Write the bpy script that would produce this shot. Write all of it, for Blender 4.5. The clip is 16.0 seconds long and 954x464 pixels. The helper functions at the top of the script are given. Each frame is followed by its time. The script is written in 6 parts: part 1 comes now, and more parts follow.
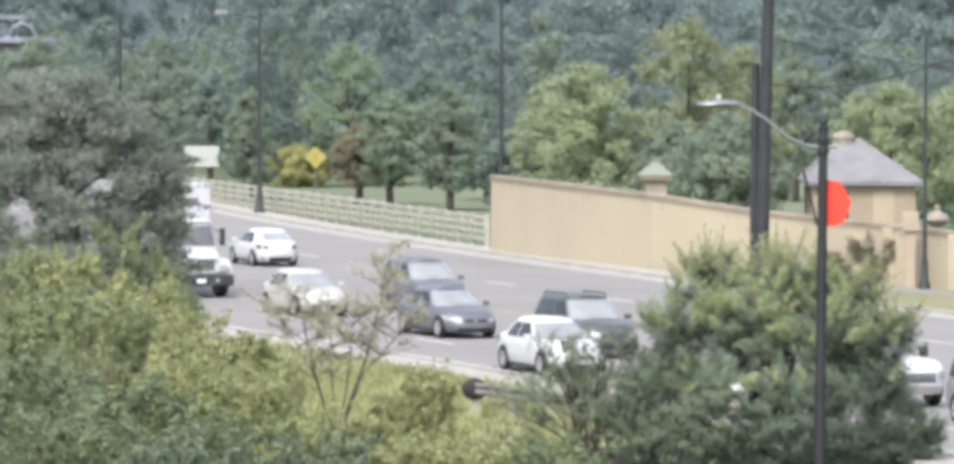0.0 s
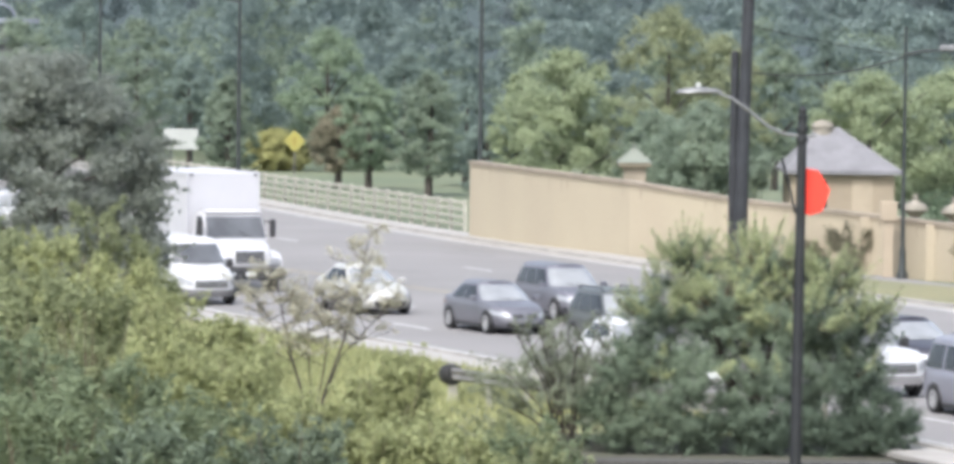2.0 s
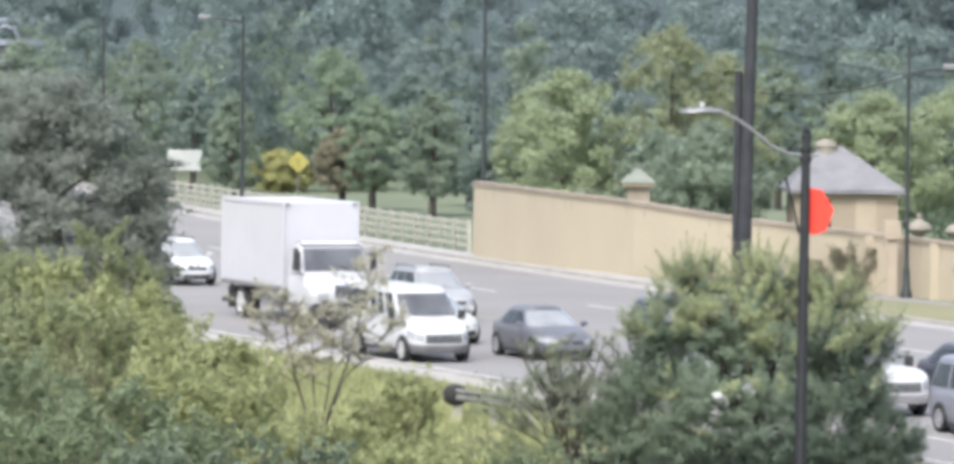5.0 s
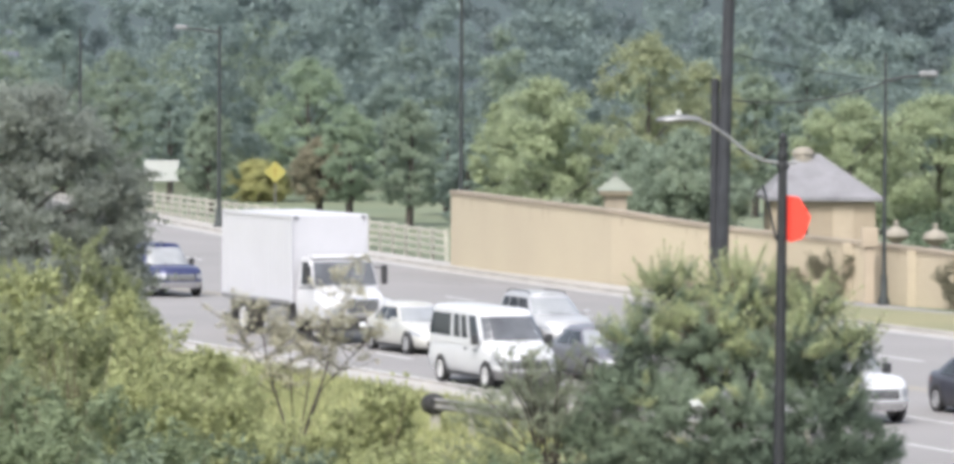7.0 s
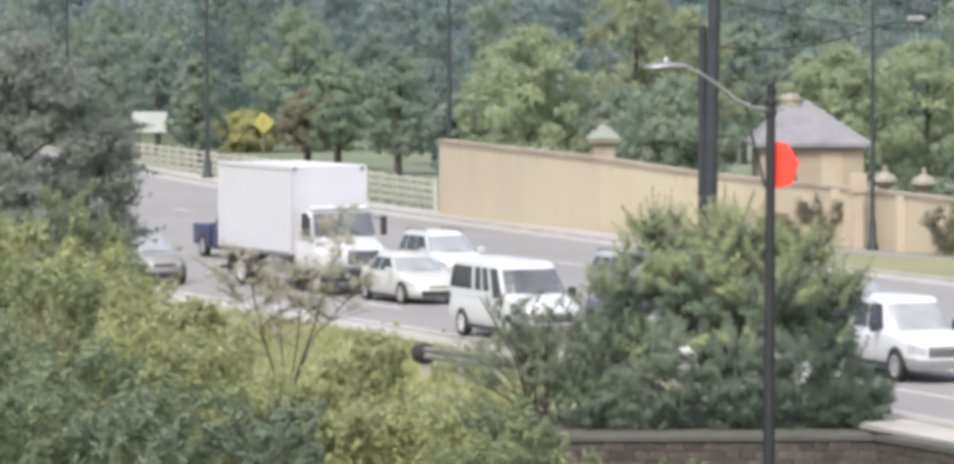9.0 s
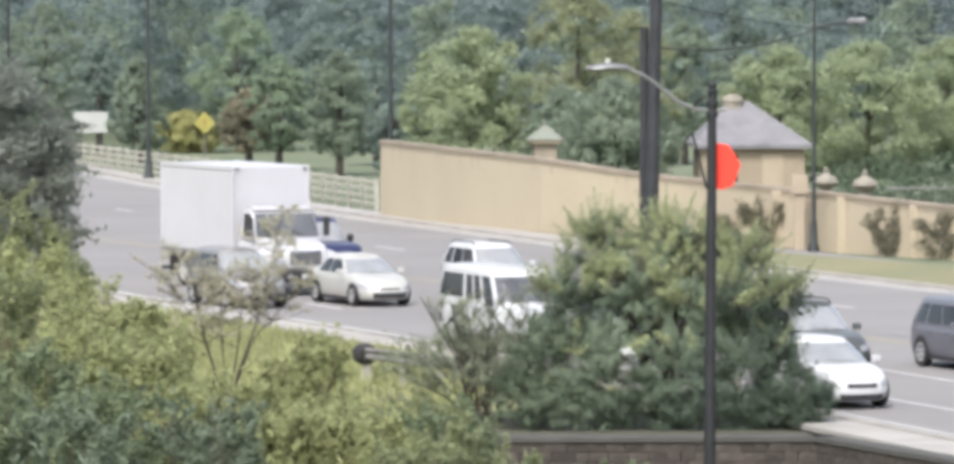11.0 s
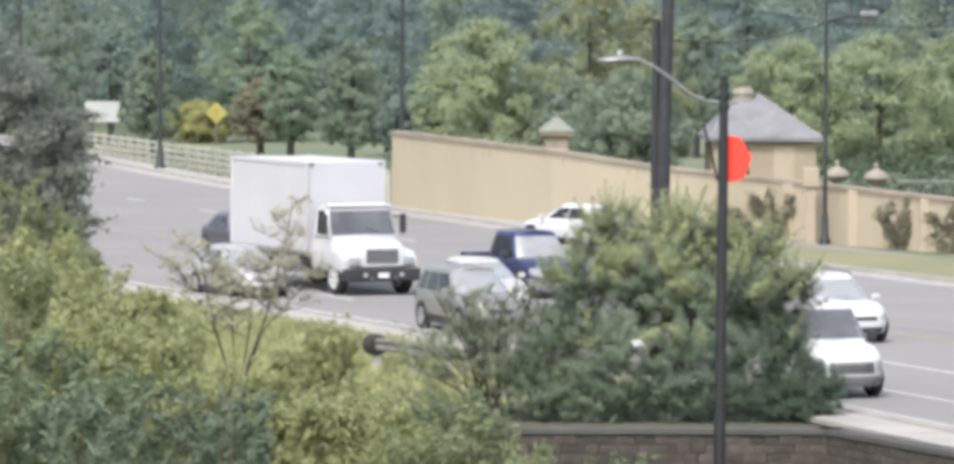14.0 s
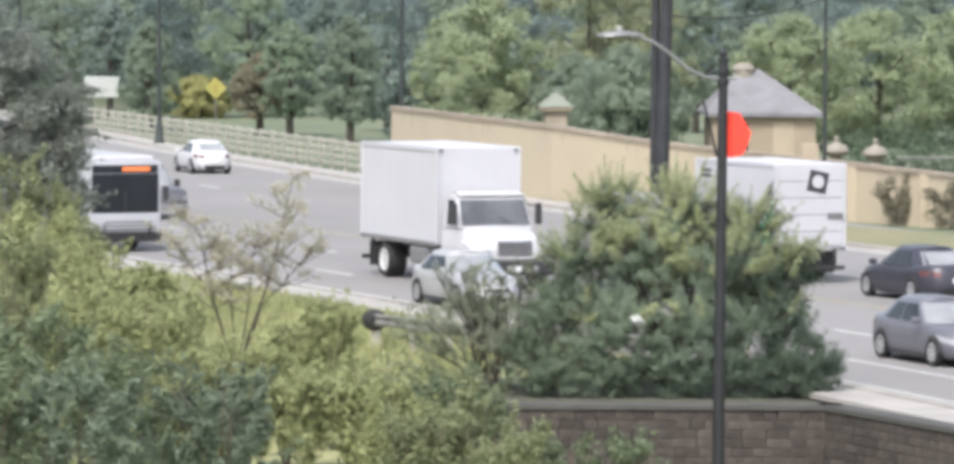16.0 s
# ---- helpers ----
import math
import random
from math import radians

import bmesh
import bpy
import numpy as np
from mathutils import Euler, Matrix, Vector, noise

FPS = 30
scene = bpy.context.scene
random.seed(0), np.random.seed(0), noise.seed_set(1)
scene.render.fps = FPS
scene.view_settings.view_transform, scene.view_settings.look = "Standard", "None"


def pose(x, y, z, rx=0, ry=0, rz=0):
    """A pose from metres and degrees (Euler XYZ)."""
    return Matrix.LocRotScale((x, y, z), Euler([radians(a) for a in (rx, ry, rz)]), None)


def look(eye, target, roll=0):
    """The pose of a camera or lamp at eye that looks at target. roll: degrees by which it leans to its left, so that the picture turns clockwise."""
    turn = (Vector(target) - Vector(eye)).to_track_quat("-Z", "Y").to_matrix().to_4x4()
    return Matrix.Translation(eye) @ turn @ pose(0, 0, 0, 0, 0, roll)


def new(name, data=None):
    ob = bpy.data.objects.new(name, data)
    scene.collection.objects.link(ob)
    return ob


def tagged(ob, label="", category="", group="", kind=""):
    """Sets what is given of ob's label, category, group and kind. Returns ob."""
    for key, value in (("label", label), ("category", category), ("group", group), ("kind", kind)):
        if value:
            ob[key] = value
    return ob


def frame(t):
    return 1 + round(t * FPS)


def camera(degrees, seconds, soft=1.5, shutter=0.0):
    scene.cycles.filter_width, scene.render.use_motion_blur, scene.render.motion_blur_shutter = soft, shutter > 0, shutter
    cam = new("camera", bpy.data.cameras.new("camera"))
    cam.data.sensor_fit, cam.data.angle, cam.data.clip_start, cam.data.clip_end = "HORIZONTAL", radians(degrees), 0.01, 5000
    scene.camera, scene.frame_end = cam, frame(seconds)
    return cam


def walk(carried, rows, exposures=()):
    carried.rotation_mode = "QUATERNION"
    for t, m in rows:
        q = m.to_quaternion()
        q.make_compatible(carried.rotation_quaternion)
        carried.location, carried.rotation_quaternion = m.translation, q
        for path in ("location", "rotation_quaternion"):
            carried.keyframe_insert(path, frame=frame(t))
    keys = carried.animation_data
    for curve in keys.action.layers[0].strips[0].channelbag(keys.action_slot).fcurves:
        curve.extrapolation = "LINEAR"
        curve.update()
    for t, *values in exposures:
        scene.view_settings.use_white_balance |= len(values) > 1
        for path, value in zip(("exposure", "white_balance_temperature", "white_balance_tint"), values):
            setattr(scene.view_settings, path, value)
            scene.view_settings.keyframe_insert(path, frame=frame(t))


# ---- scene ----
# Camera: held by hand high on the near side, with a long lens; it only sways.
cam = camera(11.19, 16.0, soft=4.0)
EYE = (0.0, 0.0, 8.8)
SWAY = [(0.0, -0.005, -2.118, 0.169), (0.5, -0.116, -2.406, 0.225), (1.0, -0.103, -2.503, 0.314), (1.5, -0.191, -2.546, 0.449), (2.0, -0.262, -2.287, 0.737), (2.5, -0.264, -2.04, 0.846), (3.0, -0.202, -2.125, 0.958), (5.5, -0.284, -1.974, 0.456), (6.0, -0.428, -1.906, 0.412), (6.5, -0.479, -1.931, 0.345), (7.0, -0.479, -1.94, 0.303), (7.5, -0.529, -2.01, 0.076), (8.0, -0.559, -2.418, -0.009), (8.5, -0.588, -2.555, -0.129), (9.0, -0.612, -2.542, -0.161), (9.5, -0.738, -2.49, -0.363), (10.0, -1.145, -2.544, -0.336), (12.5, -1.198, -2.518, 0.192), (13.0, -1.183, -2.564, 0.204), (13.5, -1.163, -2.596, 0.169), (14.0, -1.174, -2.636, 0.232), (14.5, -1.128, -2.628, 0.163), (15.0, -1.127, -2.677, 0.08), (15.5, -1.155, -2.706, 0.151), (16.0, -1.184, -2.925, 0.289)]  # seconds, turn to the left, tilt, lean (degrees)
walk(cam, [(t, pose(*EYE, 90 + tilt, 0, turn) @ pose(0, 0, 0, 0, 0, lean)) for t, turn, tilt, lean in SWAY],
     exposures=[(0.0, 1.22, 6430, 10), (2.0, 1.2, 6300, 10), (5.5, 1.2, 6300, 10), (6.9, 1.2, 6430, 10), (7.5, 1.1, 6480, 10), (9.5, 1.1, 6500, 10), (16.0, 1.12, 6430, 10)])

# Light: a bright overcast sky with a broad veiled sun high behind the camera's left.
world = bpy.data.worlds.new("world")
scene.world = world
world.use_nodes = True
wn = world.node_tree
sky = wn.nodes.new("ShaderNodeTexSky")
sky.sky_type = "NISHITA"
sky.sun_disc = False
sky.sun_elevation = radians(52)
sky.sun_rotation = radians(200)
sky.air_density, sky.dust_density, sky.ozone_density = 1.0, 4.0, 1.0
hsv = wn.nodes.new("ShaderNodeHueSaturation")
hsv.inputs["Saturation"].default_value = 0.55
wn.links.new(sky.outputs[0], hsv.inputs["Color"])
wn.links.new(hsv.outputs[0], wn.nodes["Background"].inputs[0])
wn.nodes["Background"].inputs[1].default_value = 0.15
sun_data = bpy.data.lights.new("sun", "SUN")
sun_data.energy, sun_data.angle, sun_data.color = 1.5, radians(14), (1.0, 0.98, 0.95)
sun = new("sun", sun_data)
sun.matrix_world = look((-30, -80, 110), (0, 0, 0))


# ---- materials ----
def mat(name, base, rough=0.6, metal=0.0, var=0.12, scale=2.0, fine=30.0, bump=0.0, coat=0.0, per="", tint=None, spec=0.5, through_light=0.0, stretch=None):
    """A surface with broad and fine variation in tone; per: 'island' or 'object' adds a tone for each piece."""
    m = bpy.data.materials.new(name)
    m.use_nodes = True
    nt = m.node_tree
    b = nt.nodes["Principled BSDF"]
    b.inputs["Roughness"].default_value = rough
    b.inputs["Metallic"].default_value = metal
    b.inputs["Coat Weight"].default_value = coat
    b.inputs["Specular IOR Level"].default_value = spec
    tc = nt.nodes.new("ShaderNodeTexCoord")
    broad = nt.nodes.new("ShaderNodeTexNoise")
    broad.inputs["Scale"].default_value, broad.inputs["Detail"].default_value = scale, 4
    grain = nt.nodes.new("ShaderNodeTexNoise")
    grain.inputs["Scale"].default_value, grain.inputs["Detail"].default_value = fine, 3
    if stretch:
        mp = nt.nodes.new("ShaderNodeMapping")
        mp.inputs["Scale"].default_value = stretch
        nt.links.new(tc.outputs["Object"], mp.inputs["Vector"])
        nt.links.new(mp.outputs["Vector"], broad.inputs["Vector"])
    else:
        nt.links.new(tc.outputs["Object"], broad.inputs["Vector"])
    nt.links.new(tc.outputs["Object"], grain.inputs["Vector"])
    mix = nt.nodes.new("ShaderNodeMix")
    mix.data_type = "RGBA"
    other = tint or [c * (1 - 2.2 * var) for c in base]
    mix.inputs["A"].default_value = (*base, 1)
    mix.inputs["B"].default_value = (*other, 1)
    ramp = nt.nodes.new("ShaderNodeMapRange")
    ramp.inputs["From Min"].default_value, ramp.inputs["From Max"].default_value = 0.35, 0.7
    nt.links.new(broad.outputs["Fac"], ramp.inputs["Value"])
    nt.links.new(ramp.outputs["Result"], mix.inputs["Factor"])
    hs = nt.nodes.new("ShaderNodeHueSaturation")
    val = nt.nodes.new("ShaderNodeMapRange")
    val.inputs["To Min"].default_value, val.inputs["To Max"].default_value = 1 - var, 1 + var
    source = grain.outputs["Fac"]
    if per == "island":
        source = nt.nodes.new("ShaderNodeNewGeometry").outputs["Random Per Island"]
        val.inputs["To Min"].default_value, val.inputs["To Max"].default_value = 1 - 2.4 * var, 1 + 2.4 * var
    elif per == "object":
        source = nt.nodes.new("ShaderNodeObjectInfo").outputs["Random"]
    nt.links.new(source, val.inputs["Value"])
    nt.links.new(val.outputs["Result"], hs.inputs["Value"])
    nt.links.new(mix.outputs["Result"], hs.inputs["Color"])
    nt.links.new(hs.outputs["Color"], b.inputs["Base Color"])
    if bump:
        bp = nt.nodes.new("ShaderNodeBump")
        bp.inputs["Strength"].default_value, bp.inputs["Distance"].default_value = bump, 0.02
        nt.links.new(grain.outputs["Fac"], bp.inputs["Height"])
        nt.links.new(bp.outputs["Normal"], b.inputs["Normal"])
    if through_light:
        tr = nt.nodes.new("ShaderNodeBsdfTranslucent")
        nt.links.new(hs.outputs["Color"], tr.inputs["Color"])
        ms = nt.nodes.new("ShaderNodeMixShader")
        ms.inputs[0].default_value = through_light
        nt.links.new(b.outputs[0], ms.inputs[1])
        nt.links.new(tr.outputs[0], ms.inputs[2])
        nt.links.new(ms.outputs[0], nt.nodes["Material Output"].inputs[0])
    return m


def leafy(name, base, tint, var=0.10, clear=0.42):
    return mat(name, base, rough=0.8, var=var, scale=0.35, per="island", tint=tint, spec=0.2, through_light=clear)


M = {
    "asphalt": mat("asphalt", (0.200, 0.192, 0.190), 0.9, var=0.06, scale=0.12, fine=6, bump=0.2),
    "paint_line": mat("paint_line", (0.50, 0.50, 0.49), 0.7, var=0.12, scale=1.5, fine=20),
    "paint_yellow": mat("paint_yellow", (0.30, 0.26, 0.16), 0.7, var=0.12, scale=1.5, fine=20),
    "crack": mat("crack", (0.12, 0.116, 0.12), 0.9, var=0.1, scale=1),
    "concrete": mat("concrete", (0.33, 0.315, 0.295), 0.85, var=0.1, scale=0.8, fine=12, bump=0.3),
    "lawn": mat("lawn", (0.15, 0.15, 0.085), 0.95, var=0.16, scale=0.25, fine=5, tint=(0.18, 0.168, 0.095), bump=0.5),
    "field": mat("field", (0.10, 0.125, 0.075), 0.95, var=0.14, scale=0.06, fine=3, tint=(0.14, 0.155, 0.095), bump=0.4),
    "stucco": mat("stucco", (0.368, 0.322, 0.236), 0.9, var=0.06, scale=0.35, fine=10, tint=(0.335, 0.287, 0.215), bump=0.3, stretch=(0.9, 0.5, 0.3)),
    "coping": mat("coping", (0.27, 0.23, 0.18), 0.9, var=0.12, scale=1, fine=8, bump=0.3),
    "stone": mat("stone", (0.090, 0.076, 0.070), 0.9, var=0.28, scale=2, fine=8, per="object", bump=0.5),
    "mortar": mat("mortar", (0.075, 0.068, 0.064), 0.95, var=0.15, scale=2),
    "stone_cap": mat("stone_cap", (0.068, 0.067, 0.064), 0.9, var=0.12, scale=1.2, bump=0.3),
    "bank": mat("bank", (0.22, 0.225, 0.11), 0.95, var=0.18, scale=0.5, fine=5, tint=(0.29, 0.285, 0.14), bump=0.5),
    # Ground under the verge tree: its shade put into a dark soil colour.
    "shaded_soil": mat("shaded_soil", (0.060, 0.055, 0.045), 0.95, var=0.2, scale=1.2, fine=9, tint=(0.075, 0.08, 0.05), bump=0.5),
    # Far rise toned near the woods' colour, seen through gaps between crowns.
    "wood_backdrop": mat("wood_backdrop", (0.040, 0.060, 0.060), 0.95, var=0.2, scale=0.05, fine=0.6, tint=(0.034, 0.05, 0.05)),
    "bark": mat("bark", (0.078, 0.068, 0.058), 0.95, var=0.2, scale=2, fine=14, bump=0.6),
    "twig": mat("twig", (0.15, 0.12, 0.085), 0.9, var=0.15, scale=3, bump=0.3),
    "rail_wood": mat("rail_wood", (0.39, 0.38, 0.325), 0.9, var=0.14, scale=1.5, fine=12, bump=0.3),
    "dark_steel": mat("dark_steel", (0.020, 0.022, 0.026), 0.6, 0.2, var=0.15, scale=2),
    # Lighter dark_steel for far posts: haze put into the paint's colour.
    "hazed_steel": mat("hazed_steel", (0.030, 0.037, 0.037), 0.6, 0.1, var=0.15, scale=2),
    "pole_wood": mat("pole_wood", (0.030, 0.033, 0.038), 0.85, var=0.2, scale=1.5, fine=10, bump=0.4),
    "lamp_grey": mat("lamp_grey", (0.20, 0.205, 0.21), 0.45, 0.5, var=0.1, scale=3),
    "galvanised": mat("galvanised", (0.24, 0.235, 0.23), 0.6, 0.4, var=0.12, scale=2),
    "truss": mat("truss", (0.26, 0.28, 0.34), 0.5, 0.3, var=0.1, scale=1),
    "orange": mat("orange", (0.85, 0.045, 0.025), 0.5, var=0.03, scale=3),
    "yellow_sign": mat("yellow_sign", (0.32, 0.29, 0.075), 0.6, var=0.05, scale=2),
    "white_sign": mat("white_sign", (0.36, 0.375, 0.36), 0.55, var=0.04, scale=1),
    "amber_dark": mat("amber_dark", (0.24, 0.18, 0.04), 0.5, var=0.05, scale=2),
    "stone_pale": mat("stone_pale", (0.23, 0.21, 0.175), 0.9, var=0.12, scale=2, bump=0.3),
    "shingle": mat("shingle", (0.18, 0.178, 0.19), 0.9, var=0.12, scale=1, fine=5, bump=0.5),
    "render_tan": mat("render_tan", (0.275, 0.228, 0.17), 0.9, var=0.07, scale=0.8, bump=0.2),
    "trim_tan": mat("trim_tan", (0.34, 0.285, 0.215), 0.85, var=0.06, scale=1),
    "copper_roof": mat("copper_roof", (0.17, 0.185, 0.155), 0.8, var=0.08, scale=1),
    "tyre": mat("tyre", (0.025, 0.025, 0.026), 0.85, var=0.15, scale=5),
    "rim": mat("rim", (0.46, 0.46, 0.47), 0.4, 0.35, var=0.08, scale=4),
    "rim_white": mat("rim_white", (0.66, 0.66, 0.66), 0.5, 0.1, var=0.08, scale=4),
    "glass": mat("glass", (0.022, 0.026, 0.030), 0.08, var=0.1, scale=1, spec=0.3),
    # Windscreens: the sky's reflection is put into the grey base colour.
    "sky_toned_glass": mat("sky_toned_glass", (0.27, 0.28, 0.29), 0.14, var=0.14, scale=1, coat=1.0),
    "dark_screen": mat("dark_screen", (0.10, 0.105, 0.115), 0.12, var=0.2, scale=1.4, coat=0.6),
    "black_plastic": mat("black_plastic", (0.03, 0.03, 0.032), 0.55, var=0.1, scale=4),
    "grey_plastic": mat("grey_plastic", (0.16, 0.16, 0.165), 0.5, var=0.1, scale=4),
    "chrome": mat("chrome", (0.62, 0.62, 0.63), 0.2, 0.9, var=0.05, scale=4),
    "lens": mat("lens", (0.30, 0.31, 0.33), 0.45, 0.1, var=0.05, scale=6, coat=0.2),
    "red_lens": mat("red_lens", (0.10, 0.025, 0.025), 0.35, var=0.05, scale=6, coat=0.6),
    "amber": mat("amber", (0.80, 0.22, 0.07), 0.4, var=0.05, scale=6),
    "plate": mat("plate", (0.62, 0.64, 0.66), 0.5, var=0.05, scale=8),
    "box_white": mat("box_white", (0.44, 0.44, 0.47), 0.5, var=0.03, scale=0.6, fine=4),
    "green_vinyl": mat("green_vinyl", (0.06, 0.36, 0.22), 0.5, var=0.05, scale=1),
    "black_vinyl": mat("black_vinyl", (0.04, 0.04, 0.045), 0.5, var=0.05, scale=1),
    "hedge": leafy("hedge", (0.13, 0.175, 0.11), (0.095, 0.135, 0.095)),
    "leaf_dark": leafy("leaf_dark", (0.285, 0.312, 0.275), (0.235, 0.262, 0.235), 0.08, 0.55),
    "leaf_mid": leafy("leaf_mid", (0.205, 0.25, 0.155), (0.16, 0.2, 0.13)),
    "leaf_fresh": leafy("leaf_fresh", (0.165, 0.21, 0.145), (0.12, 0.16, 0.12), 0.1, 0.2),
    "leaf_yellow": leafy("leaf_yellow", (0.375, 0.4, 0.21), (0.295, 0.325, 0.172)),
    "leaf_blue": leafy("leaf_blue", (0.195, 0.24, 0.175), (0.16, 0.2, 0.15)),
    "leaf_olive": leafy("leaf_olive", (0.27, 0.30, 0.17), (0.21, 0.24, 0.145)),
    # Far trees: some of the pale, greyed leaf colour is painted distance haze.
    "leaf_willow": leafy("leaf_willow", (0.385, 0.44, 0.28), (0.31, 0.365, 0.245), 0.08, 0.55),
    "leaf_autumn": leafy("leaf_autumn", (0.37, 0.4, 0.25), (0.29, 0.325, 0.215), 0.08, 0.55),
    "leaf_dusk_haze": leafy("leaf_dusk_haze", (0.26, 0.325, 0.285), (0.215, 0.275, 0.25), 0.08, 0.55),
    "leaf_grove": leafy("leaf_grove", (0.29, 0.35, 0.265), (0.235, 0.29, 0.23), 0.08, 0.55),
    "leaf_lush": leafy("leaf_lush", (0.31, 0.385, 0.27), (0.245, 0.315, 0.235), 0.08, 0.55),
    "leaf_bronze": leafy("leaf_bronze", (0.29, 0.27, 0.195), (0.22, 0.215, 0.16), 0.1, 0.5),
    "leaf_gold": leafy("leaf_gold", (0.43, 0.425, 0.2), (0.36, 0.365, 0.18), 0.08, 0.55),
    "leaf_open": leafy("leaf_open", (0.24, 0.265, 0.19), (0.165, 0.19, 0.14)),
    # Paler copy of leaf_fresh: daylight on the tree's top, put into colour.
    "leaf_top_lit": leafy("leaf_top_lit", (0.35, 0.39, 0.215), (0.265, 0.305, 0.18), 0.1, 0.3),
    "leaf_sap": leafy("leaf_sap", (0.56, 0.54, 0.43), (0.46, 0.445, 0.35)),
    # Distance haze is put into these woods' bluish leaf colours.
    "leaf_far_haze": leafy("leaf_far_haze", (0.245, 0.305, 0.29), (0.222, 0.282, 0.27), 0.05, 0.55),
    "leaf_pine_haze": leafy("leaf_pine_haze", (0.18, 0.22, 0.222), (0.162, 0.205, 0.208), 0.05, 0.55),
    "grass": leafy("grass", (0.35, 0.36, 0.185), (0.275, 0.295, 0.15)),
}


def paint(name, base, metal=0.2, rough=0.4):
    M[name] = mat(name, base, rough, metal, var=0.03, scale=1.2, fine=9, coat=0.3)
    return M[name]


# ---- mesh helpers ----
def mesh_of(bm, name, material, smooth=False):
    me = bpy.data.meshes.new(name)
    bm.normal_update()
    bm.to_mesh(me)
    bm.free()
    me.materials.append(material)
    if smooth:
        me.polygons.foreach_set("use_smooth", [True] * len(me.polygons))
        me.set_sharp_from_angle(angle=radians(38))
    return me


def part(name, bm, material, parent, label="", at=None, smooth=False):
    """Links a bmesh, or a mesh that is shared, as one mesh object under a thing or a part."""
    me = bm if isinstance(bm, bpy.types.Mesh) else mesh_of(bm, name, material, smooth)
    ob = new(name, me)
    ob.parent = parent
    if at is not None:
        ob.matrix_basis = at
    return tagged(ob, label)


def thing(name, bm, material, label, category, group="", kind="", at=None, smooth=False):
    ob = new(name, mesh_of(bm, name, material, smooth) if bm is not None else None)
    if at is not None:
        ob.matrix_basis = at
    return tagged(ob, label, category, group, kind)


def add_box(bm, lo, hi, bevel=0.0, m=None):
    d = [b - a for a, b in zip(lo, hi)]
    c = [(a + b) / 2 for a, b in zip(lo, hi)]
    made = bmesh.ops.create_cube(bm, size=1.0, matrix=Matrix.Translation(c) @ Matrix.Diagonal((*d, 1)))
    verts = made["verts"]
    if bevel:
        edges = list({e for v in verts for e in v.link_edges})
        made = bmesh.ops.bevel(bm, geom=edges, offset=bevel, segments=2, affect="EDGES", profile=0.6)
        verts = list({v for f in made["faces"] for v in f.verts} | {v for v in verts if v.is_valid})
    if m is not None:
        bmesh.ops.transform(bm, matrix=m, verts=verts)
    return bm


def box(lo, hi, bevel=0.0, m=None):
    return add_box(bmesh.new(), lo, hi, bevel, m)


def add_tube(bm, points, radii, sides=8):
    """A tapered tube through points."""
    rings = []
    pts = [Vector(p) for p in points]
    for i, p in enumerate(pts):
        d = (pts[min(i + 1, len(pts) - 1)] - pts[max(i - 1, 0)]).normalized()
        q = d.to_track_quat("Z", "Y")
        rings.append([bm.verts.new(p + q @ Vector((math.cos(a) * radii[i], math.sin(a) * radii[i], 0)))
                      for a in [2 * math.pi * k / sides for k in range(sides)]])
    for a, b in zip(rings, rings[1:]):
        for k in range(sides):
            bm.faces.new((a[k], a[(k + 1) % sides], b[(k + 1) % sides], b[k]))
    bm.faces.new(rings[0][::-1])
    bm.faces.new(rings[-1])
    return bm


def tube(points, radii, sides=8):
    return add_tube(bmesh.new(), points, radii, sides)


def prism(outline, y0, y1):
    """An outline in x and z, drawn out from y0 to y1."""
    bm = bmesh.new()
    a = [bm.verts.new((x, y0, z)) for x, z in outline]
    b = [bm.verts.new((x, y1, z)) for x, z in outline]
    n = len(outline)
    bm.faces.new(a)
    bm.faces.new(b[::-1])
    for i in range(n):
        bm.faces.new((a[i], b[i], b[(i + 1) % n], a[(i + 1) % n]))
    bmesh.ops.recalc_face_normals(bm, faces=bm.faces)
    return bm


def lathe(profile, sides=16):
    """Turns a profile of (radius, z) round the z axis."""
    bm = bmesh.new()
    rings = [[bm.verts.new((r * math.cos(2 * math.pi * k / sides), r * math.sin(2 * math.pi * k / sides), z)) for k in range(sides)]
             for r, z in profile]
    for a, b in zip(rings, rings[1:]):
        for k in range(sides):
            bm.faces.new((a[k], a[(k + 1) % sides], b[(k + 1) % sides], b[k]))
    bm.faces.new(rings[0][::-1])
    bm.faces.new(rings[-1])
    return bm


def panel(corners, thick=0.012):
    """A thin plate on four corners, its front 0.5 thick outside them."""
    c = [Vector(p) for p in corners]
    n = (c[1] - c[0]).cross(c[3] - c[0]).normalized() * thick
    bm = bmesh.new()
    a = [bm.verts.new(p - n) for p in c]
    b = [bm.verts.new(p + n) for p in c]
    bm.faces.new(a[::-1])
    bm.faces.new(b)
    for i in range(4):
        bm.faces.new((a[i], a[(i + 1) % 4], b[(i + 1) % 4], b[i]))
    bmesh.ops.recalc_face_normals(bm, faces=bm.faces)
    return bm


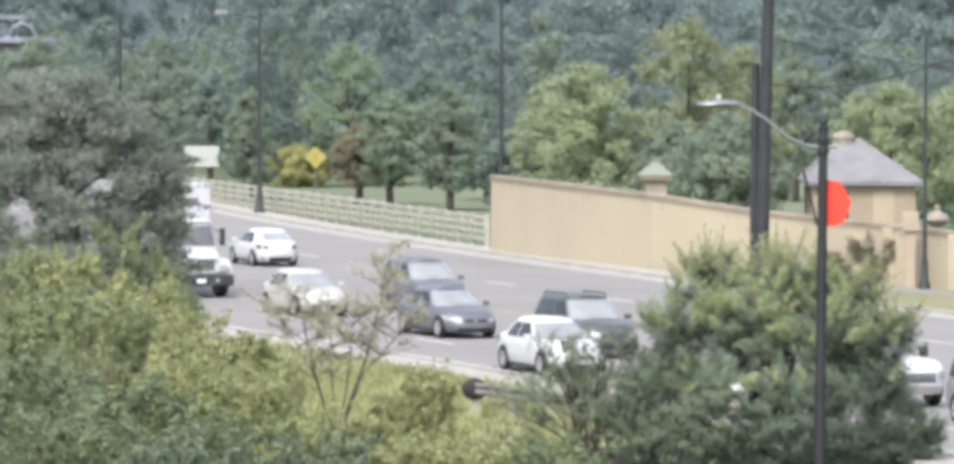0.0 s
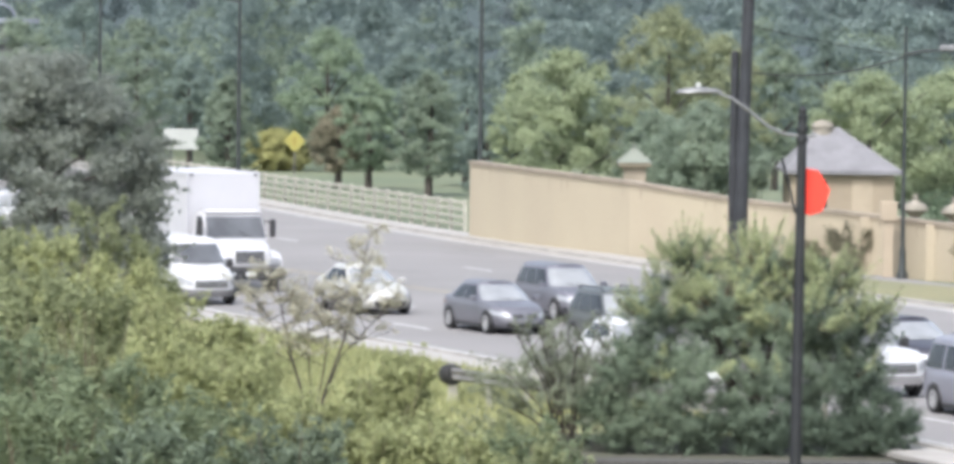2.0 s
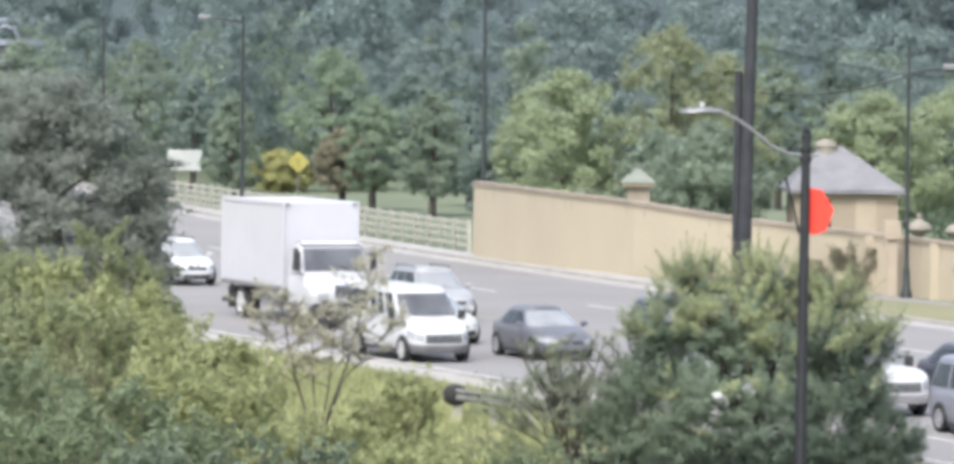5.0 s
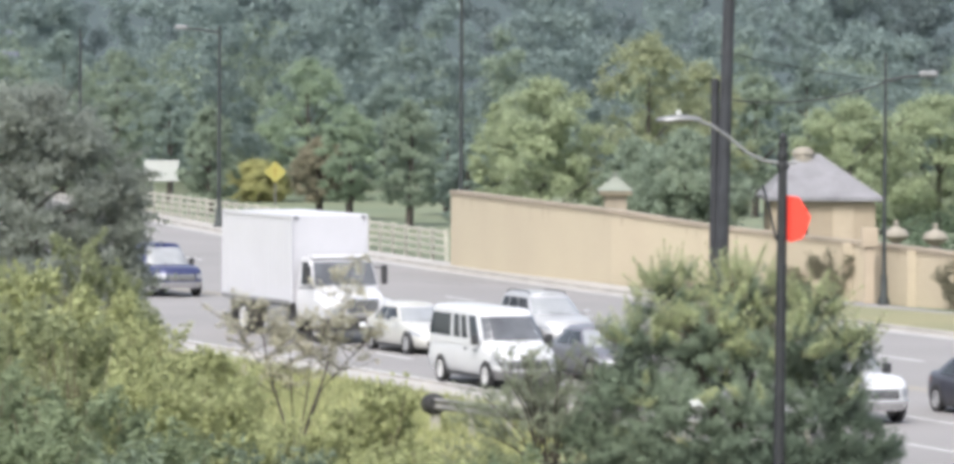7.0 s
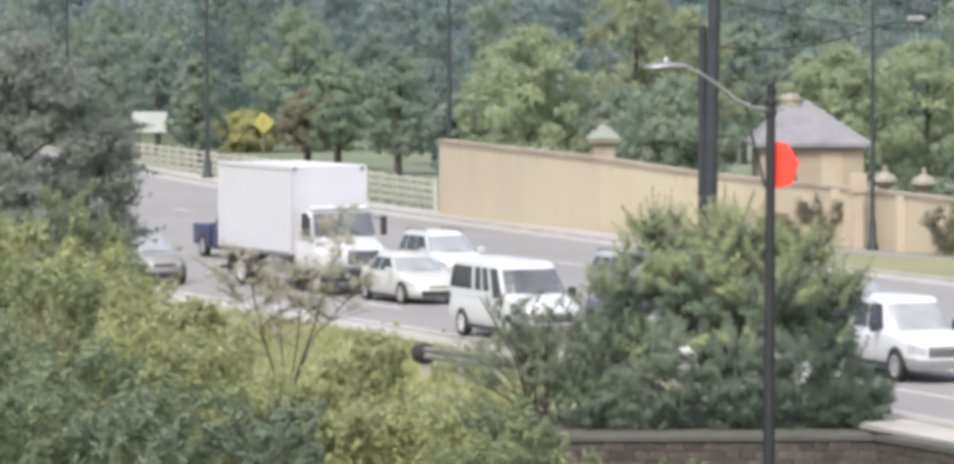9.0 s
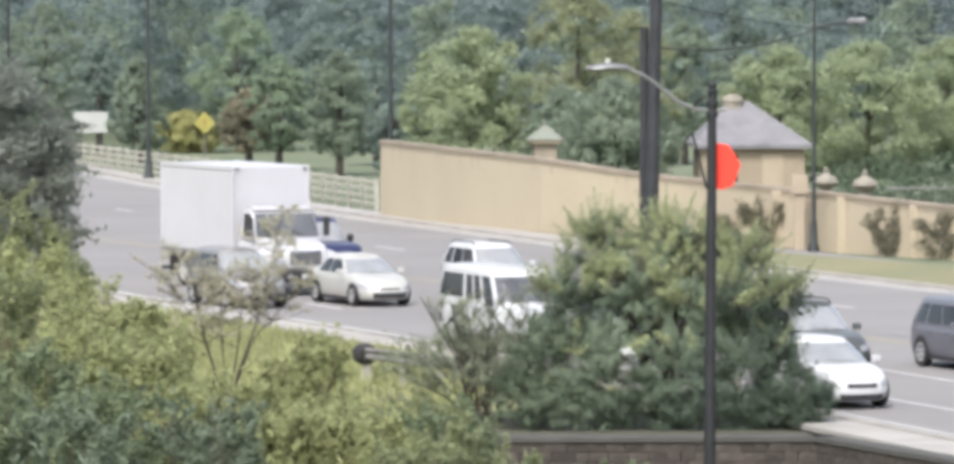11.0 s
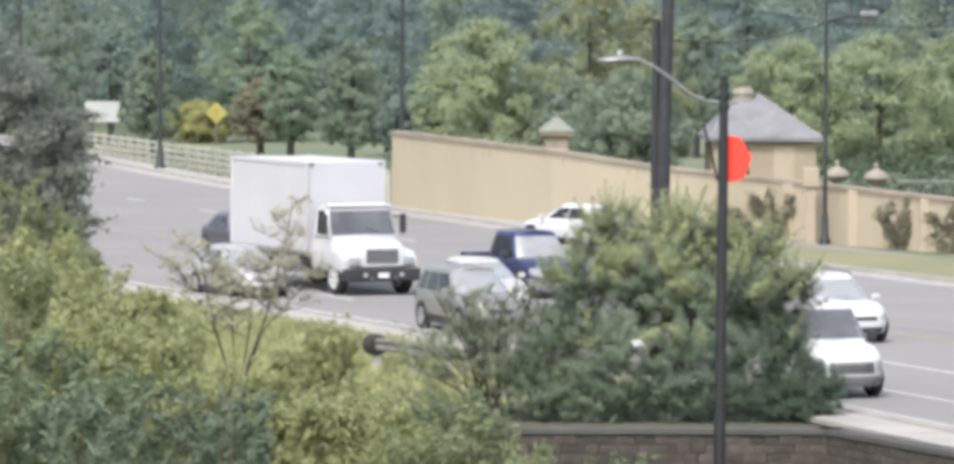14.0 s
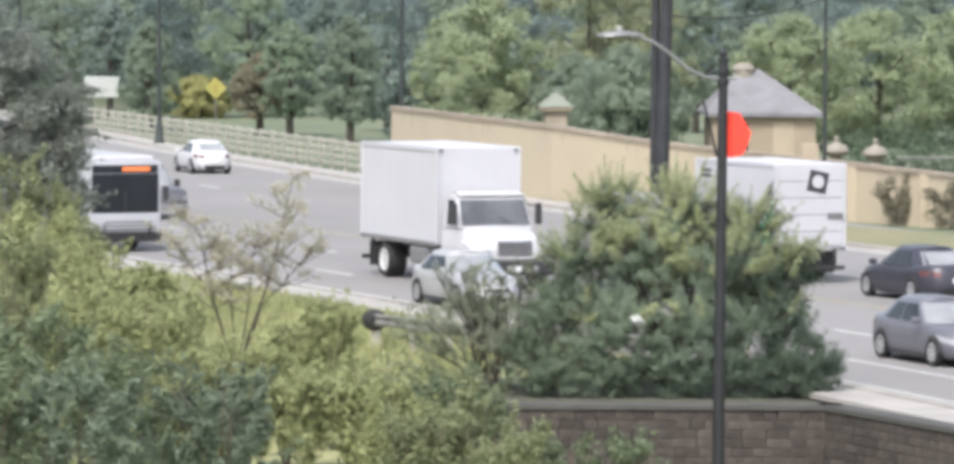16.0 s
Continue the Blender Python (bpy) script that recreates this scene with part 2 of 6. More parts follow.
def leaf_mesh(name, clumps, count, size, material, seed, droop=0.0, narrow=0.5, shell=0.55, wild=0.6, heart=None, turn_out=0.9):
    """Many single leaves, each a bent blade of two faces, filling clumps (x, y, z, rx, ry, rz), densest near their skin."""
    rng = np.random.default_rng(seed)
    cl = np.array(clumps, float)
    weight = (cl[:, 3] * cl[:, 4] * cl[:, 5]) ** (2 / 3)
    pick = rng.choice(len(cl), count, p=weight / weight.sum())
    d = rng.normal(size=(count, 3))
    d /= np.linalg.norm(d, axis=1)[:, None]
    r = (shell + (1 - shell) * rng.random(count)) * (0.86 + 0.3 * rng.random(count))
    inner = rng.random(count) < 0.18
    r[inner] *= rng.random(inner.sum())
    c = cl[pick, :3] + d * r[:, None] * cl[pick, 3:]
    out = (1.0 if heart is None else 0.4) * d + wild * rng.normal(size=(count, 3))
    out[:, 2] += 0.3
    if heart is not None:  # leaves face away from the crown's heart
        far = c - np.array(heart)
        out += turn_out * far / (np.linalg.norm(far, axis=1)[:, None] + 1e-6)
    out /= np.linalg.norm(out, axis=1)[:, None]
    along = np.cross(out, rng.normal(size=(count, 3)))
    along[:, 2] -= droop
    along -= out * (along * out).sum(1)[:, None]
    along /= np.linalg.norm(along, axis=1)[:, None] + 1e-9
    side = np.cross(out, along)
    s = size * (0.55 + 0.9 * rng.random(count))[:, None]
    tip, w = along * s, side * s * narrow
    bend = out * s * 0.18
    v = np.stack([c - tip, c + w * 0.5 + bend, c + tip, c - w * 0.5 + bend], 1).reshape(-1, 3)
    me = bpy.data.meshes.new(name)
    me.vertices.add(len(v))
    me.vertices.foreach_set("co", v.ravel())
    me.loops.add(count * 4)
    me.loops.foreach_set("vertex_index", np.arange(count * 4))
    me.polygons.add(count)
    me.polygons.foreach_set("loop_start", np.arange(count) * 4)
    me.polygons.foreach_set("loop_total", np.full(count, 4))
    me.update(calc_edges=True)
    me.materials.append(material)
    return me


def spray(rng, p, out, length, size, n=5):
    """Clumps that thin out along an upturned spray of leaves, from p towards out."""
    p, d = Vector(p), Vector(out).normalized()
    side = Vector((rng.uniform(-1, 1), rng.uniform(-1, 1), rng.uniform(-0.3, 0.6))) * 0.25
    res = []
    for i in range(n):
        f = (i + rng.random() * 0.6) / n
        c = p + d * length * f + side * length * f * f
        s = size * (1.15 - 0.8 * f) * rng.uniform(0.7, 1.25)
        res.append((c.x, c.y, c.z, s, s, s * 0.9))
    return res


def crown_clumps(rng, width, bottom, top, n, lump=0.3, point=0.0):
    """Clumps over an uneven crown: point 0 is round, 1 a cone."""
    out = []
    for _ in range(n):
        z = rng.random()
        env = (1 - z) ** 0.8 * point + (1 - point) * math.sqrt(max(0.02, 1 - (2 * z - 0.85) ** 2 * 0.85))
        a, r = rng.random() * 2 * math.pi, math.sqrt(rng.random()) * env * width / 2
        s = width * lump * (0.45 + 0.55 * rng.random())
        out.append((math.cos(a) * r, math.sin(a) * r, bottom + z * (top - bottom), s, s, s * 0.75))
    return out


# ---- the road's lines in plan: x as a function of y ----
EDGES = [[0.000644695, -0.562919, 90.7323], [0.000481896, -0.518231, 80.2732], [-0.000393621, -0.27749, 57.4802], [-0.000599291, -0.204467, 46.2766], [-0.00038911, -0.264822, 46.4037], [-0.00114955, -0.0826407, 31.7688]]
LANES = {'A': [-0.000763755, -0.171531, 38.6557], 'B': [-0.000489611, -0.23697, 46.4874], 'C': [-0.000503874, -0.237007, 51.3057], 'D': [0.000157261, -0.426457, 70.5407], 'E': [0.000599964, -0.5521, 85.9105]}
KNEE = {0: 274, 1: 229, 2: 194, 3: 181, 4: 169, 5: 155, "A": 162, "B": 175, "C": 187, "D": 212, "E": 251}


def line_x(key, y):
    a, b, c = LANES[key] if key in LANES else EDGES[key]
    k = KNEE[key]
    slope = -0.316 if key in ("A", "B", "C", 2, 3, 4, 5) else 2 * a * k + b
    bend = {"A": (0.5, 138, 16), "B": (0.62, 143, 12)}.get(key)  # the queue keeps to the near side round the bend
    hug = -bend[0] * min(1.0, max(0.0, (y - bend[1]) / bend[2])) if bend else 0.0
    if y <= k:
        return a * y * y + b * y + c + hug
    return hug + a * k * k + b * k + c + slope * (y - k)


def strip(x0, x1, ys, z0, z1, thick=0.0, lift=None):
    """A band between two lines in plan, with a skirt if thick."""
    bm = bmesh.new()
    rows = []
    for y in ys:
        a, b = x0(y), x1(y)
        rows.append((bm.verts.new((a, y, z0)), bm.verts.new((b, y, z1))))
    for r, s in zip(rows, rows[1:]):
        bm.faces.new((r[0], r[1], s[1], s[0]))
    if thick:
        made = bmesh.ops.extrude_face_region(bm, geom=list(bm.faces))
        bmesh.ops.translate(bm, verts=[v for v in made["geom"] if isinstance(v, bmesh.types.BMVert)], vec=(0, 0, thick))
    bmesh.ops.recalc_face_normals(bm, faces=bm.faces)
    if not thick:
        for f in bm.faces:
            if f.normal.z < 0:
                f.normal_flip()
    return bm


def steps(a, b, d):
    n = max(1, round((b - a) / d))
    return [a + (b - a) * i / n for i in range(n + 1)]


# ---- ground, road, kerbs, verges ----
def wall_line(x):
    """The retaining wall's face, y as a function of x."""
    return 101.0 if x < 9.64 else 101.0 - 2.43 * (x - 9.64)


def ground_z(x, y):
    if y > 229:
        return -0.06 + 0.006 * max(0, y - 312) + 0.16 * max(0, y - 440)
    d = (line_x(5, y) - x) * 0.9
    if d < 1.0:
        return -0.06
    low = -0.06 - 0.03 * min(d - 1.0, 40)
    drop = min(1.0, max(0.0, (x - 0.6) / 1.6))
    if y < wall_line(x) - 0.2:
        low = low * (1 - drop) - 3.4 * drop
    elif x > 1:
        low = -0.06
    return low


def ground():
    xs = steps(-420, -40, 38) + steps(-38, 2, 2)[0:] + steps(2.5, 14, 0.5) + steps(16, 40, 3) + steps(60, 420, 40)
    ys = steps(-60, 60, 12) + steps(66, 94, 2) + steps(95, 100.75, 0.7) + steps(101.0, 106, 1) + steps(109, 228, 4) + steps(240, 460, 12) + steps(500, 1500, 100)
    bm = bmesh.new()
    rows = [[bm.verts.new((x, y, ground_z(x, y))) for x in xs] for y in ys]
    for a, b in zip(rows, rows[1:]):
        for i in range(len(xs) - 1):
            bm.faces.new((a[i], a[i + 1], b[i + 1], b[i]))
    ob = thing("ground", bm, M["field"], "grassy ground with a far wooded rise", "ground", kind="structure", smooth=True)
    ob.data.materials.append(M["wood_backdrop"])
    ob.data.materials.append(M["bank"])
    ob.data.materials.append(M["shaded_soil"])
    for f in ob.data.polygons:
        # the dark patch below the verge tree paints its shade
        under = 2.3 < f.center.x < 10.2 and 100.4 < f.center.y < 108
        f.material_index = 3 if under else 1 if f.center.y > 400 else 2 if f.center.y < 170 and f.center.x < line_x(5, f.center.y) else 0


ground()
YS = steps(36, 500, 5)
thing("road", strip(lambda y: line_x(5, y), lambda y: line_x(0, y), YS, 0.0, 0.0), M["asphalt"],
      "pale grey worn asphalt of a wide curving road", "road", kind="structure")


def kerb(name, edge, side, label):
    """A raised concrete kerb with a gutter pan beside a road edge."""
    w = 0.18 * side
    ob = thing(name, strip(lambda y: line_x(edge, y), lambda y: line_x(edge, y) + w, steps(45, 350, 4), -0.05, -0.05, 0.19), M["concrete"],
               label, "kerb", kind="structure")
    part("gutter", strip(lambda y: line_x(edge, y) - 0.75 * side, lambda y: line_x(edge, y), steps(45, 350, 4), 0.004, 0.004), M["concrete"], ob)


kerb("kerb_far", 0, 1, "weathered concrete kerb on the road's far side")
kerb("kerb_near", 5, -1, "weathered concrete kerb on the road's near side")
thing("pavement", strip(lambda y: line_x(0, y) + 0.18, lambda y: line_x(0, y) + 1.5, steps(184, 350, 4), 0.0, 0.0, 0.13), M["concrete"],
      "pale concrete footway beside the far kerb", "pavement", kind="structure")
thing("shoulder", strip(lambda y: line_x(5, y) - 1.6, lambda y: line_x(5, y) - 0.18, steps(45, 300, 4), -0.02, -0.02, 0.11), M["concrete"],
      "dusty pale strip along the near kerb", "pavement", kind="structure")
thing("verge_far", strip(lambda y: line_x(0, y) + 0.18, lambda y: line_x(0, y) + max(0.3, 3.9 - 0.19 * max(0, y - 160)), steps(90, 179, 4), -0.02, 0.30, 0.14), M["lawn"],
      "mown grass strip between the road and the slip road", "grass", kind="structure")
thing("slip_road", strip(lambda y: line_x(0, y) + max(0.32, 3.95 - 0.19 * max(0, y - 160)), lambda y: line_x(0, y) + 7.0, steps(90, 184, 4), 0.012, 0.012), M["asphalt"],
      "narrow slip road along the foot of the wall", "road", kind="structure")


def road_marks():
    lines = [(1, 0, "paint_line"), (3, 124, "paint_line"), (4, 119, "paint_line")]
    for edge, solid, material in lines:
        if solid:
            bm = strip(lambda q: line_x(edge, q) - 0.08, lambda q: line_x(edge, q) + 0.08, steps(54, solid, 4), 0.005, 0.005)
            thing("lane_line", bm, M[material], "worn solid white line between two lanes", "road marking", "lane lines", "structure")
        for y in steps(60, 344, 12.2):
            if y < solid:
                continue
            bm = strip(lambda q: line_x(edge, q) - 0.09, lambda q: line_x(edge, q) + 0.09, steps(y, y + 3.0, 1.5), 0.005, 0.005)
            thing("lane_dash", bm, M[material], "worn white dash between two lanes", "road marking", "lane dashes", "structure")
    for shift in (-0.2, 0.2):
        bm = strip(lambda q: line_x(2, q) + shift - 0.06, lambda q: line_x(2, q) + shift + 0.06, steps(54, 330, 4), 0.005, 0.005)
        thing("centre_line", bm, M["paint_yellow"], "faded yellow line along the road's middle", "road marking", "centre lines", "structure")
    for edge, shift in ((5, 0.95), (0, -0.95)):
        bm = strip(lambda q: line_x(edge, q) + shift - 0.07, lambda q: line_x(edge, q) + shift + 0.07, steps(54, 330, 4), 0.005, 0.005)
        thing("edge_line", bm, M["paint_line"], "worn white line along the road's edge", "road marking", "edge lines", "structure")
    rng = random.Random(5)
    for x, y, ln in ((0.2, 201.0, 4.0), (-0.6, 199, 3.2), (13.8, 134.4, 7.0), (5.0, 158.0, 4.5), (-3.3, 184.0, 3.5)):
        bm = bmesh.new()
        pts = [(x + ln * (i / 9) * 0.7, y - ln * (i / 9) * 0.9 + rng.uniform(-0.3, 0.3)) for i in range(10)]
        for (x0, y0), (x1, y1) in zip(pts, pts[1:]):
            w = rng.uniform(0.08, 0.2)
            bm.faces.new([bm.verts.new(p) for p in ((x0, y0 - w, 0.007), (x1, y1 - w, 0.007), (x1, y1 + w, 0.007), (x0, y0 + w, 0.007))])
        thing("tar_patch", bm, M["crack"], "dark sealed crack in the asphalt", "road marking", "sealed cracks", "structure")


road_marks()

# ---- the tan boundary wall ----
WALL = [(0.63, 213.3, 3.38), (2.30, 207.5, 3.33), (4.09, 202.4, 3.25), (7.02, 195.5, 3.09), (10.37, 190.3, 2.70), (13.83, 186.5, 2.41), (16.87, 183.3, 2.20), (18.96, 179.8, 2.05), (20.85, 176.8, 1.92), (28.29, 164.6, 1.68), (41.90, 144.8, 1.57)]


def wall_run(z0, top, thick, grow):
    """The wall's run in plan as a band with height; top adds to each point's height."""
    bm = bmesh.new()
    rings = []
    for i, (x, y, h) in enumerate(WALL):
        a, b = WALL[max(0, i - 1)], WALL[min(len(WALL) - 1, i + 1)]
        d = Vector((b[0] - a[0], b[1] - a[1])).normalized()
        n = Vector((-d.y, d.x)) * 1.0
        f, r = -grow, thick + grow
        lo = h + z0 if z0 > -5 else -0.2
        rings.append([bm.verts.new((x + n.x * o, y + n.y * o, z)) for o, z in ((f, lo), (r, lo), (r, h + top), (f, h + top))])
    for p, q in zip(rings, rings[1:]):
        for k in range(4):
            bm.faces.new((p[k], p[(k + 1) % 4], q[(k + 1) % 4], q[k]))
    bm.faces.new(rings[0])
    bm.faces.new(rings[-1][::-1])
    bmesh.ops.recalc_face_normals(bm, faces=bm.faces)
    return bm


boundary = thing("boundary_wall", wall_run(-9, -0.1, 0.35, 0.0), M["stucco"], "long tan stucco boundary wall with a sloping top", "wall", kind="structure")
part("coping", wall_run(-0.11, 0.03, 0.35, 0.06), M["coping"], boundary, "weathered brown coping")
part("moulding", wall_run(-0.24, -0.2, 0.35, 0.025), M["stucco"], boundary)
for i, (x, y, h) in enumerate([(15.61, 184.5, 2.40), (17.81, 181.6, 2.25), (20.11, 177.9, 2.09), (23.68, 172.1, 1.93)]):
    part("pilaster", box((x - 0.22, y - 0.05, -0.2), (x + 0.22, y + 0.2, h - 0.22), 0.02), M["stucco"], boundary)

def wall_streaks():
    """Thin brown run-off stains that hang from the coping."""
    rng = random.Random(17)
    for (x0, y0, h0), (x1, y1, h1) in zip(WALL, WALL[1:8]):
        d = Vector((x1 - x0, y1 - y0)).normalized()
        out = Vector((d.y, -d.x)) * 0.006
        for _ in range(3):
            f = rng.uniform(0.05, 0.95)
            p = Vector((x0, y0)).lerp(Vector((x1, y1)), f)
            top = h0 + (h1 - h0) * f - 0.26
            w, ln = rng.uniform(0.015, 0.05), rng.uniform(0.15, 0.7)
            bm = bmesh.new()
            q = [(p - d * w, top), (p + d * w, top), (p + d * w * 0.5, top - ln * 0.6), (p + d * w * 0.15, top - ln), (p - d * w * 0.4, top - ln * 0.7)]
            bm.faces.new([bm.verts.new((a.x + out.x, a.y + out.y, z)) for a, z in q])
            part("stain", bm, M["coping"], boundary)


wall_streaks()

# climbers on the wall
for name_seed, (x, y, w, h) in enumerate([(15.0, 184.7, 1.25, 2.0), (19.15, 179.1, 0.95, 1.75), (20.85, 176.4, 0.95, 1.85), (13.6, 186.3, 0.9, 1.2)]):
    rng = random.Random(40 + name_seed)
    cl = []
    for _ in range(26):
        dx, z = rng.uniform(-w, w) * 0.85, rng.uniform(0.1, h)
        if rng.random() < 0.35 + 0.4 * (1 - z / h):
            cl.append((x + dx, y - 0.25 - dx * 0.15, z, rng.uniform(0.14, 0.4), 0.14, rng.uniform(0.1, 0.3)))
        cl += spray(rng, (x + dx * 0.6, y - 0.3, z * 0.8), (dx, -0.1, 0.7), rng.uniform(0.4, 0.8), 0.12, 4)
    ob = new("climber", leaf_mesh("climber", cl, 2600, 0.075, M["leaf_bronze"], 60 + name_seed))
    tagged(ob, "ragged brown-green creeper climbing the tan wall", "climbing plant", "creepers on the wall")
    stem = tube([(x, y - 0.2, -0.05), (x + 0.1, y - 0.22, h * 0.5), (x - 0.15, y - 0.22, h * 0.9)], [0.03, 0.022, 0.01], 5)
    part("stem", stem, M["bark"], ob)


# ---- rail fence ----
def rail_fence():
    a, b = Vector((0.47, 221.0, 0)), Vector((-20.3, 299.6, 0))
    n = 33
    ob = thing("rail_fence", None, None, "weathered grey timber post and rail fence beside the road", "fence")
    post_me = mesh_of(box((-0.09, -0.09, -0.1), (0.09, 0.09, 1.42), 0.012), "post", M["rail_wood"])
    step = (b - a) / n
    rail_me = mesh_of(box((-step.length / 2 - 0.04, -0.028, -0.066), (step.length / 2 + 0.04, 0.028, 0.066), 0.008), "rail", M["rail_wood"])
    turn = math.degrees(math.atan2(step.y, step.x))
    rng = random.Random(3)
    for i in range(n + 1):
        p = a + step * i
        part("post", post_me, None, ob, at=pose(p.x, p.y, 0, rng.uniform(-1.5, 1.5), rng.uniform(-1.5, 1.5), turn))
        if i < n:
            c = a + step * (i + 0.5)
            side = Vector((-step.y, step.x, 0)).normalized() * 0.1
            for z in (0.3, 0.64, 0.98, 1.30):
                part("rail", rail_me, None, ob, at=pose(c.x + side.x, c.y + side.y, z, 0, rng.uniform(-0.6, 0.6), turn))
    return ob


rail_fence()


# ---- retaining wall of rough blocks, below the near verge ----
def retaining_wall():
    run = [Vector((2.3, 101.0)), Vector((9.64, 101.0)), Vector((14.0, 90.4))]
    core = bmesh.new()
    for p, q in zip(run, run[1:]):
        d = (q - p).normalized()
        m = Matrix.Translation((p.x, p.y, 0)) @ Matrix.Rotation(math.atan2(d.y, d.x), 4, "Z")
        add_box(core, (0, -0.42, -3.7), ((q - p).length, -0.06, -0.02), 0, m)
    ob = thing("retaining_wall", core, M["mortar"], "low rough stone block retaining wall under the verge", "wall", kind="structure")
    cap = bmesh.new()
    for p, q in zip(run, run[1:]):
        d = (q - p).normalized()
        m = Matrix.Translation((p.x, p.y, 0)) @ Matrix.Rotation(math.atan2(d.y, d.x), 4, "Z")
        add_box(cap, (-0.05, -0.56, -0.02), ((q - p).length + 0.05, 0.0, 0.1), 0.02, m)
    part("coping", cap, M["stone_cap"], ob, "grey stone coping")
    rng = random.Random(11)
    shapes = []
    for k in range(6):
        w = (0.30, 0.36, 0.42, 0.48, 0.54, 0.4)[k]
        bm = box((-w / 2 + 0.012, -0.09, -0.088), (w / 2 - 0.012, 0.06, 0.088), 0)
        for v in bm.verts:
            v.co += Vector((rng.uniform(-1, 1) * 0.012, rng.uniform(-1, 1) * 0.02, rng.uniform(-1, 1) * 0.008))
        shapes.append((w, mesh_of(bm, "block", M["stone"])))
    for p, q in zip(run, run[1:]):
        d = (q - p).normalized()
        turn = math.degrees(math.atan2(d.y, d.x))
        n = Vector((d.y, -d.x)) * 0.42
        for row in range(10):
            s = rng.uniform(-0.2, 0)
            while s < (q - p).length:
                w, me = rng.choice(shapes)
                c = p + d * (s + w / 2) + n
                part("block", me, None, ob, at=pose(c.x, c.y, -0.13 - 0.19 * row, 0, 0, turn))
                s += w
    return ob


retaining_wall()


# ---- guard rail ----
def guard_rail():
    pts = [Vector((0.05, 119.3)), Vector((1.5, 116.7)), Vector((3.4, 114.6)), Vector((5.9, 112.4)), Vector((8.4, 109.7))]
    ob = thing("guard_rail", None, None, "short weathered steel guard rail with a dark rounded end", "guard rail")
    bm = bmesh.new()
    prof = [(0.0, 0.40), (0.05, 0.46), (0.0, 0.55), (0.05, 0.64), (0.0, 0.70)]
    rings = []
    for p in pts:
        rings.append([bm.verts.new((p.x - 0.1 - o, p.y - 0.1, z)) for o, z in prof] + [bm.verts.new((p.x - 0.085 - o, p.y - 0.085, z)) for o, z in reversed(prof)])
    for a, b in zip(rings, rings[1:]):
        for k in range(len(a)):
            bm.faces.new((a[k], a[(k + 1) % len(a)], b[(k + 1) % len(a)], b[k]))
    bmesh.ops.recalc_face_normals(bm, faces=bm.faces)
    part("beam", bm, M["galvanised"], ob)
    for i in range(8):
        t = i / 7 * (len(pts) - 1)
        k = min(int(t), len(pts) - 2)
        p = pts[k].lerp(pts[k + 1], t - k)
        part("post", box((p.x - 0.075, p.y - 0.075, -0.3), (p.x + 0.075, p.y + 0.075, 0.72), 0.01), M["rail_wood"], ob)
    end = lathe([(0.10, -0.26), (0.24, -0.22), (0.27, -0.05), (0.27, 0.05), (0.24, 0.22), (0.10, 0.26)], 14)
    part("end_cushion", end, M["tyre"], ob, "dark rubber end", pose(-0.05, 119.4, 0.52, 90, 0, 30))
    part("end_stand", box((-0.12, 119.3, -0.3), (0.02, 119.5, 0.42), 0.01), M["rail_wood"], ob)
    part("marker", box((5.5, 112.3, 0.66), (5.72, 112.36, 0.92), 0.01), M["white_sign"], ob, "white reflector plate")


guard_rail()


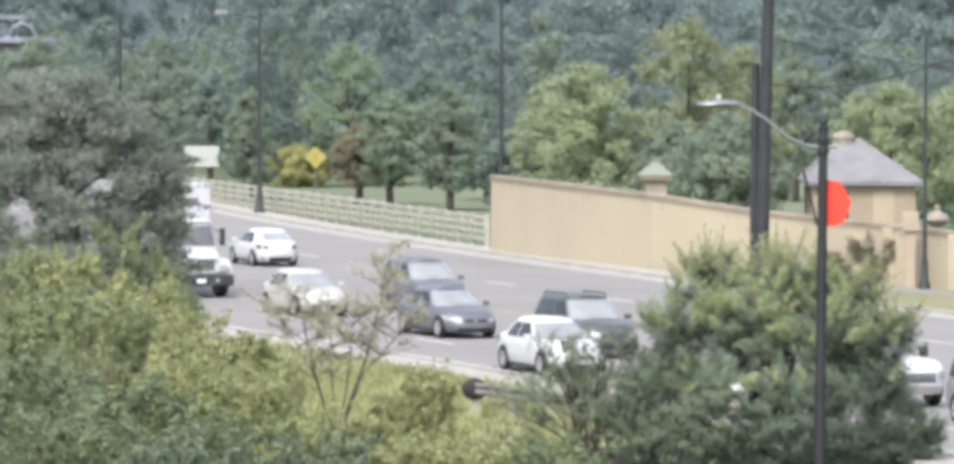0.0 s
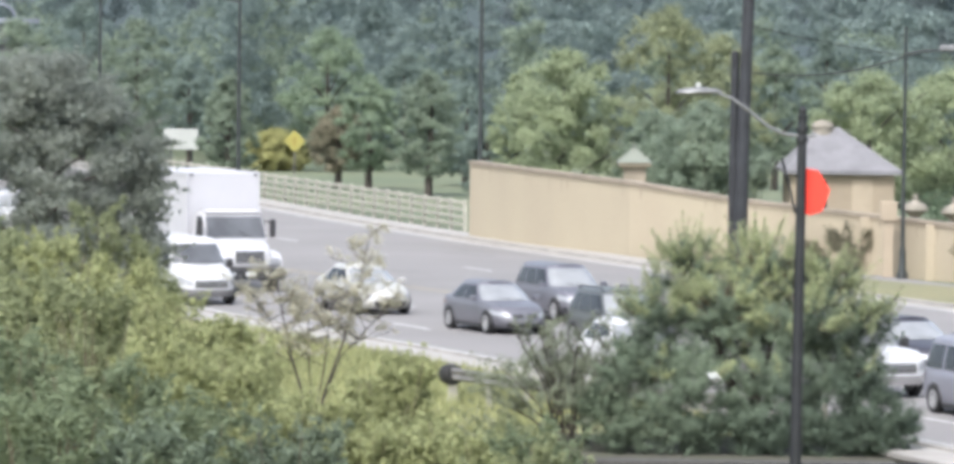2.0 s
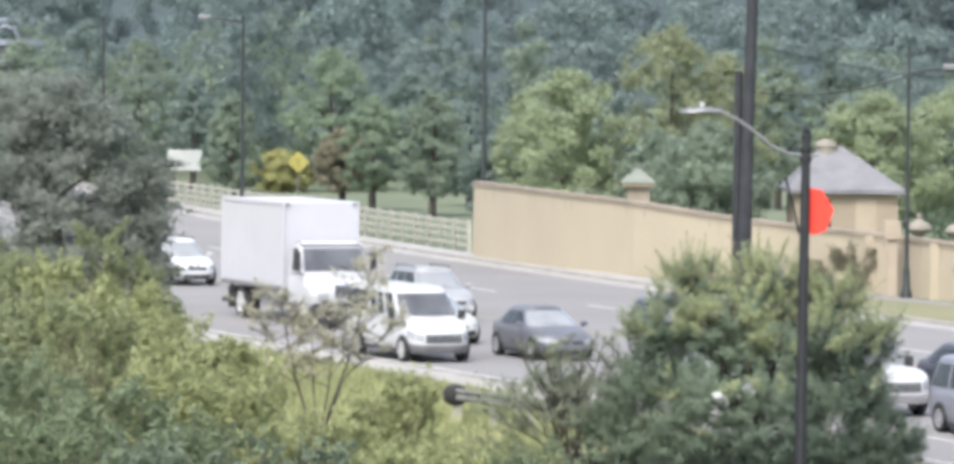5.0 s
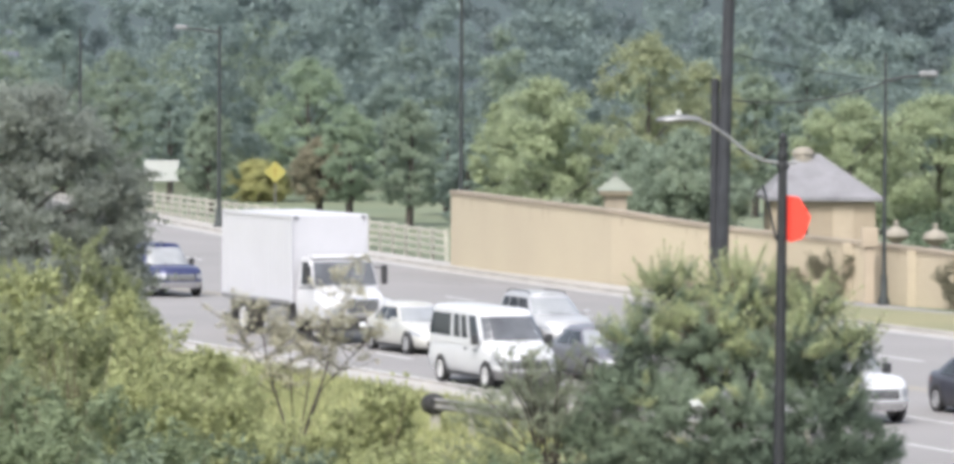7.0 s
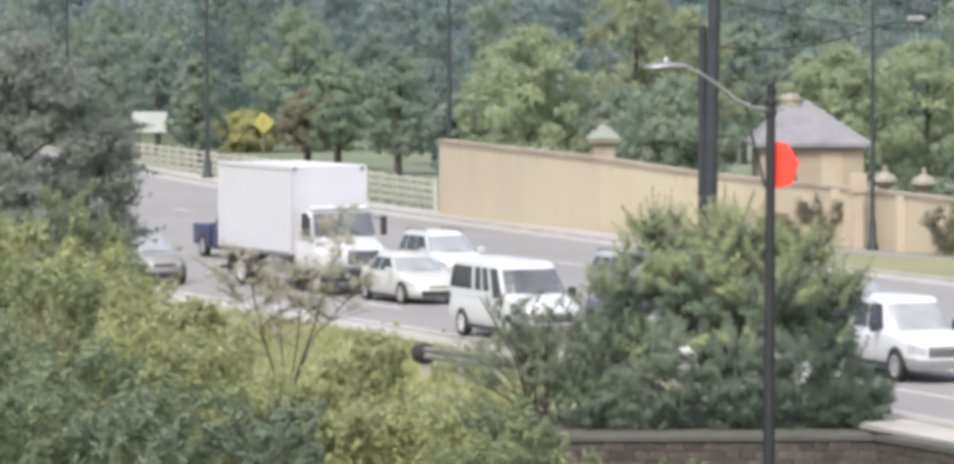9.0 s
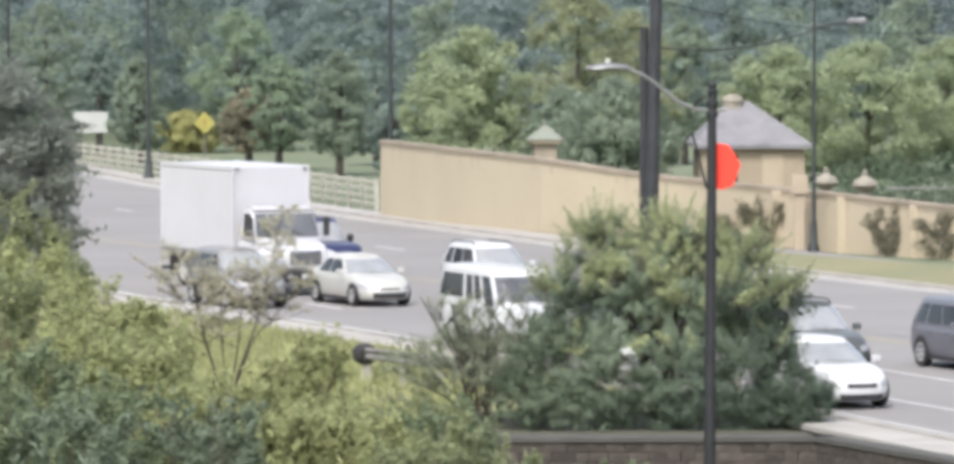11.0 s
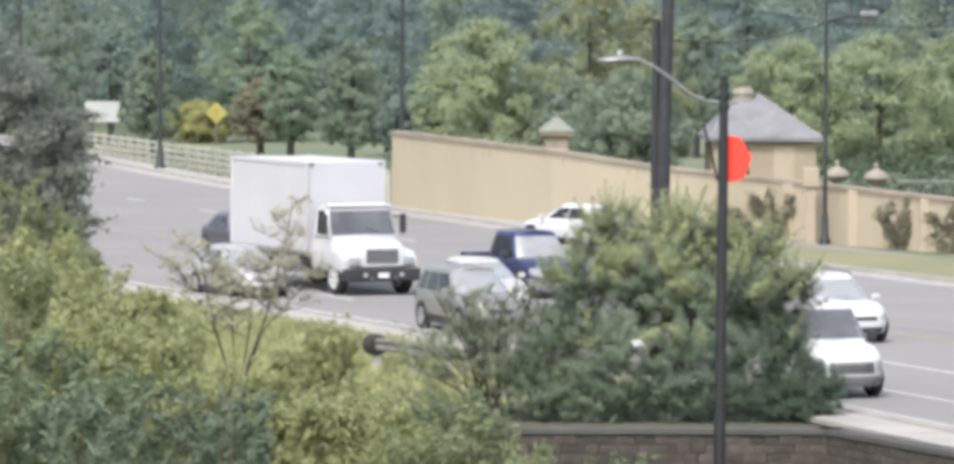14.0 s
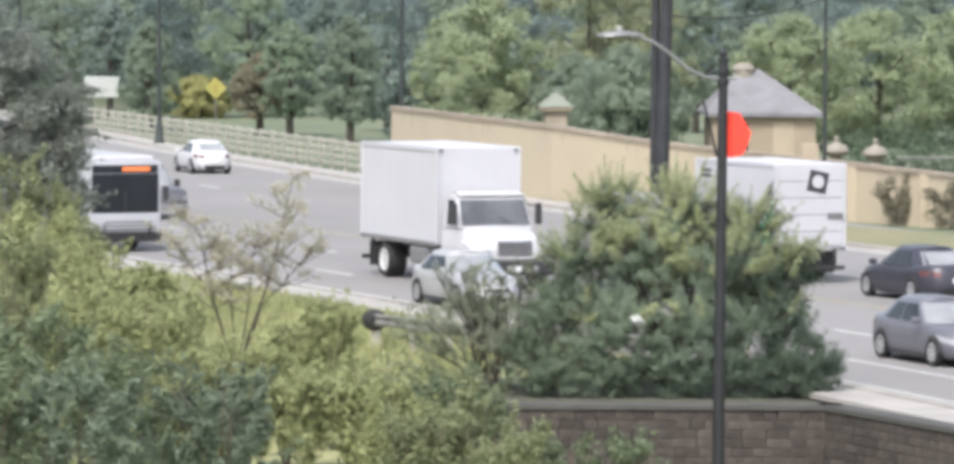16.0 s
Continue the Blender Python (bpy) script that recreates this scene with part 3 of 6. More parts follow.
# ---- street lamps, poles, signs ----
def street_lamp_near():
    x, y = 6.24, 88.4
    ob = thing("street_lamp", tube([(0, 0, 0), (0, 0, 0.5), (0, 0, 0.55), (0.02, 0, 6), (0.05, 0, 7.64 + 3.2)], [0.17, 0.16, 0.115, 0.105, 0.08], 14), M["dark_steel"],
               "dark metal street lamp post with a grey cobra-head lamp", "street lamp", at=pose(x, y, -3.4), smooth=True)
    top = 7.64 - -3.4
    part("finial", lathe([(0.09, 0), (0.10, 0.05), (0.06, 0.08), (0.075, 0.16), (0.02, 0.24)], 12), M["dark_steel"], ob, at=pose(0.05, 0, top - 0.24), smooth=True)
    for h in (0.42, 0.62):
        part("clamp", lathe([(0.105, -0.05), (0.11, -0.03), (0.11, 0.03), (0.105, 0.05)], 12), M["dark_steel"], ob, at=pose(0.05, 0, top - h))
    z = top - 0.56
    arm = tube([(0.3, 0, z + 0.02), (0.05, 0, z), (-0.3, 0, z + 0.04), (-0.62, 0, z + 0.2), (-0.95, 0, z + 0.48), (-1.25, 0, z + 0.68), (-1.55, 0, z + 0.78)],
               [0.03, 0.035, 0.036, 0.036, 0.034, 0.032, 0.03], 10)
    part("arm", arm, M["lamp_grey"], ob, "grey curved arm", smooth=True)
    head = bmesh.new()
    secs = [(-1.42, 0.03, 0.03), (-1.5, 0.055, 0.045), (-1.65, 0.10, 0.07), (-1.85, 0.15, 0.085), (-2.05, 0.16, 0.08), (-2.2, 0.12, 0.055), (-2.27, 0.04, 0.02)]
    rings = [[head.verts.new((hx, w * math.cos(a), z + 0.79 - 0.02 * (i > 3) + hh * math.sin(a) * (1.1 if math.sin(a) > 0 else 0.7))) for a in [2 * math.pi * k / 12 for k in range(12)]]
             for i, (hx, w, hh) in enumerate(secs)]
    for a, b in zip(rings, rings[1:]):
        for k in range(12):
            head.faces.new((a[k], b[k], b[(k + 1) % 12], a[(k + 1) % 12]))
    head.faces.new(rings[0])
    head.faces.new(rings[-1][::-1])
    bmesh.ops.recalc_face_normals(head, faces=head.faces)
    h = part("lamp_head", head, M["lamp_grey"], ob, "grey cobra-head lamp", smooth=True)
    part("photocell", lathe([(0.05, 0), (0.055, 0.05), (0.04, 0.09), (0.01, 0.1)], 10), M["white_sign"], h, "white photocell cap", pose(-1.85, 0, z + 0.86))
    part("brace", tube([(-0.32, 0, top - 0.95), (-0.2, 0, top - 1.35), (-0.06, 0, top - 1.95)], [0.026, 0.026, 0.026], 6), M["dark_steel"], ob)
    # board fixed behind the post
    outline = [(0.06, 0.43), (0.36, 0.38), (0.58, 0.02), (0.44, -0.36), (0.2, -0.44), (0.03, -0.34), (0.0, 0.05), (0.01, 0.34)]
    board = thing("orange_board", prism([(a, b) for a, b in outline], -0.012, 0.012), M["orange"], "plain bright red-orange board fixed behind the lamp post", "sign",
                  at=pose(x, y + 0.17, 6.08))
    part("bracket", box((-0.04, -0.12, -0.05), (0.04, -0.01, 0.05), 0.005), M["dark_steel"], board)


street_lamp_near()


def tall_lamp(x, y, z0, height, arm, radius, label):
    """A far lamp post; arm: its reach, to the right if positive."""
    ob = thing("street_lamp", tube([(0, 0, 0), (0, 0, height * 0.5), (0, 0, height)], [radius, radius * 0.85, radius * 0.6], 10), M["hazed_steel"],
               label, "street lamp", "far street lamps", at=pose(x, y, z0), smooth=True)
    part("base", lathe([(radius * 2.6, 0), (radius * 2.5, 0.18), (radius * 1.7, 0.35), (radius * 1.5, 1.0), (radius * 1.05, 1.2)], 12), M["hazed_steel"], ob, smooth=True)
    if arm:
        s = 1 if arm > 0 else -1
        z = height - 0.9 if arm > 0 else height - 0.2
        part("arm", tube([(0, 0, z - 0.15), (arm * 0.4, 0, z), (arm * 0.75, 0, z + 0.05)], [0.07, 0.06, 0.05], 8), M["hazed_steel"], ob)
        part("lamp_head", box((min(arm * 0.72, arm), -0.14, z), (max(arm * 0.72, arm * 1.12), 0.16, z + 0.24), 0.07), M["lamp_grey"], ob, "grey lamp head")
    return ob


tall_lamp(-11.70, 262.1, 0.0, 10.93, -2.4, 0.13, "thin dark street lamp beside the rail fence")
tall_lamp(1.11, 222.5, 0.0, 13.5, 0, 0.12, "thin dark pole behind the end of the tan wall")
tall_lamp(-22.32, 304.8, 0.0, 11.12, 0, 0.14, "thin dark pole in front of the woods")
tall_lamp(16.73, 181.6, 0.0, 9.41, 1.75, 0.085, "dark street lamp post with a flared base before the wall")


def utility_poles():
    a = thing("utility_pole", tube([(0, 0, -0.2), (0.12, 0, 6), (0.38, 0, 17)], [0.25, 0.235, 0.2], 12), M["pole_wood"], "thick dark utility pole at the foot of the wall", "utility pole",
              at=pose(10.56, 180.6, 0), smooth=True)
    part("conduit", tube([(0.24, -0.1, 0), (0.3, -0.1, 6), (0.34, -0.1, 7.5)], [0.04, 0.04, 0.04], 6), M["dark_steel"], a)
    b = thing("utility_pole", tube([(0, 0, -0.2), (0.02, 0, 8.35)], [0.17, 0.15], 12), M["pole_wood"], "shorter dark pole beside the thick utility pole", "utility pole",
              at=pose(10.32, 181.0, 0), smooth=True)
    part("cap", lathe([(0.16, 0), (0.12, 0.06), (0.02, 0.08)], 10), M["dark_steel"], b, at=pose(0.02, 0, 8.35))
    p, q = Vector((10.92, 180.6, 7.63)), Vector((16.71, 181.6, 8.30))
    pts = [p.lerp(q, i / 10) - Vector((0, 0, 0.35 * (1 - (2 * i / 10 - 1) ** 2))) for i in range(11)]
    thing("cable", tube(pts, [0.035] * 11, 6), M["dark_steel"], "dark sagging cable between two poles", "cable")
    p, q = Vector((10.92, 180.6, 9.36)), Vector((27.89, 228.6, 8.09))
    pts = [p.lerp(q, i / 10) - Vector((0, 0, 0.5 * (1 - (2 * i / 10 - 1) ** 2))) for i in range(11)]
    thing("cable", tube(pts, [0.022] * 11, 6), M["dark_steel"], "thin dark cable running off from the utility pole", "cable")


utility_poles()


def signs():
    ob = thing("white_sign", tube([(0, 0, 0), (0, 0, 1.6)], [0.06, 0.06], 8), M["dark_steel"], "plain white rectangular sign board on posts beside the road", "sign", at=pose(-17.83, 304.8, 0))
    part("post", tube([(1.3, 0, 0), (1.3, 0, 1.6)], [0.06, 0.06], 8), M["dark_steel"], ob)
    part("board", box((-0.45, -0.04, 1.56), (1.7, 0.04, 2.86), 0.03), M["white_sign"], ob, "white board")
    d = thing("warning_sign", tube([(0, 0, 0), (0, 0, 2.33)], [0.045, 0.045], 8), M["galvanised"], "yellow diamond warning sign on a steel post", "sign", at=pose(-9.69, 292.6, 0))
    board = part("board", box((-0.47, -0.01, -0.47), (0.47, 0.01, 0.47), 0.008), M["yellow_sign"], d, "yellow diamond", pose(0, -0.07, 2.44, 0, 45, 0))
    part("symbol", prism([(-0.06, -0.3), (0.06, -0.3), (0.06, 0.05), (0.16, 0.05), (0.0, 0.3), (-0.16, 0.05), (-0.06, 0.05)], -0.018, -0.0125), M["amber_dark"], board, "dark mark", pose(0, 0, 0, 0, -45, 0))
    # overhead truss
    g = thing("sign_gantry", tube([(1.6, 0, 0), (1.6, 0, 9.2)], [0.3, 0.28], 12), M["truss"], "blue-grey steel truss gantry over the far road", "gantry", at=pose(-32.31, 347.4, 0))
    for z, reach, half in ((8.19, 1.2, 0.12), (9.54, 2.4, 0.2), (11.15, 1.9, 0.14)):
        for dy in (0.0, 1.4):
            part("chord", box((-14, dy - half, z - half), (reach, dy + half, z + half), 0.04), M["truss"], g)
    for i in range(7):
        x0 = 0.9 - i * 2.1
        part("diagonal", tube([(x0, 0, 9.63), (x0 - 0.35, 0, 10.41), (x0 - 1.0, 0, 10.75), (x0 - 1.7, 0, 10.41), (x0 - 2.1, 0, 9.63)], [0.13] * 5, 6), M["truss"], g)
    part("panel", box((-14, 0.3, 7.37), (1.25, 0.45, 9.36), 0.02), M["grey_plastic"], g, "dark sign panel")


signs()


# ---- house, pavilion and urns behind the wall ----
def house():
    x0, x1, y0, y1 = 15.74, 20.63, 228.6, 234.0
    ez, rz = 2.69, 4.77
    ob = thing("house", None, None, "small tan house with a grey hipped shingle roof", "house")
    w = part("wall", box((x0, y0, -0.1), (x1, y1, ez), 0.02), M["render_tan"], ob)
    bm = bmesh.new()
    o = 0.35
    b = [bm.verts.new(p) for p in ((x0 - o, y0 - o, ez - 0.04), (x1 + o, y0 - o, ez - 0.04), (x1 + o, y1 + o, ez - 0.04), (x0 - o, y1 + o, ez - 0.04))]
    c = [bm.verts.new((v.co.x, v.co.y, ez + 0.1)) for v in b]
    xm = 17.69
    r = [bm.verts.new((xm - 0.5, (y0 + y1) / 2, rz)), bm.verts.new((xm + 0.5, (y0 + y1) / 2, rz))]
    bm.faces.new(b[::-1])
    for i in range(4):
        bm.faces.new((b[i], b[(i + 1) % 4], c[(i + 1) % 4], c[i]))
    bm.faces.new((c[0], c[1], r[1], r[0]))
    bm.faces.new((c[1], c[2], r[1]))
    bm.faces.new((c[2], c[3], r[0], r[1]))
    bm.faces.new((c[3], c[0], r[0]))
    bmesh.ops.recalc_face_normals(bm, faces=bm.faces)
    roof = part("roof", bm, M["shingle"], ob, "grey shingle roof")
    part("cupola", lathe([(0.5, -0.5), (0.5, -0.05), (0.56, 0.0), (0.5, 0.14), (0.34, 0.27), (0.1, 0.33)], 16), M["stone_pale"], roof, "squat rounded grey cupola", pose(xm - 0.28, 231.2, rz), smooth=True)
    part("fascia", box((x0 - 0.36, y0 - 0.38, ez - 0.1), (x1 + 0.36, y0 - 0.35, ez + 0.06), 0.01), M["shingle"], roof)
    part("door", box((18.63, y0 - 0.04, 0), (19.60, y0 - 0.005, ez - 0.35), 0.01), M["trim_tan"], ob, "pale tan door panel")
    part("window", box((16.60, y0 - 0.03, 0.9), (17.46, y0 - 0.004, ez - 0.4), 0.01), M["glass"], ob)


house()


def pavilion():
    x, y = 7.95, 216.4
    ez, rz = 3.34, 4.01
    ob = thing("pavilion", None, None, "small square garden pavilion with a pale pyramid roof", "pavilion")
    bm = bmesh.new()
    bmesh.ops.create_cone(bm, cap_ends=True, segments=4, radius1=1.15, radius2=0.05, depth=rz - ez, matrix=pose(x, y, (ez + rz) / 2, 0, 0, 45))
    part("roof", bm, M["copper_roof"], ob, "pale green-grey roof")
    part("body", box((x - 0.5, y - 0.5, -0.1), (x + 0.5, y + 0.5, ez - 0.15), 0.03), M["coping"], ob, "tan rendered body")
    part("finial", lathe([(0.09, 0), (0.12, 0.06), (0.05, 0.12), (0.02, 0.25)], 10), M["copper_roof"], ob, at=pose(x, y, rz - 0.03))
    part("beam", box((x - 0.72, y - 0.72, ez - 0.18), (x + 0.72, y + 0.72, ez + 0.01), 0.02), M["trim_tan"], ob)


pavilion()
for x, z in ((17.93, 2.59), (19.46, 2.49)):
    ob = thing("garden_urn", lathe([(0.26, 0), (0.26, 0.1), (0.14, 0.18), (0.38, 0.34), (0.52, 0.46), (0.50, 0.56), (0.38, 0.70), (0.16, 0.80), (0.09, 0.88), (0.12, 0.97), (0.04, 1.08)], 16),
               M["stone_pale"], "weathered lidded stone urn on a pier", "urn", "urns behind the wall", at=pose(x, 189.6, z - 0.75), smooth=True)
    thing("urn_pier", box((x - 0.4, 189.2, -0.1), (x + 0.4, 190.0, z - 0.75), 0.03), M["stucco"], "square tan pier under a stone urn", "pier", "urn piers")
thing("meter_cabinet", box((15.95, 182.3, 2.13), (16.58, 182.75, 2.85), 0.03), M["trim_tan"], "small pale box fixed to the wall top", "cabinet")
part("bracket", box((16.08, 182.4, -0.1), (16.45, 182.7, 2.15), 0.01), M["trim_tan"], bpy.data.objects["meter_cabinet"])
hedge = new("hedge", leaf_mesh("hedge", [(19.81 + i * 0.75, 204.2 + (i % 3) * 0.4, 1.0 + (i % 2) * 0.25, 0.9, 0.8, 1.05) for i in range(14)]
                               + [(20.36 + i * 0.9, 207.0, 2.0 + (i % 3) * 0.22, 0.7, 0.7, 0.6) for i in range(10)], 9000, 0.12, M["hedge"], 9, shell=0.8))
tagged(hedge, "dense dark clipped hedge behind the wall", "hedge")
metal = thing("metal_fence", None, None, "thin grey metal fence above the hedge's foot", "fence")
for i in range(16):
    part("bar", tube([(20.87 + i * 0.22, 195.0, 0), (20.87 + i * 0.22, 195.0, 1.95)], [0.014, 0.014], 5), M["galvanised"], metal)
part("top_rail", box((20.87, 194.97, 1.88), (20.87 + 3.4, 195.03, 1.95), 0.005), M["galvanised"], metal)


# ---- trees and shrubs ----
def tree(name, x, y, height, width, bottom, leaf, count, size, seed, label, group="", point=0.0, trunk=0.16, droop=0.0, lump=0.3, clumps=26, z0=0.0):
    rng = random.Random(seed)
    wood = bmesh.new()
    lean = rng.uniform(-0.15, 0.15)
    add_tube(wood, [(0, 0, -0.2), (lean * 0.3, 0, bottom), (lean, 0.05, bottom + (height - bottom) * 0.75)], [trunk * 1.25, trunk, trunk * 0.35], 8)
    for _ in range(7):
        a, z = rng.uniform(0, 2 * math.pi), bottom + rng.uniform(-0.1, 0.5) * (height - bottom)
        r = width * rng.uniform(0.22, 0.4)
        add_tube(wood, [(lean * 0.4, 0, z), (math.cos(a) * r * 0.5, math.sin(a) * r * 0.5, z + r * 0.5), (math.cos(a) * r, math.sin(a) * r, z + r * 0.8)],
                 [trunk * 0.4, trunk * 0.25, trunk * 0.08], 5)
    ob = tagged(new(name, None), label, "tree", group)
    ob.matrix_basis = pose(x, y, z0, 0, 0, rng.uniform(0, 360))
    part("trunk", wood, M["bark"], ob, smooth=True)
    part("crown", leaf_mesh("crown", crown_clumps(rng, width, bottom, height - width * lump * 0.35, clumps, lump, point), count, size, M[leaf], seed, droop, shell=0.1, wild=0.8, heart=(0, 0, bottom + (height - bottom) * 0.3), turn_out=0.9), None, ob)
    return ob


FAR = [  # x, y, height, width, crown bottom, leaf, label
    (-13.5, 290, 6.4, 4.0, 0.9, "leaf_grove", "conical green tree beside a dark lamp post"),
    (-17.2, 314, 7.4, 3.5, 1.5, "leaf_dusk_haze", "dusky green tree at the wood's edge"),
    (-6.8, 283, 4.7, 3.4, 1.0, "leaf_bronze", "small bronze-leaved tree on the grass"),
    (-5.0, 280, 6.6, 3.7, 1.2, "leaf_lush", "young fresh green tree with a bare trunk"),
    (-8.3, 317, 9.4, 6.5, 1.8, "leaf_lush", "tall light green tree behind the lawn"),
    (-1.5, 271, 6.9, 4.4, 1.1, "leaf_grove", "mid-green tree with a low crown"),
    (0.6, 290, 6.1, 4.3, 0.8, "leaf_dusk_haze", "dusky blue-green tree near the wall"),
    (-3.4, 323, 7.8, 5.2, 1.5, "leaf_dusk_haze", "tall blue-green tree at the wood's edge"),
    (5.5, 251, 8.3, 7.1, 0.6, "leaf_willow", "round pale yellow-green willow"),
    (3.3, 259, 6.9, 3.2, 0.6, "leaf_willow", "smaller pale green willow"),
    (10.9, 253, 10.8, 7.0, 0.8, "leaf_autumn", "tall olive-yellow tree behind the wall"),
    (13.9, 257, 9.2, 5.8, 0.8, "leaf_autumn", "tall thin-leaved olive-yellow tree behind the wall"),
    (11.9, 232, 5.9, 6.4, 0.6, "leaf_grove", "broad green tree close behind the wall"),
    (9.7, 238, 5.4, 3.9, 0.6, "leaf_grove", "low green tree behind the pavilion"),
    (22.3, 262, 7.2, 8.2, 0.4, "leaf_willow", "wide pale green willow behind the house"),
    (27.6, 268, 7.5, 9.0, 0.4, "leaf_willow", "wide pale green willow behind the hedge"),
    (32.8, 274, 7.6, 6.9, 0.8, "leaf_willow", "pale green willow farther along the wall"),
    (23.1, 305, 9.8, 2.3, 2.0, "leaf_dusk_haze", "slim conical grey-green tree above the house"),
    (19.0, 290, 8.6, 5.4, 2.0, "leaf_grove", "mid-green tree behind the utility pole"),
    (-11.7, 317, 2.7, 5.0, 0.1, "leaf_gold", "golden yellow bush behind the warning sign"),
    (-21.4, 326, 9.8, 6.1, 2.0, "leaf_grove", "tall grey-green tree at the wood's edge"),
    (-25.5, 332, 11.1, 6.2, 2.0, "leaf_dusk_haze", "tall dusky tree at the wood's edge"),
    (-29.8, 329, 9.8, 7.0, 2.0, "leaf_grove", "broad green tree under the gantry"),
    (1.8, 262, 4.5, 3.6, 0.2, "leaf_dusk_haze", "low dusky tree at the wall's end"),
]
for i, (x, y, h, w, b, leaf, label) in enumerate(FAR):
    tree("tree", x, y, h, w, b, leaf, int((1700 + 1450 * w) * (1.8 if leaf == "leaf_willow" else 1.3)), 0.15, 100 + i, label, "trees beyond the road", point=0.35 if "conical" in label else 0.0,
         droop=0.5 if "willow" in leaf else 0.0, trunk=0.2, lump=0.12, clumps=200)


def far_woods(name, seed, n, y0, y1, leaf, size, label, h0, h1, leaves, xr=0.113):
    rng = random.Random(seed)
    cl = []
    for _ in range(n):
        y = rng.uniform(y0, y1)
        x = rng.uniform(-xr, xr * 1.25) * y
        g = ground_z(x, y)
        h, w = rng.uniform(h0, h1), rng.uniform(4.5, 8)
        for c in crown_clumps(rng, w, 1.5, h, 22, 0.22, rng.uniform(0, 0.6)):
            cl.append((c[0] + x, c[1] + y, c[2] + g, *c[3:]))
    ob = new(name, leaf_mesh(name, cl, leaves, size, M[leaf], seed, wild=0.8))
    return tagged(ob, label, "woods", kind="stuff")


# The woods' blue tone paints haze; no air is modelled.
far_woods("far_woods", 21, 70, 329, 390, "leaf_far_haze", 0.3, "deciduous woods coloured blue-green for haze, filling the distance", 9, 16, 105000)
far_woods("far_woods", 22, 46, 338, 392, "leaf_grove", 0.27, "mixed green broadleaf woods on the far side", 7, 12, 60000)
far_woods("far_woods", 23, 40, 395, 435, "leaf_pine_haze", 0.31, "dark pine woods behind the broadleaf trees", 18, 25, 70000)
far_woods("far_woods", 24, 60, 398, 445, "leaf_far_haze", 0.34, "tall woods coloured blue-green for haze on the distant rise", 17, 26, 80000)


def left_tree():
    """The large dark tree in front of the road, its crown cut by shrubs below."""
    rng = random.Random(77)
    ob = tagged(new("tree", None), "large dusky grey-green broadleaf tree above roadside shrubs", "tree")
    ob.matrix_basis = pose(-10.27, 121.9, ground_z(-10.27, 121.9))
    wood = bmesh.new()
    add_tube(wood, [(0, 0, -0.2), (0.1, 0, 2.5), (-0.1, 0, 5.0), (0.1, 0, 7.2)], [0.26, 0.22, 0.15, 0.05], 10)
    for a in range(11):
        an, z, r = a * 0.9, 2.2 + 0.4 * a, 2.6 - 0.12 * a
        add_tube(wood, [(0, 0, z), (math.cos(an) * r * 0.5, math.sin(an) * r * 0.5, z + 0.5), (math.cos(an) * r, math.sin(an) * r, z + 0.8)], [0.09, 0.05, 0.015], 5)
    part("trunk", wood, M["bark"], ob, smooth=True)
    cl = []
    for _ in range(460):
        z = rng.uniform(1.6, 8.6)
        reach = 3.35 * math.sqrt(max(0.05, 1 - ((z - 4.0) / 4.7) ** 2))
        a, r = rng.uniform(0, 2 * math.pi), reach * math.sqrt(rng.random())
        s = rng.uniform(0.35, 0.7)
        cl.append((math.cos(a) * r - 0.2, math.sin(a) * r, z, s, s, s * 0.7))
    for k in range(60):
        cl.append((1.95 + rng.uniform(-0.9, 0.75), rng.uniform(-1, 1), 3.9 + rng.uniform(-1.1, 1.3), 0.42, 0.4, 0.28))
    for k in range(44):
        cl.append((-3.3 + rng.uniform(-1.2, 0.9), rng.uniform(-1, 1), 4.6 + rng.uniform(-2.4, 2.2), 0.45, 0.45, 0.32))
    for k in range(46):
        cl.append((2.25 + rng.uniform(-0.8, 0.6), rng.uniform(-1, 1), 5.6 + rng.uniform(-0.9, 0.9), 0.4, 0.4, 0.3))
    for k in range(26):  # loose sprays along its outer side
        cl += spray(rng, (rng.uniform(2.3, 3.0), rng.uniform(-0.8, 0.8), rng.uniform(2.2, 6.8)), (1.0, 0, rng.uniform(-0.5, 0.5)), rng.uniform(0.4, 1.1), 0.22, 5)
    part("crown", leaf_mesh("crown", cl, 112000, 0.08, M["leaf_dark"], 78, shell=0.1, wild=0.9, heart=(0, 0, 4.0), turn_out=0.5), None, ob)


left_tree()


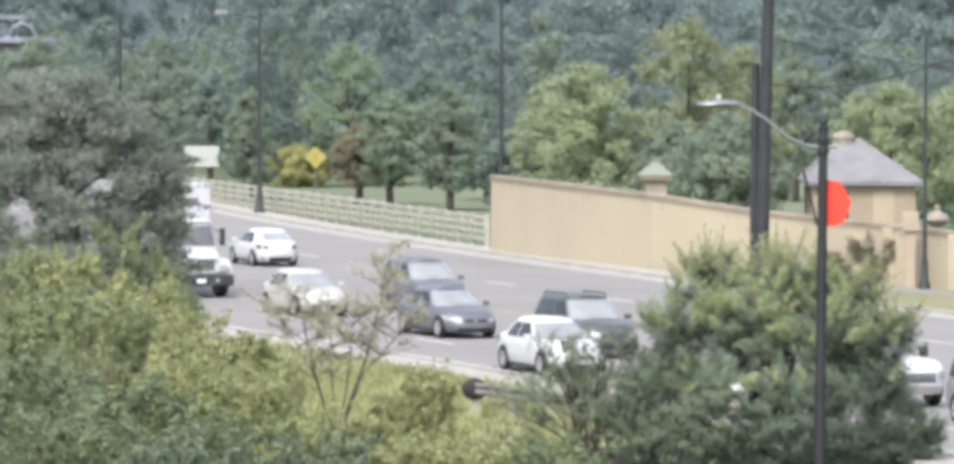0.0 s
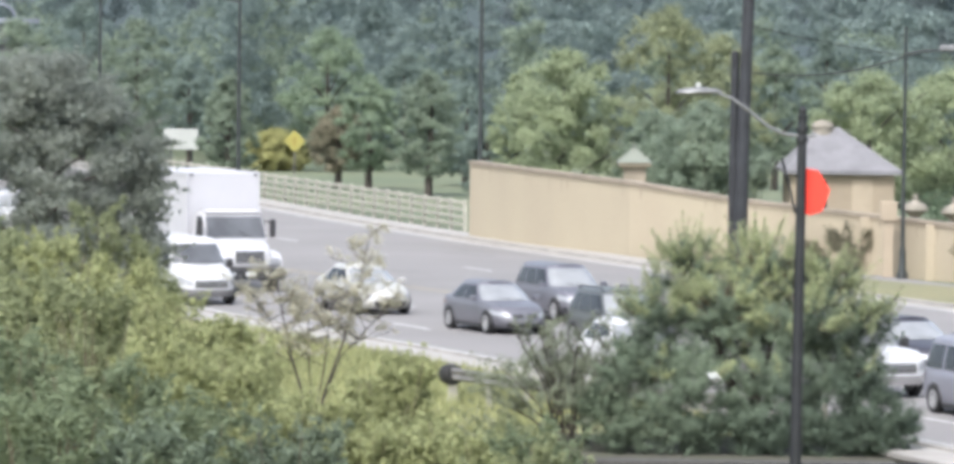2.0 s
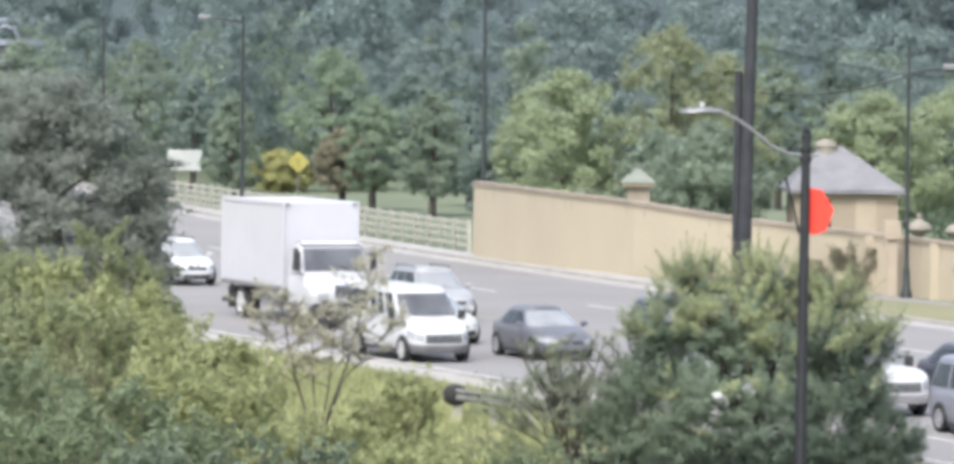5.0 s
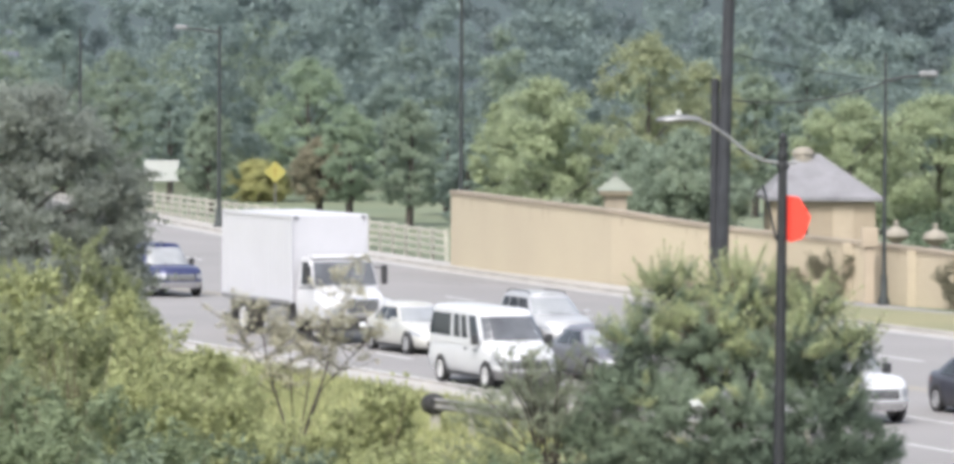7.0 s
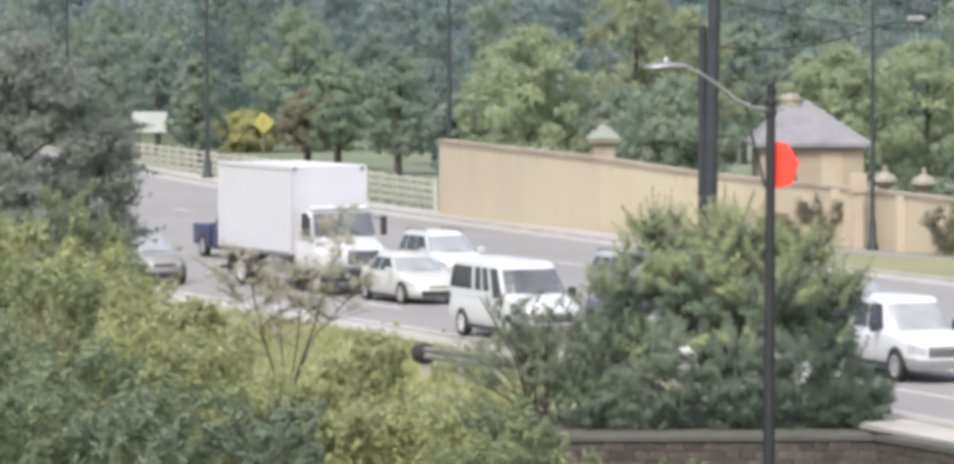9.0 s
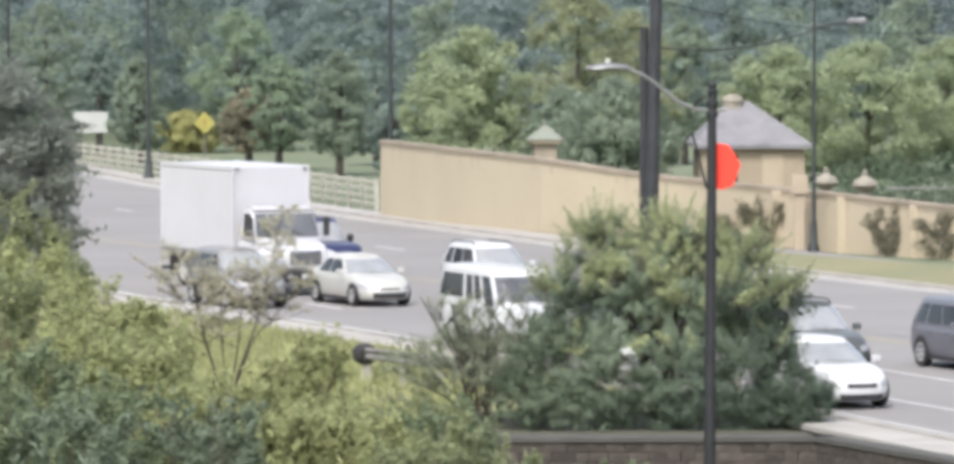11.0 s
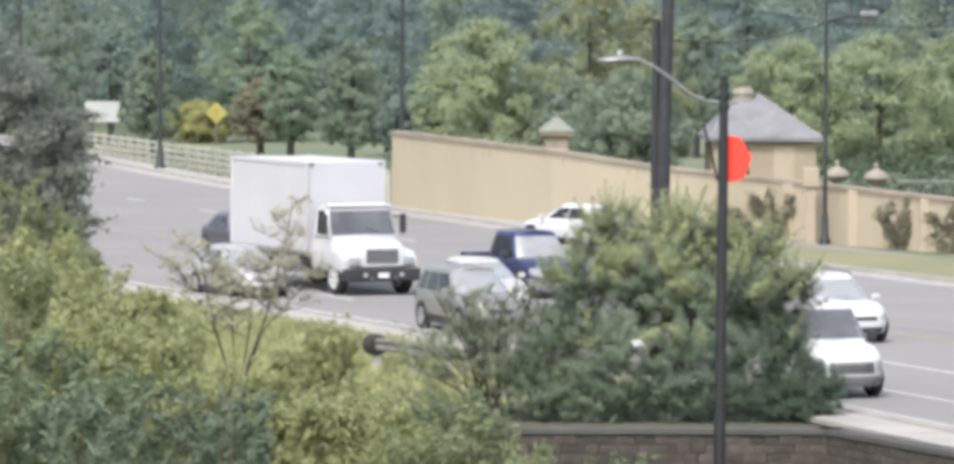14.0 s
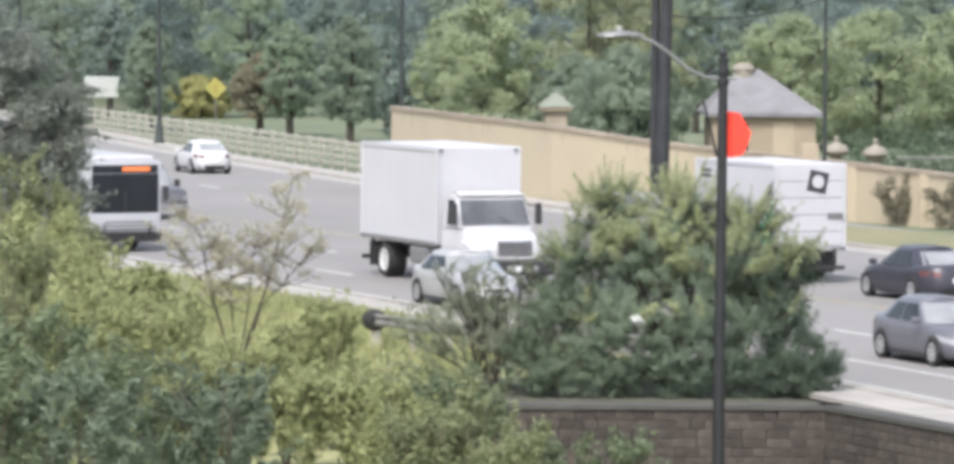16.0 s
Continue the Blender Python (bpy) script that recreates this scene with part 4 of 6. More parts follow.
def right_tree():
    """The feathery tree on the verge above the retaining wall."""
    rng = random.Random(5)
    ob = tagged(new("tree", None), "bushy fresh green feathery tree standing on the verge", "tree")
    bx = 6.39
    ob.matrix_basis = pose(bx, 105.1, -0.06)
    wood = bmesh.new()
    for k in range(5):
        a = k * 1.3
        add_tube(wood, [(math.cos(a) * 0.12, math.sin(a) * 0.12, -0.1), (math.cos(a) * 0.5, math.sin(a) * 0.4, 1.5), (math.cos(a) * 1.5, math.sin(a), 3.4)], [0.10, 0.07, 0.02], 7)
    part("trunk", wood, M["bark"], ob, smooth=True)
    lobes = [(-1.45, 0.2, 3.75, 0.85), (0.1, 0.0, 3.75, 0.95), (1.45, 0.1, 3.35, 0.85), (2.2, -0.2, 2.55, 0.85), (-2.1, -0.1, 2.75, 0.9), (-0.7, -0.7, 2.9, 1.0), (0.9, -0.8, 2.6, 1.05),
             (0.0, 0.3, 2.2, 1.35), (-2.6, -0.4, 1.5, 1.0), (-1.3, -1.0, 1.45, 1.05), (0.3, -1.2, 1.3, 1.1), (1.7, -0.9, 1.4, 1.05), (2.5, -0.4, 1.2, 0.8), (-0.6, 1.1, 2.3, 1.25),
             (1.3, 1.1, 2.0, 1.25), (-2.0, 1.0, 1.5, 1.1), (-3.3, -0.6, 0.8, 0.8), (-1.9, -1.7, 0.6, 0.75), (-0.5, -1.9, 0.55, 0.75), (0.9, -1.9, 0.5, 0.75), (2.2, -1.5, 0.55, 0.75), (3.1, -0.9, 0.55, 0.6), (-2.9, -1.7, 0.35, 0.7), (-1.3, -2.3, 0.3, 0.65), (0.2, -2.4, 0.3, 0.65), (1.6, -2.2, 0.3, 0.65), (2.6, -1.9, 0.3, 0.6),
             (2.1, -0.2, 1.9, 0.8), (-2.3, -0.2, 2.0, 0.9)]
    cl, lit_clumps = [], []
    sprigs = bmesh.new()
    for cx, cy, cz, r in lobes:
        cy = max(cy, -1.0) if cz < 1.2 else cy
        for _ in range(int(30 + 26 * r)):
            d = Vector((rng.gauss(0, 1), rng.gauss(0, 1), rng.gauss(0.25, 0.9))).normalized()
            at = Vector((cx + 0.15, cy, cz)) + d * r * rng.uniform(0.15, 0.7)
            at.z = max(0.05, at.z)
            cl += spray(rng, at, d + Vector((0, 0, rng.uniform(0.1, 0.9))), r * rng.uniform(0.45, 0.75), rng.uniform(0.17, 0.27))
        # Pale feathery sprigs, most on high lobes: top light put into leaf colour.
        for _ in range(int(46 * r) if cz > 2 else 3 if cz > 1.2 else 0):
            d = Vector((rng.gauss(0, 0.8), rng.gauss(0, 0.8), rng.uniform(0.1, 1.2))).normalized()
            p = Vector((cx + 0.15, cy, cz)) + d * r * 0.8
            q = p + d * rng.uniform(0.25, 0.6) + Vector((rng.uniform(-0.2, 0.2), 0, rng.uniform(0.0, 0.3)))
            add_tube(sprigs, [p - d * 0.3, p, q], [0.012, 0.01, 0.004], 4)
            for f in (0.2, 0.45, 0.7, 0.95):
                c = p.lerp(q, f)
                lit_clumps.append((c.x, c.y, c.z, 0.2 - 0.13 * f, 0.2 - 0.13 * f, 0.19 - 0.1 * f))
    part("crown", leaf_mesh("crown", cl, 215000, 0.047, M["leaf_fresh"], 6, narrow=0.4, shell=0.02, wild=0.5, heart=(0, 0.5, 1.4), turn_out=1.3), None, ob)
    tagged(part("twig_work", sprigs, M["twig"], ob), kind="stuff")
    part("outer_foliage", leaf_mesh("outer_foliage", lit_clumps, 95000, 0.042, M["leaf_top_lit"], 8, narrow=0.3, shell=0.05, heart=(0, 0, 0.6)), None, ob)
    scrap = bmesh.new()
    bmesh.ops.create_icosphere(scrap, subdivisions=2, radius=0.17)
    for v in scrap.verts:
        v.co *= rng.uniform(0.6, 1.25)
        v.co.z *= 0.7
    thing("plastic_bag", scrap, M["white_sign"], "crumpled white bag caught among the tree's leaves", "bag", at=pose(bx - 0.85, 103.05, 1.66, 0, 20, 30))
    # open bush at its side
    b = tagged(new("bush", None), "open greyish bush with bare pale twigs beside the tree", "bush")
    b.matrix_basis = pose(2.51, 106.0, -0.1)
    wood = bmesh.new()
    sprigs_at = []
    for _ in range(34):
        a, r, h = rng.uniform(0, 2 * math.pi), rng.uniform(0.3, 2.1), rng.uniform(1.0, 2.9)
        e = Vector((math.cos(a) * r, math.sin(a) * r, h))
        m = Vector((math.cos(a) * r * 0.4, math.sin(a) * r * 0.4, h * 0.5))
        add_tube(wood, [(math.cos(a) * 0.35 + rng.uniform(-0.5, 0.5), math.sin(a) * 0.35, 0), m, e], [0.026, 0.02, 0.008], 5)
        for _ in range(4):
            c = m.lerp(e, rng.uniform(0.1, 1.0))
            q = c + Vector((rng.uniform(-0.4, 0.4), rng.uniform(-0.4, 0.4), rng.uniform(0.1, 0.5)))
            add_tube(wood, [c, q], [0.012, 0.005], 4)
            sprigs_at.append((q, q - c))
    part("branch_work", wood, M["bark"], b)
    cl = []
    for q, d in sprigs_at:
        cl += spray(rng, q - d * 0.4, d, 0.45, 0.16, 4)
    for _ in range(190):
        a, r = rng.uniform(0, 2 * math.pi), 2.1 * math.sqrt(rng.random())
        z = rng.uniform(0.2, 2.2) * (1.12 - 0.25 * r / 1.5)
        cl += spray(rng, (math.cos(a) * r * 1.15 + 0.2, math.sin(a) * r, z), (math.cos(a), math.sin(a), rng.uniform(0.1, 1.0)), 0.5, 0.15, 4)
    part("crown", leaf_mesh("crown", cl, 38000, 0.046, M["leaf_open"], 31, narrow=0.35, shell=0.02, heart=(0, 0, 0.3)), None, b)


right_tree()


def sapling():
    """A vase of thin stems from one foot, with small pale leaves on fine twigs."""
    rng = random.Random(12)
    x, y = -3.15, 109.7
    z0 = ground_z(x, y)
    ob = tagged(new("sapling", None), "thin sparse sapling with pale bare branches", "sapling")
    ob.matrix_basis = pose(x, y, z0)
    wood = bmesh.new()
    cl = []
    # each stem: foot lean, middle and tip (x, z), girth
    stems = [(-0.5, 1.9, -0.85, 3.6, 0.042), (-0.1, 1.8, -0.15, 3.2, 0.03), (0.68, 2.3, 1.25, 4.75, 0.042), (0.25, 1.7, 0.4, 3.3, 0.028), (-0.42, 1.7, -1.3, 3.3, 0.024), (0.6, 1.9, 1.7, 3.1, 0.024)]
    for mx, mz, tx, tz, g in stems:
        m, e = Vector((mx, rng.uniform(-0.2, 0.2), mz)), Vector((tx, rng.uniform(-0.4, 0.4), tz))
        add_tube(wood, [(0.04 * mx, 0, -0.1), (mx * 0.35, 0, mz * 0.45), m, m.lerp(e, 0.5) + Vector((0.06 * mx, 0, 0.05)), e], [g, g * 0.85, g * 0.7, g * 0.45, g * 0.15], 6)
        for i in range(17):
            f = rng.uniform(0.0, 1.0)
            c = m.lerp(e, f)
            side = 1 if rng.random() < 0.5 else -1
            reach = rng.uniform(0.3, 1.0) * (1.15 - 0.5 * f)
            q = c + Vector((side * reach, rng.uniform(-0.6, 0.6), rng.uniform(0.1, 0.65)))
            k = c.lerp(q, 0.5) + Vector((0, 0, rng.uniform(-0.08, 0.12)))
            add_tube(wood, [c, k, q], [0.012, 0.009, 0.004], 4)
            for _ in range(3):
                p = c.lerp(q, rng.uniform(0.35, 1.0))
                d = Vector((rng.uniform(-0.35, 0.35), rng.uniform(-0.3, 0.3), rng.uniform(-0.05, 0.35)))
                add_tube(wood, [p, p + d], [0.006, 0.003], 3)
                cl += spray(rng, p + d * 0.4, d, 0.26, 0.11, 3)
    for _ in range(26):
        cl.append((1.15 + rng.uniform(-0.5, 0.5), rng.uniform(-0.3, 0.3), 4.2 + rng.uniform(-0.5, 0.6), 0.16, 0.16, 0.13))
    part("branch_work", wood, M["bark"], ob, smooth=True)
    part("foliage", leaf_mesh("foliage", cl, 17000, 0.036, M["leaf_sap"], 13, narrow=0.4, shell=0.05, wild=0.9), None, ob)


sapling()


def shrub(x, y, height, width, leaf, seed, label, z0=None):
    rng = random.Random(seed)
    base = ground_z(x, y) if z0 is None else z0
    ob = tagged(new("shrub", None), label, "shrub", "roadside shrubs")
    ob.matrix_basis = pose(x, y, base)
    wood = bmesh.new()
    for _ in range(7):
        a, r = rng.uniform(0, 2 * math.pi), width * rng.uniform(0.1, 0.4)
        add_tube(wood, [(0, 0, -0.1), (math.cos(a) * r * 0.5, math.sin(a) * r * 0.5, height * 0.5), (math.cos(a) * r, math.sin(a) * r, height * 0.9)], [0.02, 0.014, 0.006], 5)
    part("stem", wood, M["twig"], ob)
    cl = []
    for _ in range(int(34 + 20 * width)):
        z = rng.random() ** 0.8
        reach = width / 2 * (1.05 - 0.6 * z ** 2)
        a, r = rng.uniform(0, 2 * math.pi), reach * math.sqrt(rng.random())
        cl += spray(rng, (math.cos(a) * r, math.sin(a) * r, 0.1 + z * (height - 0.45)), (math.cos(a) * 0.5, math.sin(a) * 0.5, rng.uniform(0.3, 1.3)), rng.uniform(0.35, 0.7), rng.uniform(0.16, 0.26) * (0.7 + 0.14 * width), 4)
    part("foliage", leaf_mesh("foliage", cl, int(2200 + 2000 * width), 0.084, M[leaf], seed + 500, narrow=0.42, shell=0.02, wild=0.8, heart=(0, 0, height * 0.1), turn_out=0.5), None, ob)
    return ob


SHRUBS = [  # x, y, top, width, leaf
    (-7.2, 78, 4.2, 3.3, "leaf_mid"),
    (-5.5, 76, 3.85, 3.0, "leaf_mid"),
    (-3.9, 75, 3.2, 2.7, "leaf_mid"),
    (-2.5, 75, 3.09, 2.3, "leaf_blue"),
    (-7.7, 73, 4.0, 2.5, "leaf_mid"),
    (-6.0, 70, 3.74, 3.1, "leaf_mid"),
    (-4.3, 70, 3.31, 2.9, "leaf_blue"),
    (-9.4, 101, 4.79, 3.0, "leaf_olive"),
    (-7.9, 98, 4.81, 2.6, "leaf_yellow"),
    (-8.3, 113, 4.97, 2.1, "leaf_olive"),
    (-7.2, 107, 4.04, 1.8, "leaf_yellow"),
    (-5.9, 102, 3.48, 2.0, "leaf_yellow"),
    (-4.7, 101, 2.99, 2.0, "leaf_yellow"),
    (-6.1, 91, 3.75, 2.7, "leaf_yellow"),
    (-7.6, 90, 4.45, 2.8, "leaf_olive"),
    (-4.2, 88, 3.03, 2.4, "leaf_yellow"),
    (-3.1, 91, 2.0, 1.7, "leaf_yellow"),
    (-4.2, 103, 2.35, 1.4, "leaf_yellow"),
    (-9.7, 94, 4.47, 2.6, "leaf_olive"),
    (-6.4, 85, 4.46, 2.4, "leaf_olive"),
    (-4.9, 82, 3.79, 2.1, "leaf_yellow"),
    (-1.6, 103, 1.75, 1.2, "leaf_yellow"),
    (-1.0, 102, 2.25, 1.5, "leaf_yellow"),
    (-1.7, 92, 1.45, 1.6, "leaf_yellow"),
    (-0.3, 92, 1.35, 1.7, "leaf_yellow"),
    (0.5, 91, 1.45, 1.5, "leaf_yellow"),
    (1.3, 88, 1.87, 1.7, "leaf_mid"),
    (2.1, 91, 1.77, 1.4, "leaf_mid"),
    (0.8, 79, 1.95, 1.9, "leaf_olive"),
    (2.2, 81, 1.75, 1.9, "leaf_olive"),
    (3.4, 87, 0.87, 1.6, "leaf_mid"),
    (4.6, 87, 0.80, 1.5, "leaf_mid"),
    (-6.9, 111, 3.45, 1.5, "leaf_olive"),
    (-9.9, 110, 4.48, 2.7, "leaf_olive"),
    (-8.9, 113, 4.50, 2.3, "leaf_dark"),
    (-7.4, 114, 4.01, 1.3, "leaf_olive"),
    (-10.7, 107, 4.60, 2.1, "leaf_dark"),
    (-9.0, 94, 4.25, 1.8, "leaf_olive"),
    (-9.0, 104, 4.20, 1.8, "leaf_yellow"),
    (-7.5, 101, 3.96, 1.6, "leaf_yellow"),
    (-6.6, 101, 3.58, 1.5, "leaf_yellow"),
    (-5.3, 98, 3.01, 1.3, "leaf_yellow"),
    (-4.1, 96, 2.74, 1.3, "leaf_yellow"),
    (-4.7, 93, 2.82, 1.4, "leaf_yellow"),
    (-5.3, 85, 2.88, 1.6, "leaf_olive"),
    (-6.5, 88, 3.44, 1.7, "leaf_olive"),
    (-3.6, 85, 2.46, 1.6, "leaf_yellow"),
    (-2.3, 77, 2.36, 1.4, "leaf_blue"),
    (0.4, 84, 1.55, 1.3, "leaf_yellow"),
    (-6.5, 110, 3.11, 1.1, "leaf_yellow"),
    (-8.7, 85, 3.95, 1.7, "leaf_olive"),
    (-7.9, 87, 4.08, 1.6, "leaf_olive"),
    (1.5, 84, 1.94, 1.3, "leaf_olive"),
    (-1.9, 104, 1.5, 1.0, "leaf_yellow"),
    (-2.3, 100, 1.35, 1.2, "leaf_yellow"),
    (-0.2, 98, 1.2, 1.1, "leaf_yellow"),
    (-1.2, 96, 1.25, 1.2, "leaf_yellow"),
    (-3.4, 97, 1.75, 1.2, "leaf_yellow"),
    (-4.6, 107, 2.3, 1.1, "leaf_yellow"),
    (1.0, 99, 1.1, 1.0, "leaf_olive"),
]
WORDS = {"leaf_mid": "dense green shrub on the roadside bank", "leaf_yellow": "sunlit yellow-green shrub on the roadside bank", "leaf_blue": "dusky blue-green shrub low on the bank",
         "leaf_olive": "olive-green shrub on the roadside bank", "leaf_dark": "dark grey-green shrub on the bank"}
for i, (x, y, top, w, leaf) in enumerate(SHRUBS):
    g = ground_z(x, y)
    shrub(x, y, max(0.8, top - g), w, leaf, 300 + i, WORDS[leaf])


def bank_grass():
    rng = np.random.default_rng(4)
    n = 26000
    y = rng.uniform(88, 146, n)
    edge = np.array([line_x(5, q) for q in y])
    x = edge - 1.7 - rng.random(n) ** 1.3 * 9
    keep = (x < 2.0) | (y > 112)
    x, y = x[keep], y[keep]
    z = np.array([ground_z(a, b) for a, b in zip(x, y)])
    n = len(x)
    h, a = rng.uniform(0.12, 0.42, n), rng.uniform(0, 2 * np.pi, n)
    w = 0.035
    lean = rng.normal(size=(n, 2)) * 0.12
    v = np.stack([np.stack([x - w * np.cos(a), y - w * np.sin(a), z - 0.03], 1), np.stack([x + w * np.cos(a), y + w * np.sin(a), z - 0.03], 1),
                  np.stack([x + lean[:, 0], y + lean[:, 1], z + h], 1)], 1).reshape(-1, 3)
    me = bpy.data.meshes.new("bank_grass")
    me.from_pydata(v, [], np.arange(n * 3).reshape(-1, 3).tolist())
    me.materials.append(M["grass"])
    tagged(new("bank_grass", me), "long yellowing grass on the roadside bank", "grass", kind="stuff")


bank_grass()


# ---- vehicles: nose at the origin, driving along +x ----
def loft(stations):
    """A closed shell through cross-sections (x, low, top, half width, tuck)."""
    bm = bmesh.new()
    rings = []
    for x, lo, top, w, tuck in stations:
        h = top - lo
        half = [(w * 0.80, lo), (w * 0.96, lo + 0.08 * h), (w, lo + 0.42 * h), (w * 0.985, lo + 0.72 * h), (w * (0.95 - tuck * 0.4), lo + 0.93 * h), (w * (0.84 - tuck), top), (w * 0.4, top + 0.025)]
        ring = [(y, z) for y, z in half] + [(-y, z) for y, z in reversed(half)]
        rings.append([bm.verts.new((x, y, z)) for y, z in ring])
    n = len(rings[0])
    for a, b in zip(rings, rings[1:]):
        for k in range(n):
            bm.faces.new((a[k], a[(k + 1) % n], b[(k + 1) % n], b[k]))
    bm.faces.new(rings[0])
    bm.faces.new(rings[-1][::-1])
    bmesh.ops.recalc_face_normals(bm, faces=bm.faces)
    return bm


def cabin_shape(c, bevel=0.09):
    """A greenhouse: c has xs at belt (front, rear) and roof (front, rear), half widths and heights."""
    f, r, rf, rr, wb, wr, zb, zr = c
    bm = bmesh.new()
    v = [bm.verts.new(p) for p in ((f, -wb, zb), (f, wb, zb), (r, wb, zb), (r, -wb, zb), (rf, -wr, zr), (rf, wr, zr), (rr, wr, zr), (rr, -wr, zr))]
    for q in ((0, 1, 2, 3), (4, 7, 6, 5), (0, 4, 5, 1), (1, 5, 6, 2), (2, 6, 7, 3), (3, 7, 4, 0)):
        bm.faces.new([v[i] for i in q])
    bmesh.ops.recalc_face_normals(bm, faces=bm.faces)
    top = [e for e in bm.edges if e.verts[0].co.z > zr - 0.01 and e.verts[1].co.z > zr - 0.01 and abs(e.verts[0].co.y - e.verts[1].co.y) < 0.01]
    for v in bmesh.ops.subdivide_edges(bm, edges=top, cuts=1)["geom_inner"]:
        if isinstance(v, bmesh.types.BMVert):
            v.co.z += 0.035
            v.co.y *= 1.02
    bmesh.ops.bevel(bm, geom=[e for e in bm.edges if e.verts[0].co.z > zb + 0.01 or e.verts[1].co.z > zb + 0.01], offset=bevel, segments=3, affect="EDGES")
    return bm


def on_face(q, u0, u1, v0, v1):
    """Four corners inside the four-sided face q (p0, p1 below, p2, p3 above)."""
    p = [Vector(a) for a in q]
    def at(u, v):
        return p[0].lerp(p[1], u).lerp(p[3].lerp(p[2], u), v)
    return [at(u0, v0), at(u1, v0), at(u1, v1), at(u0, v1)]


WHEEL_MESH = {}


def wheel_meshes(radius, width, rim):
    key = (radius, width, rim)
    if key not in WHEEL_MESH:
        h = width / 2
        hub = mesh_of(lathe([(radius * 0.5, -h * 0.6), (radius * 0.5, h * 0.6)], 16), "wheel", M["black_plastic"])
        tyre = bmesh.new()
        prof = [(radius * 0.62, -h * 0.9), (radius * 0.93, -h), (radius, -h * 0.7), (radius, h * 0.7), (radius * 0.93, h), (radius * 0.62, h * 0.9)]
        rings = [[tyre.verts.new((r * math.cos(2 * math.pi * k / 22), r * math.sin(2 * math.pi * k / 22), z)) for k in range(22)] for r, z in prof]
        for a, b in zip(rings, rings[1:] + rings[:1]):
            for k in range(22):
                tyre.faces.new((a[k], a[(k + 1) % 22], b[(k + 1) % 22], b[k]))
        bmesh.ops.recalc_face_normals(tyre, faces=tyre.faces)
        tyre = mesh_of(tyre, "tyre", M["tyre"], True)
        rm = bmesh.new()
        for s in (1, -1):
            for k in range(6):
                add_box(rm, (0.0, -radius * 0.07, -0.012), (radius * 0.60, radius * 0.07, 0.012), 0, Matrix.Translation((0, 0, s * h * 0.78)) @ Matrix.Rotation(k * math.pi / 3, 4, "Z"))
        for z0, z1 in ((-h * 0.95, -h * 0.7), (h * 0.7, h * 0.95)):
            ring = [[rm.verts.new((r * math.cos(2 * math.pi * k / 20), r * math.sin(2 * math.pi * k / 20), z)) for k in range(20)] for r, z in ((radius * 0.55, z0), (radius * 0.65, z0), (radius * 0.65, z1), (radius * 0.55, z1))]
            for a, b in zip(ring, ring[1:] + ring[:1]):
                for k in range(20):
                    rm.faces.new((a[k], a[(k + 1) % 20], b[(k + 1) % 20], b[k]))
        bmesh.ops.recalc_face_normals(rm, faces=rm.faces)
        WHEEL_MESH[key] = (hub, tyre, mesh_of(rm, "rim", M[rim]))
    return WHEEL_MESH[key]


SPIN = {}  # thing: its wheels as (object, x, y, z, radius)


def add_wheels(ob, spots, radius, width, rim="rim"):
    hub, tyre, rim_me = wheel_meshes(radius, width, rim)
    for x, y in spots:
        w = part("wheel", hub, None, ob, at=pose(x, y, radius, 90, 0, 0))
        part("tyre", tyre, None, w)
        part("rim", rim_me, None, w)
        SPIN.setdefault(ob, []).append((w, x, y, radius, radius))


def wheel_arches(ob, spots, radius, half):
    for x, y in spots:
        s = 1 if y > 0 else -1
        bm = bmesh.new()
        pts = [(math.cos(a) * radius * 1.17, math.sin(a) * radius * 1.17) for a in [math.pi * k / 12 for k in range(13)]]
        a = [bm.verts.new((px, s * (half + 0.004), pz)) for px, pz in pts]
        b = [bm.verts.new((px, s * (half - 0.16), pz)) for px, pz in pts]
        bm.faces.new(a)
        bm.faces.new(b[::-1])
        for i in range(len(a)):
            bm.faces.new((a[i], b[i], b[(i + 1) % len(a)], a[(i + 1) % len(a)]))
        bmesh.ops.recalc_face_normals(bm, faces=bm.faces)
        part("wheel_arch", bm, M["black_plastic"], ob, at=pose(x, 0, radius * 0.98))


def table(v, rows):
    """A value between the rows of a short table of (place, value)."""
    for (p, a), (q, b) in zip(rows, rows[1:]):
        if v <= q:
            return a + (b - a) * max(0.0, v - p) / (q - p)
    return rows[-1][1]


def plan_point(t, front, rear, half, nf, nr):
    """A point of a rounded outline in plan: t is 0 at the nose, pi at the tail, negative on the right-hand side."""
    n = nf if abs(t) < math.pi / 2 else nr
    c, q = math.cos(t), math.sin(t)
    x = (front + rear) / 2 + (front - rear) / 2 * math.copysign(abs(c) ** (2 / n), c)
    return x, half * math.copysign(abs(q) ** (2 / n), q)


def by_y(y, n):
    """The outline's t at a share y of its half width, at the nose."""
    return math.copysign(math.asin(min(1.0, abs(y)) ** (n / 2)), y)


def by_x(u, nf, nr):
    """The outline's t at a share u of its length, from the nose."""
    r = 1 - 2 * u
    n = nf if r > 0 else nr
    return math.acos(math.copysign(abs(r) ** (n / 2), r))


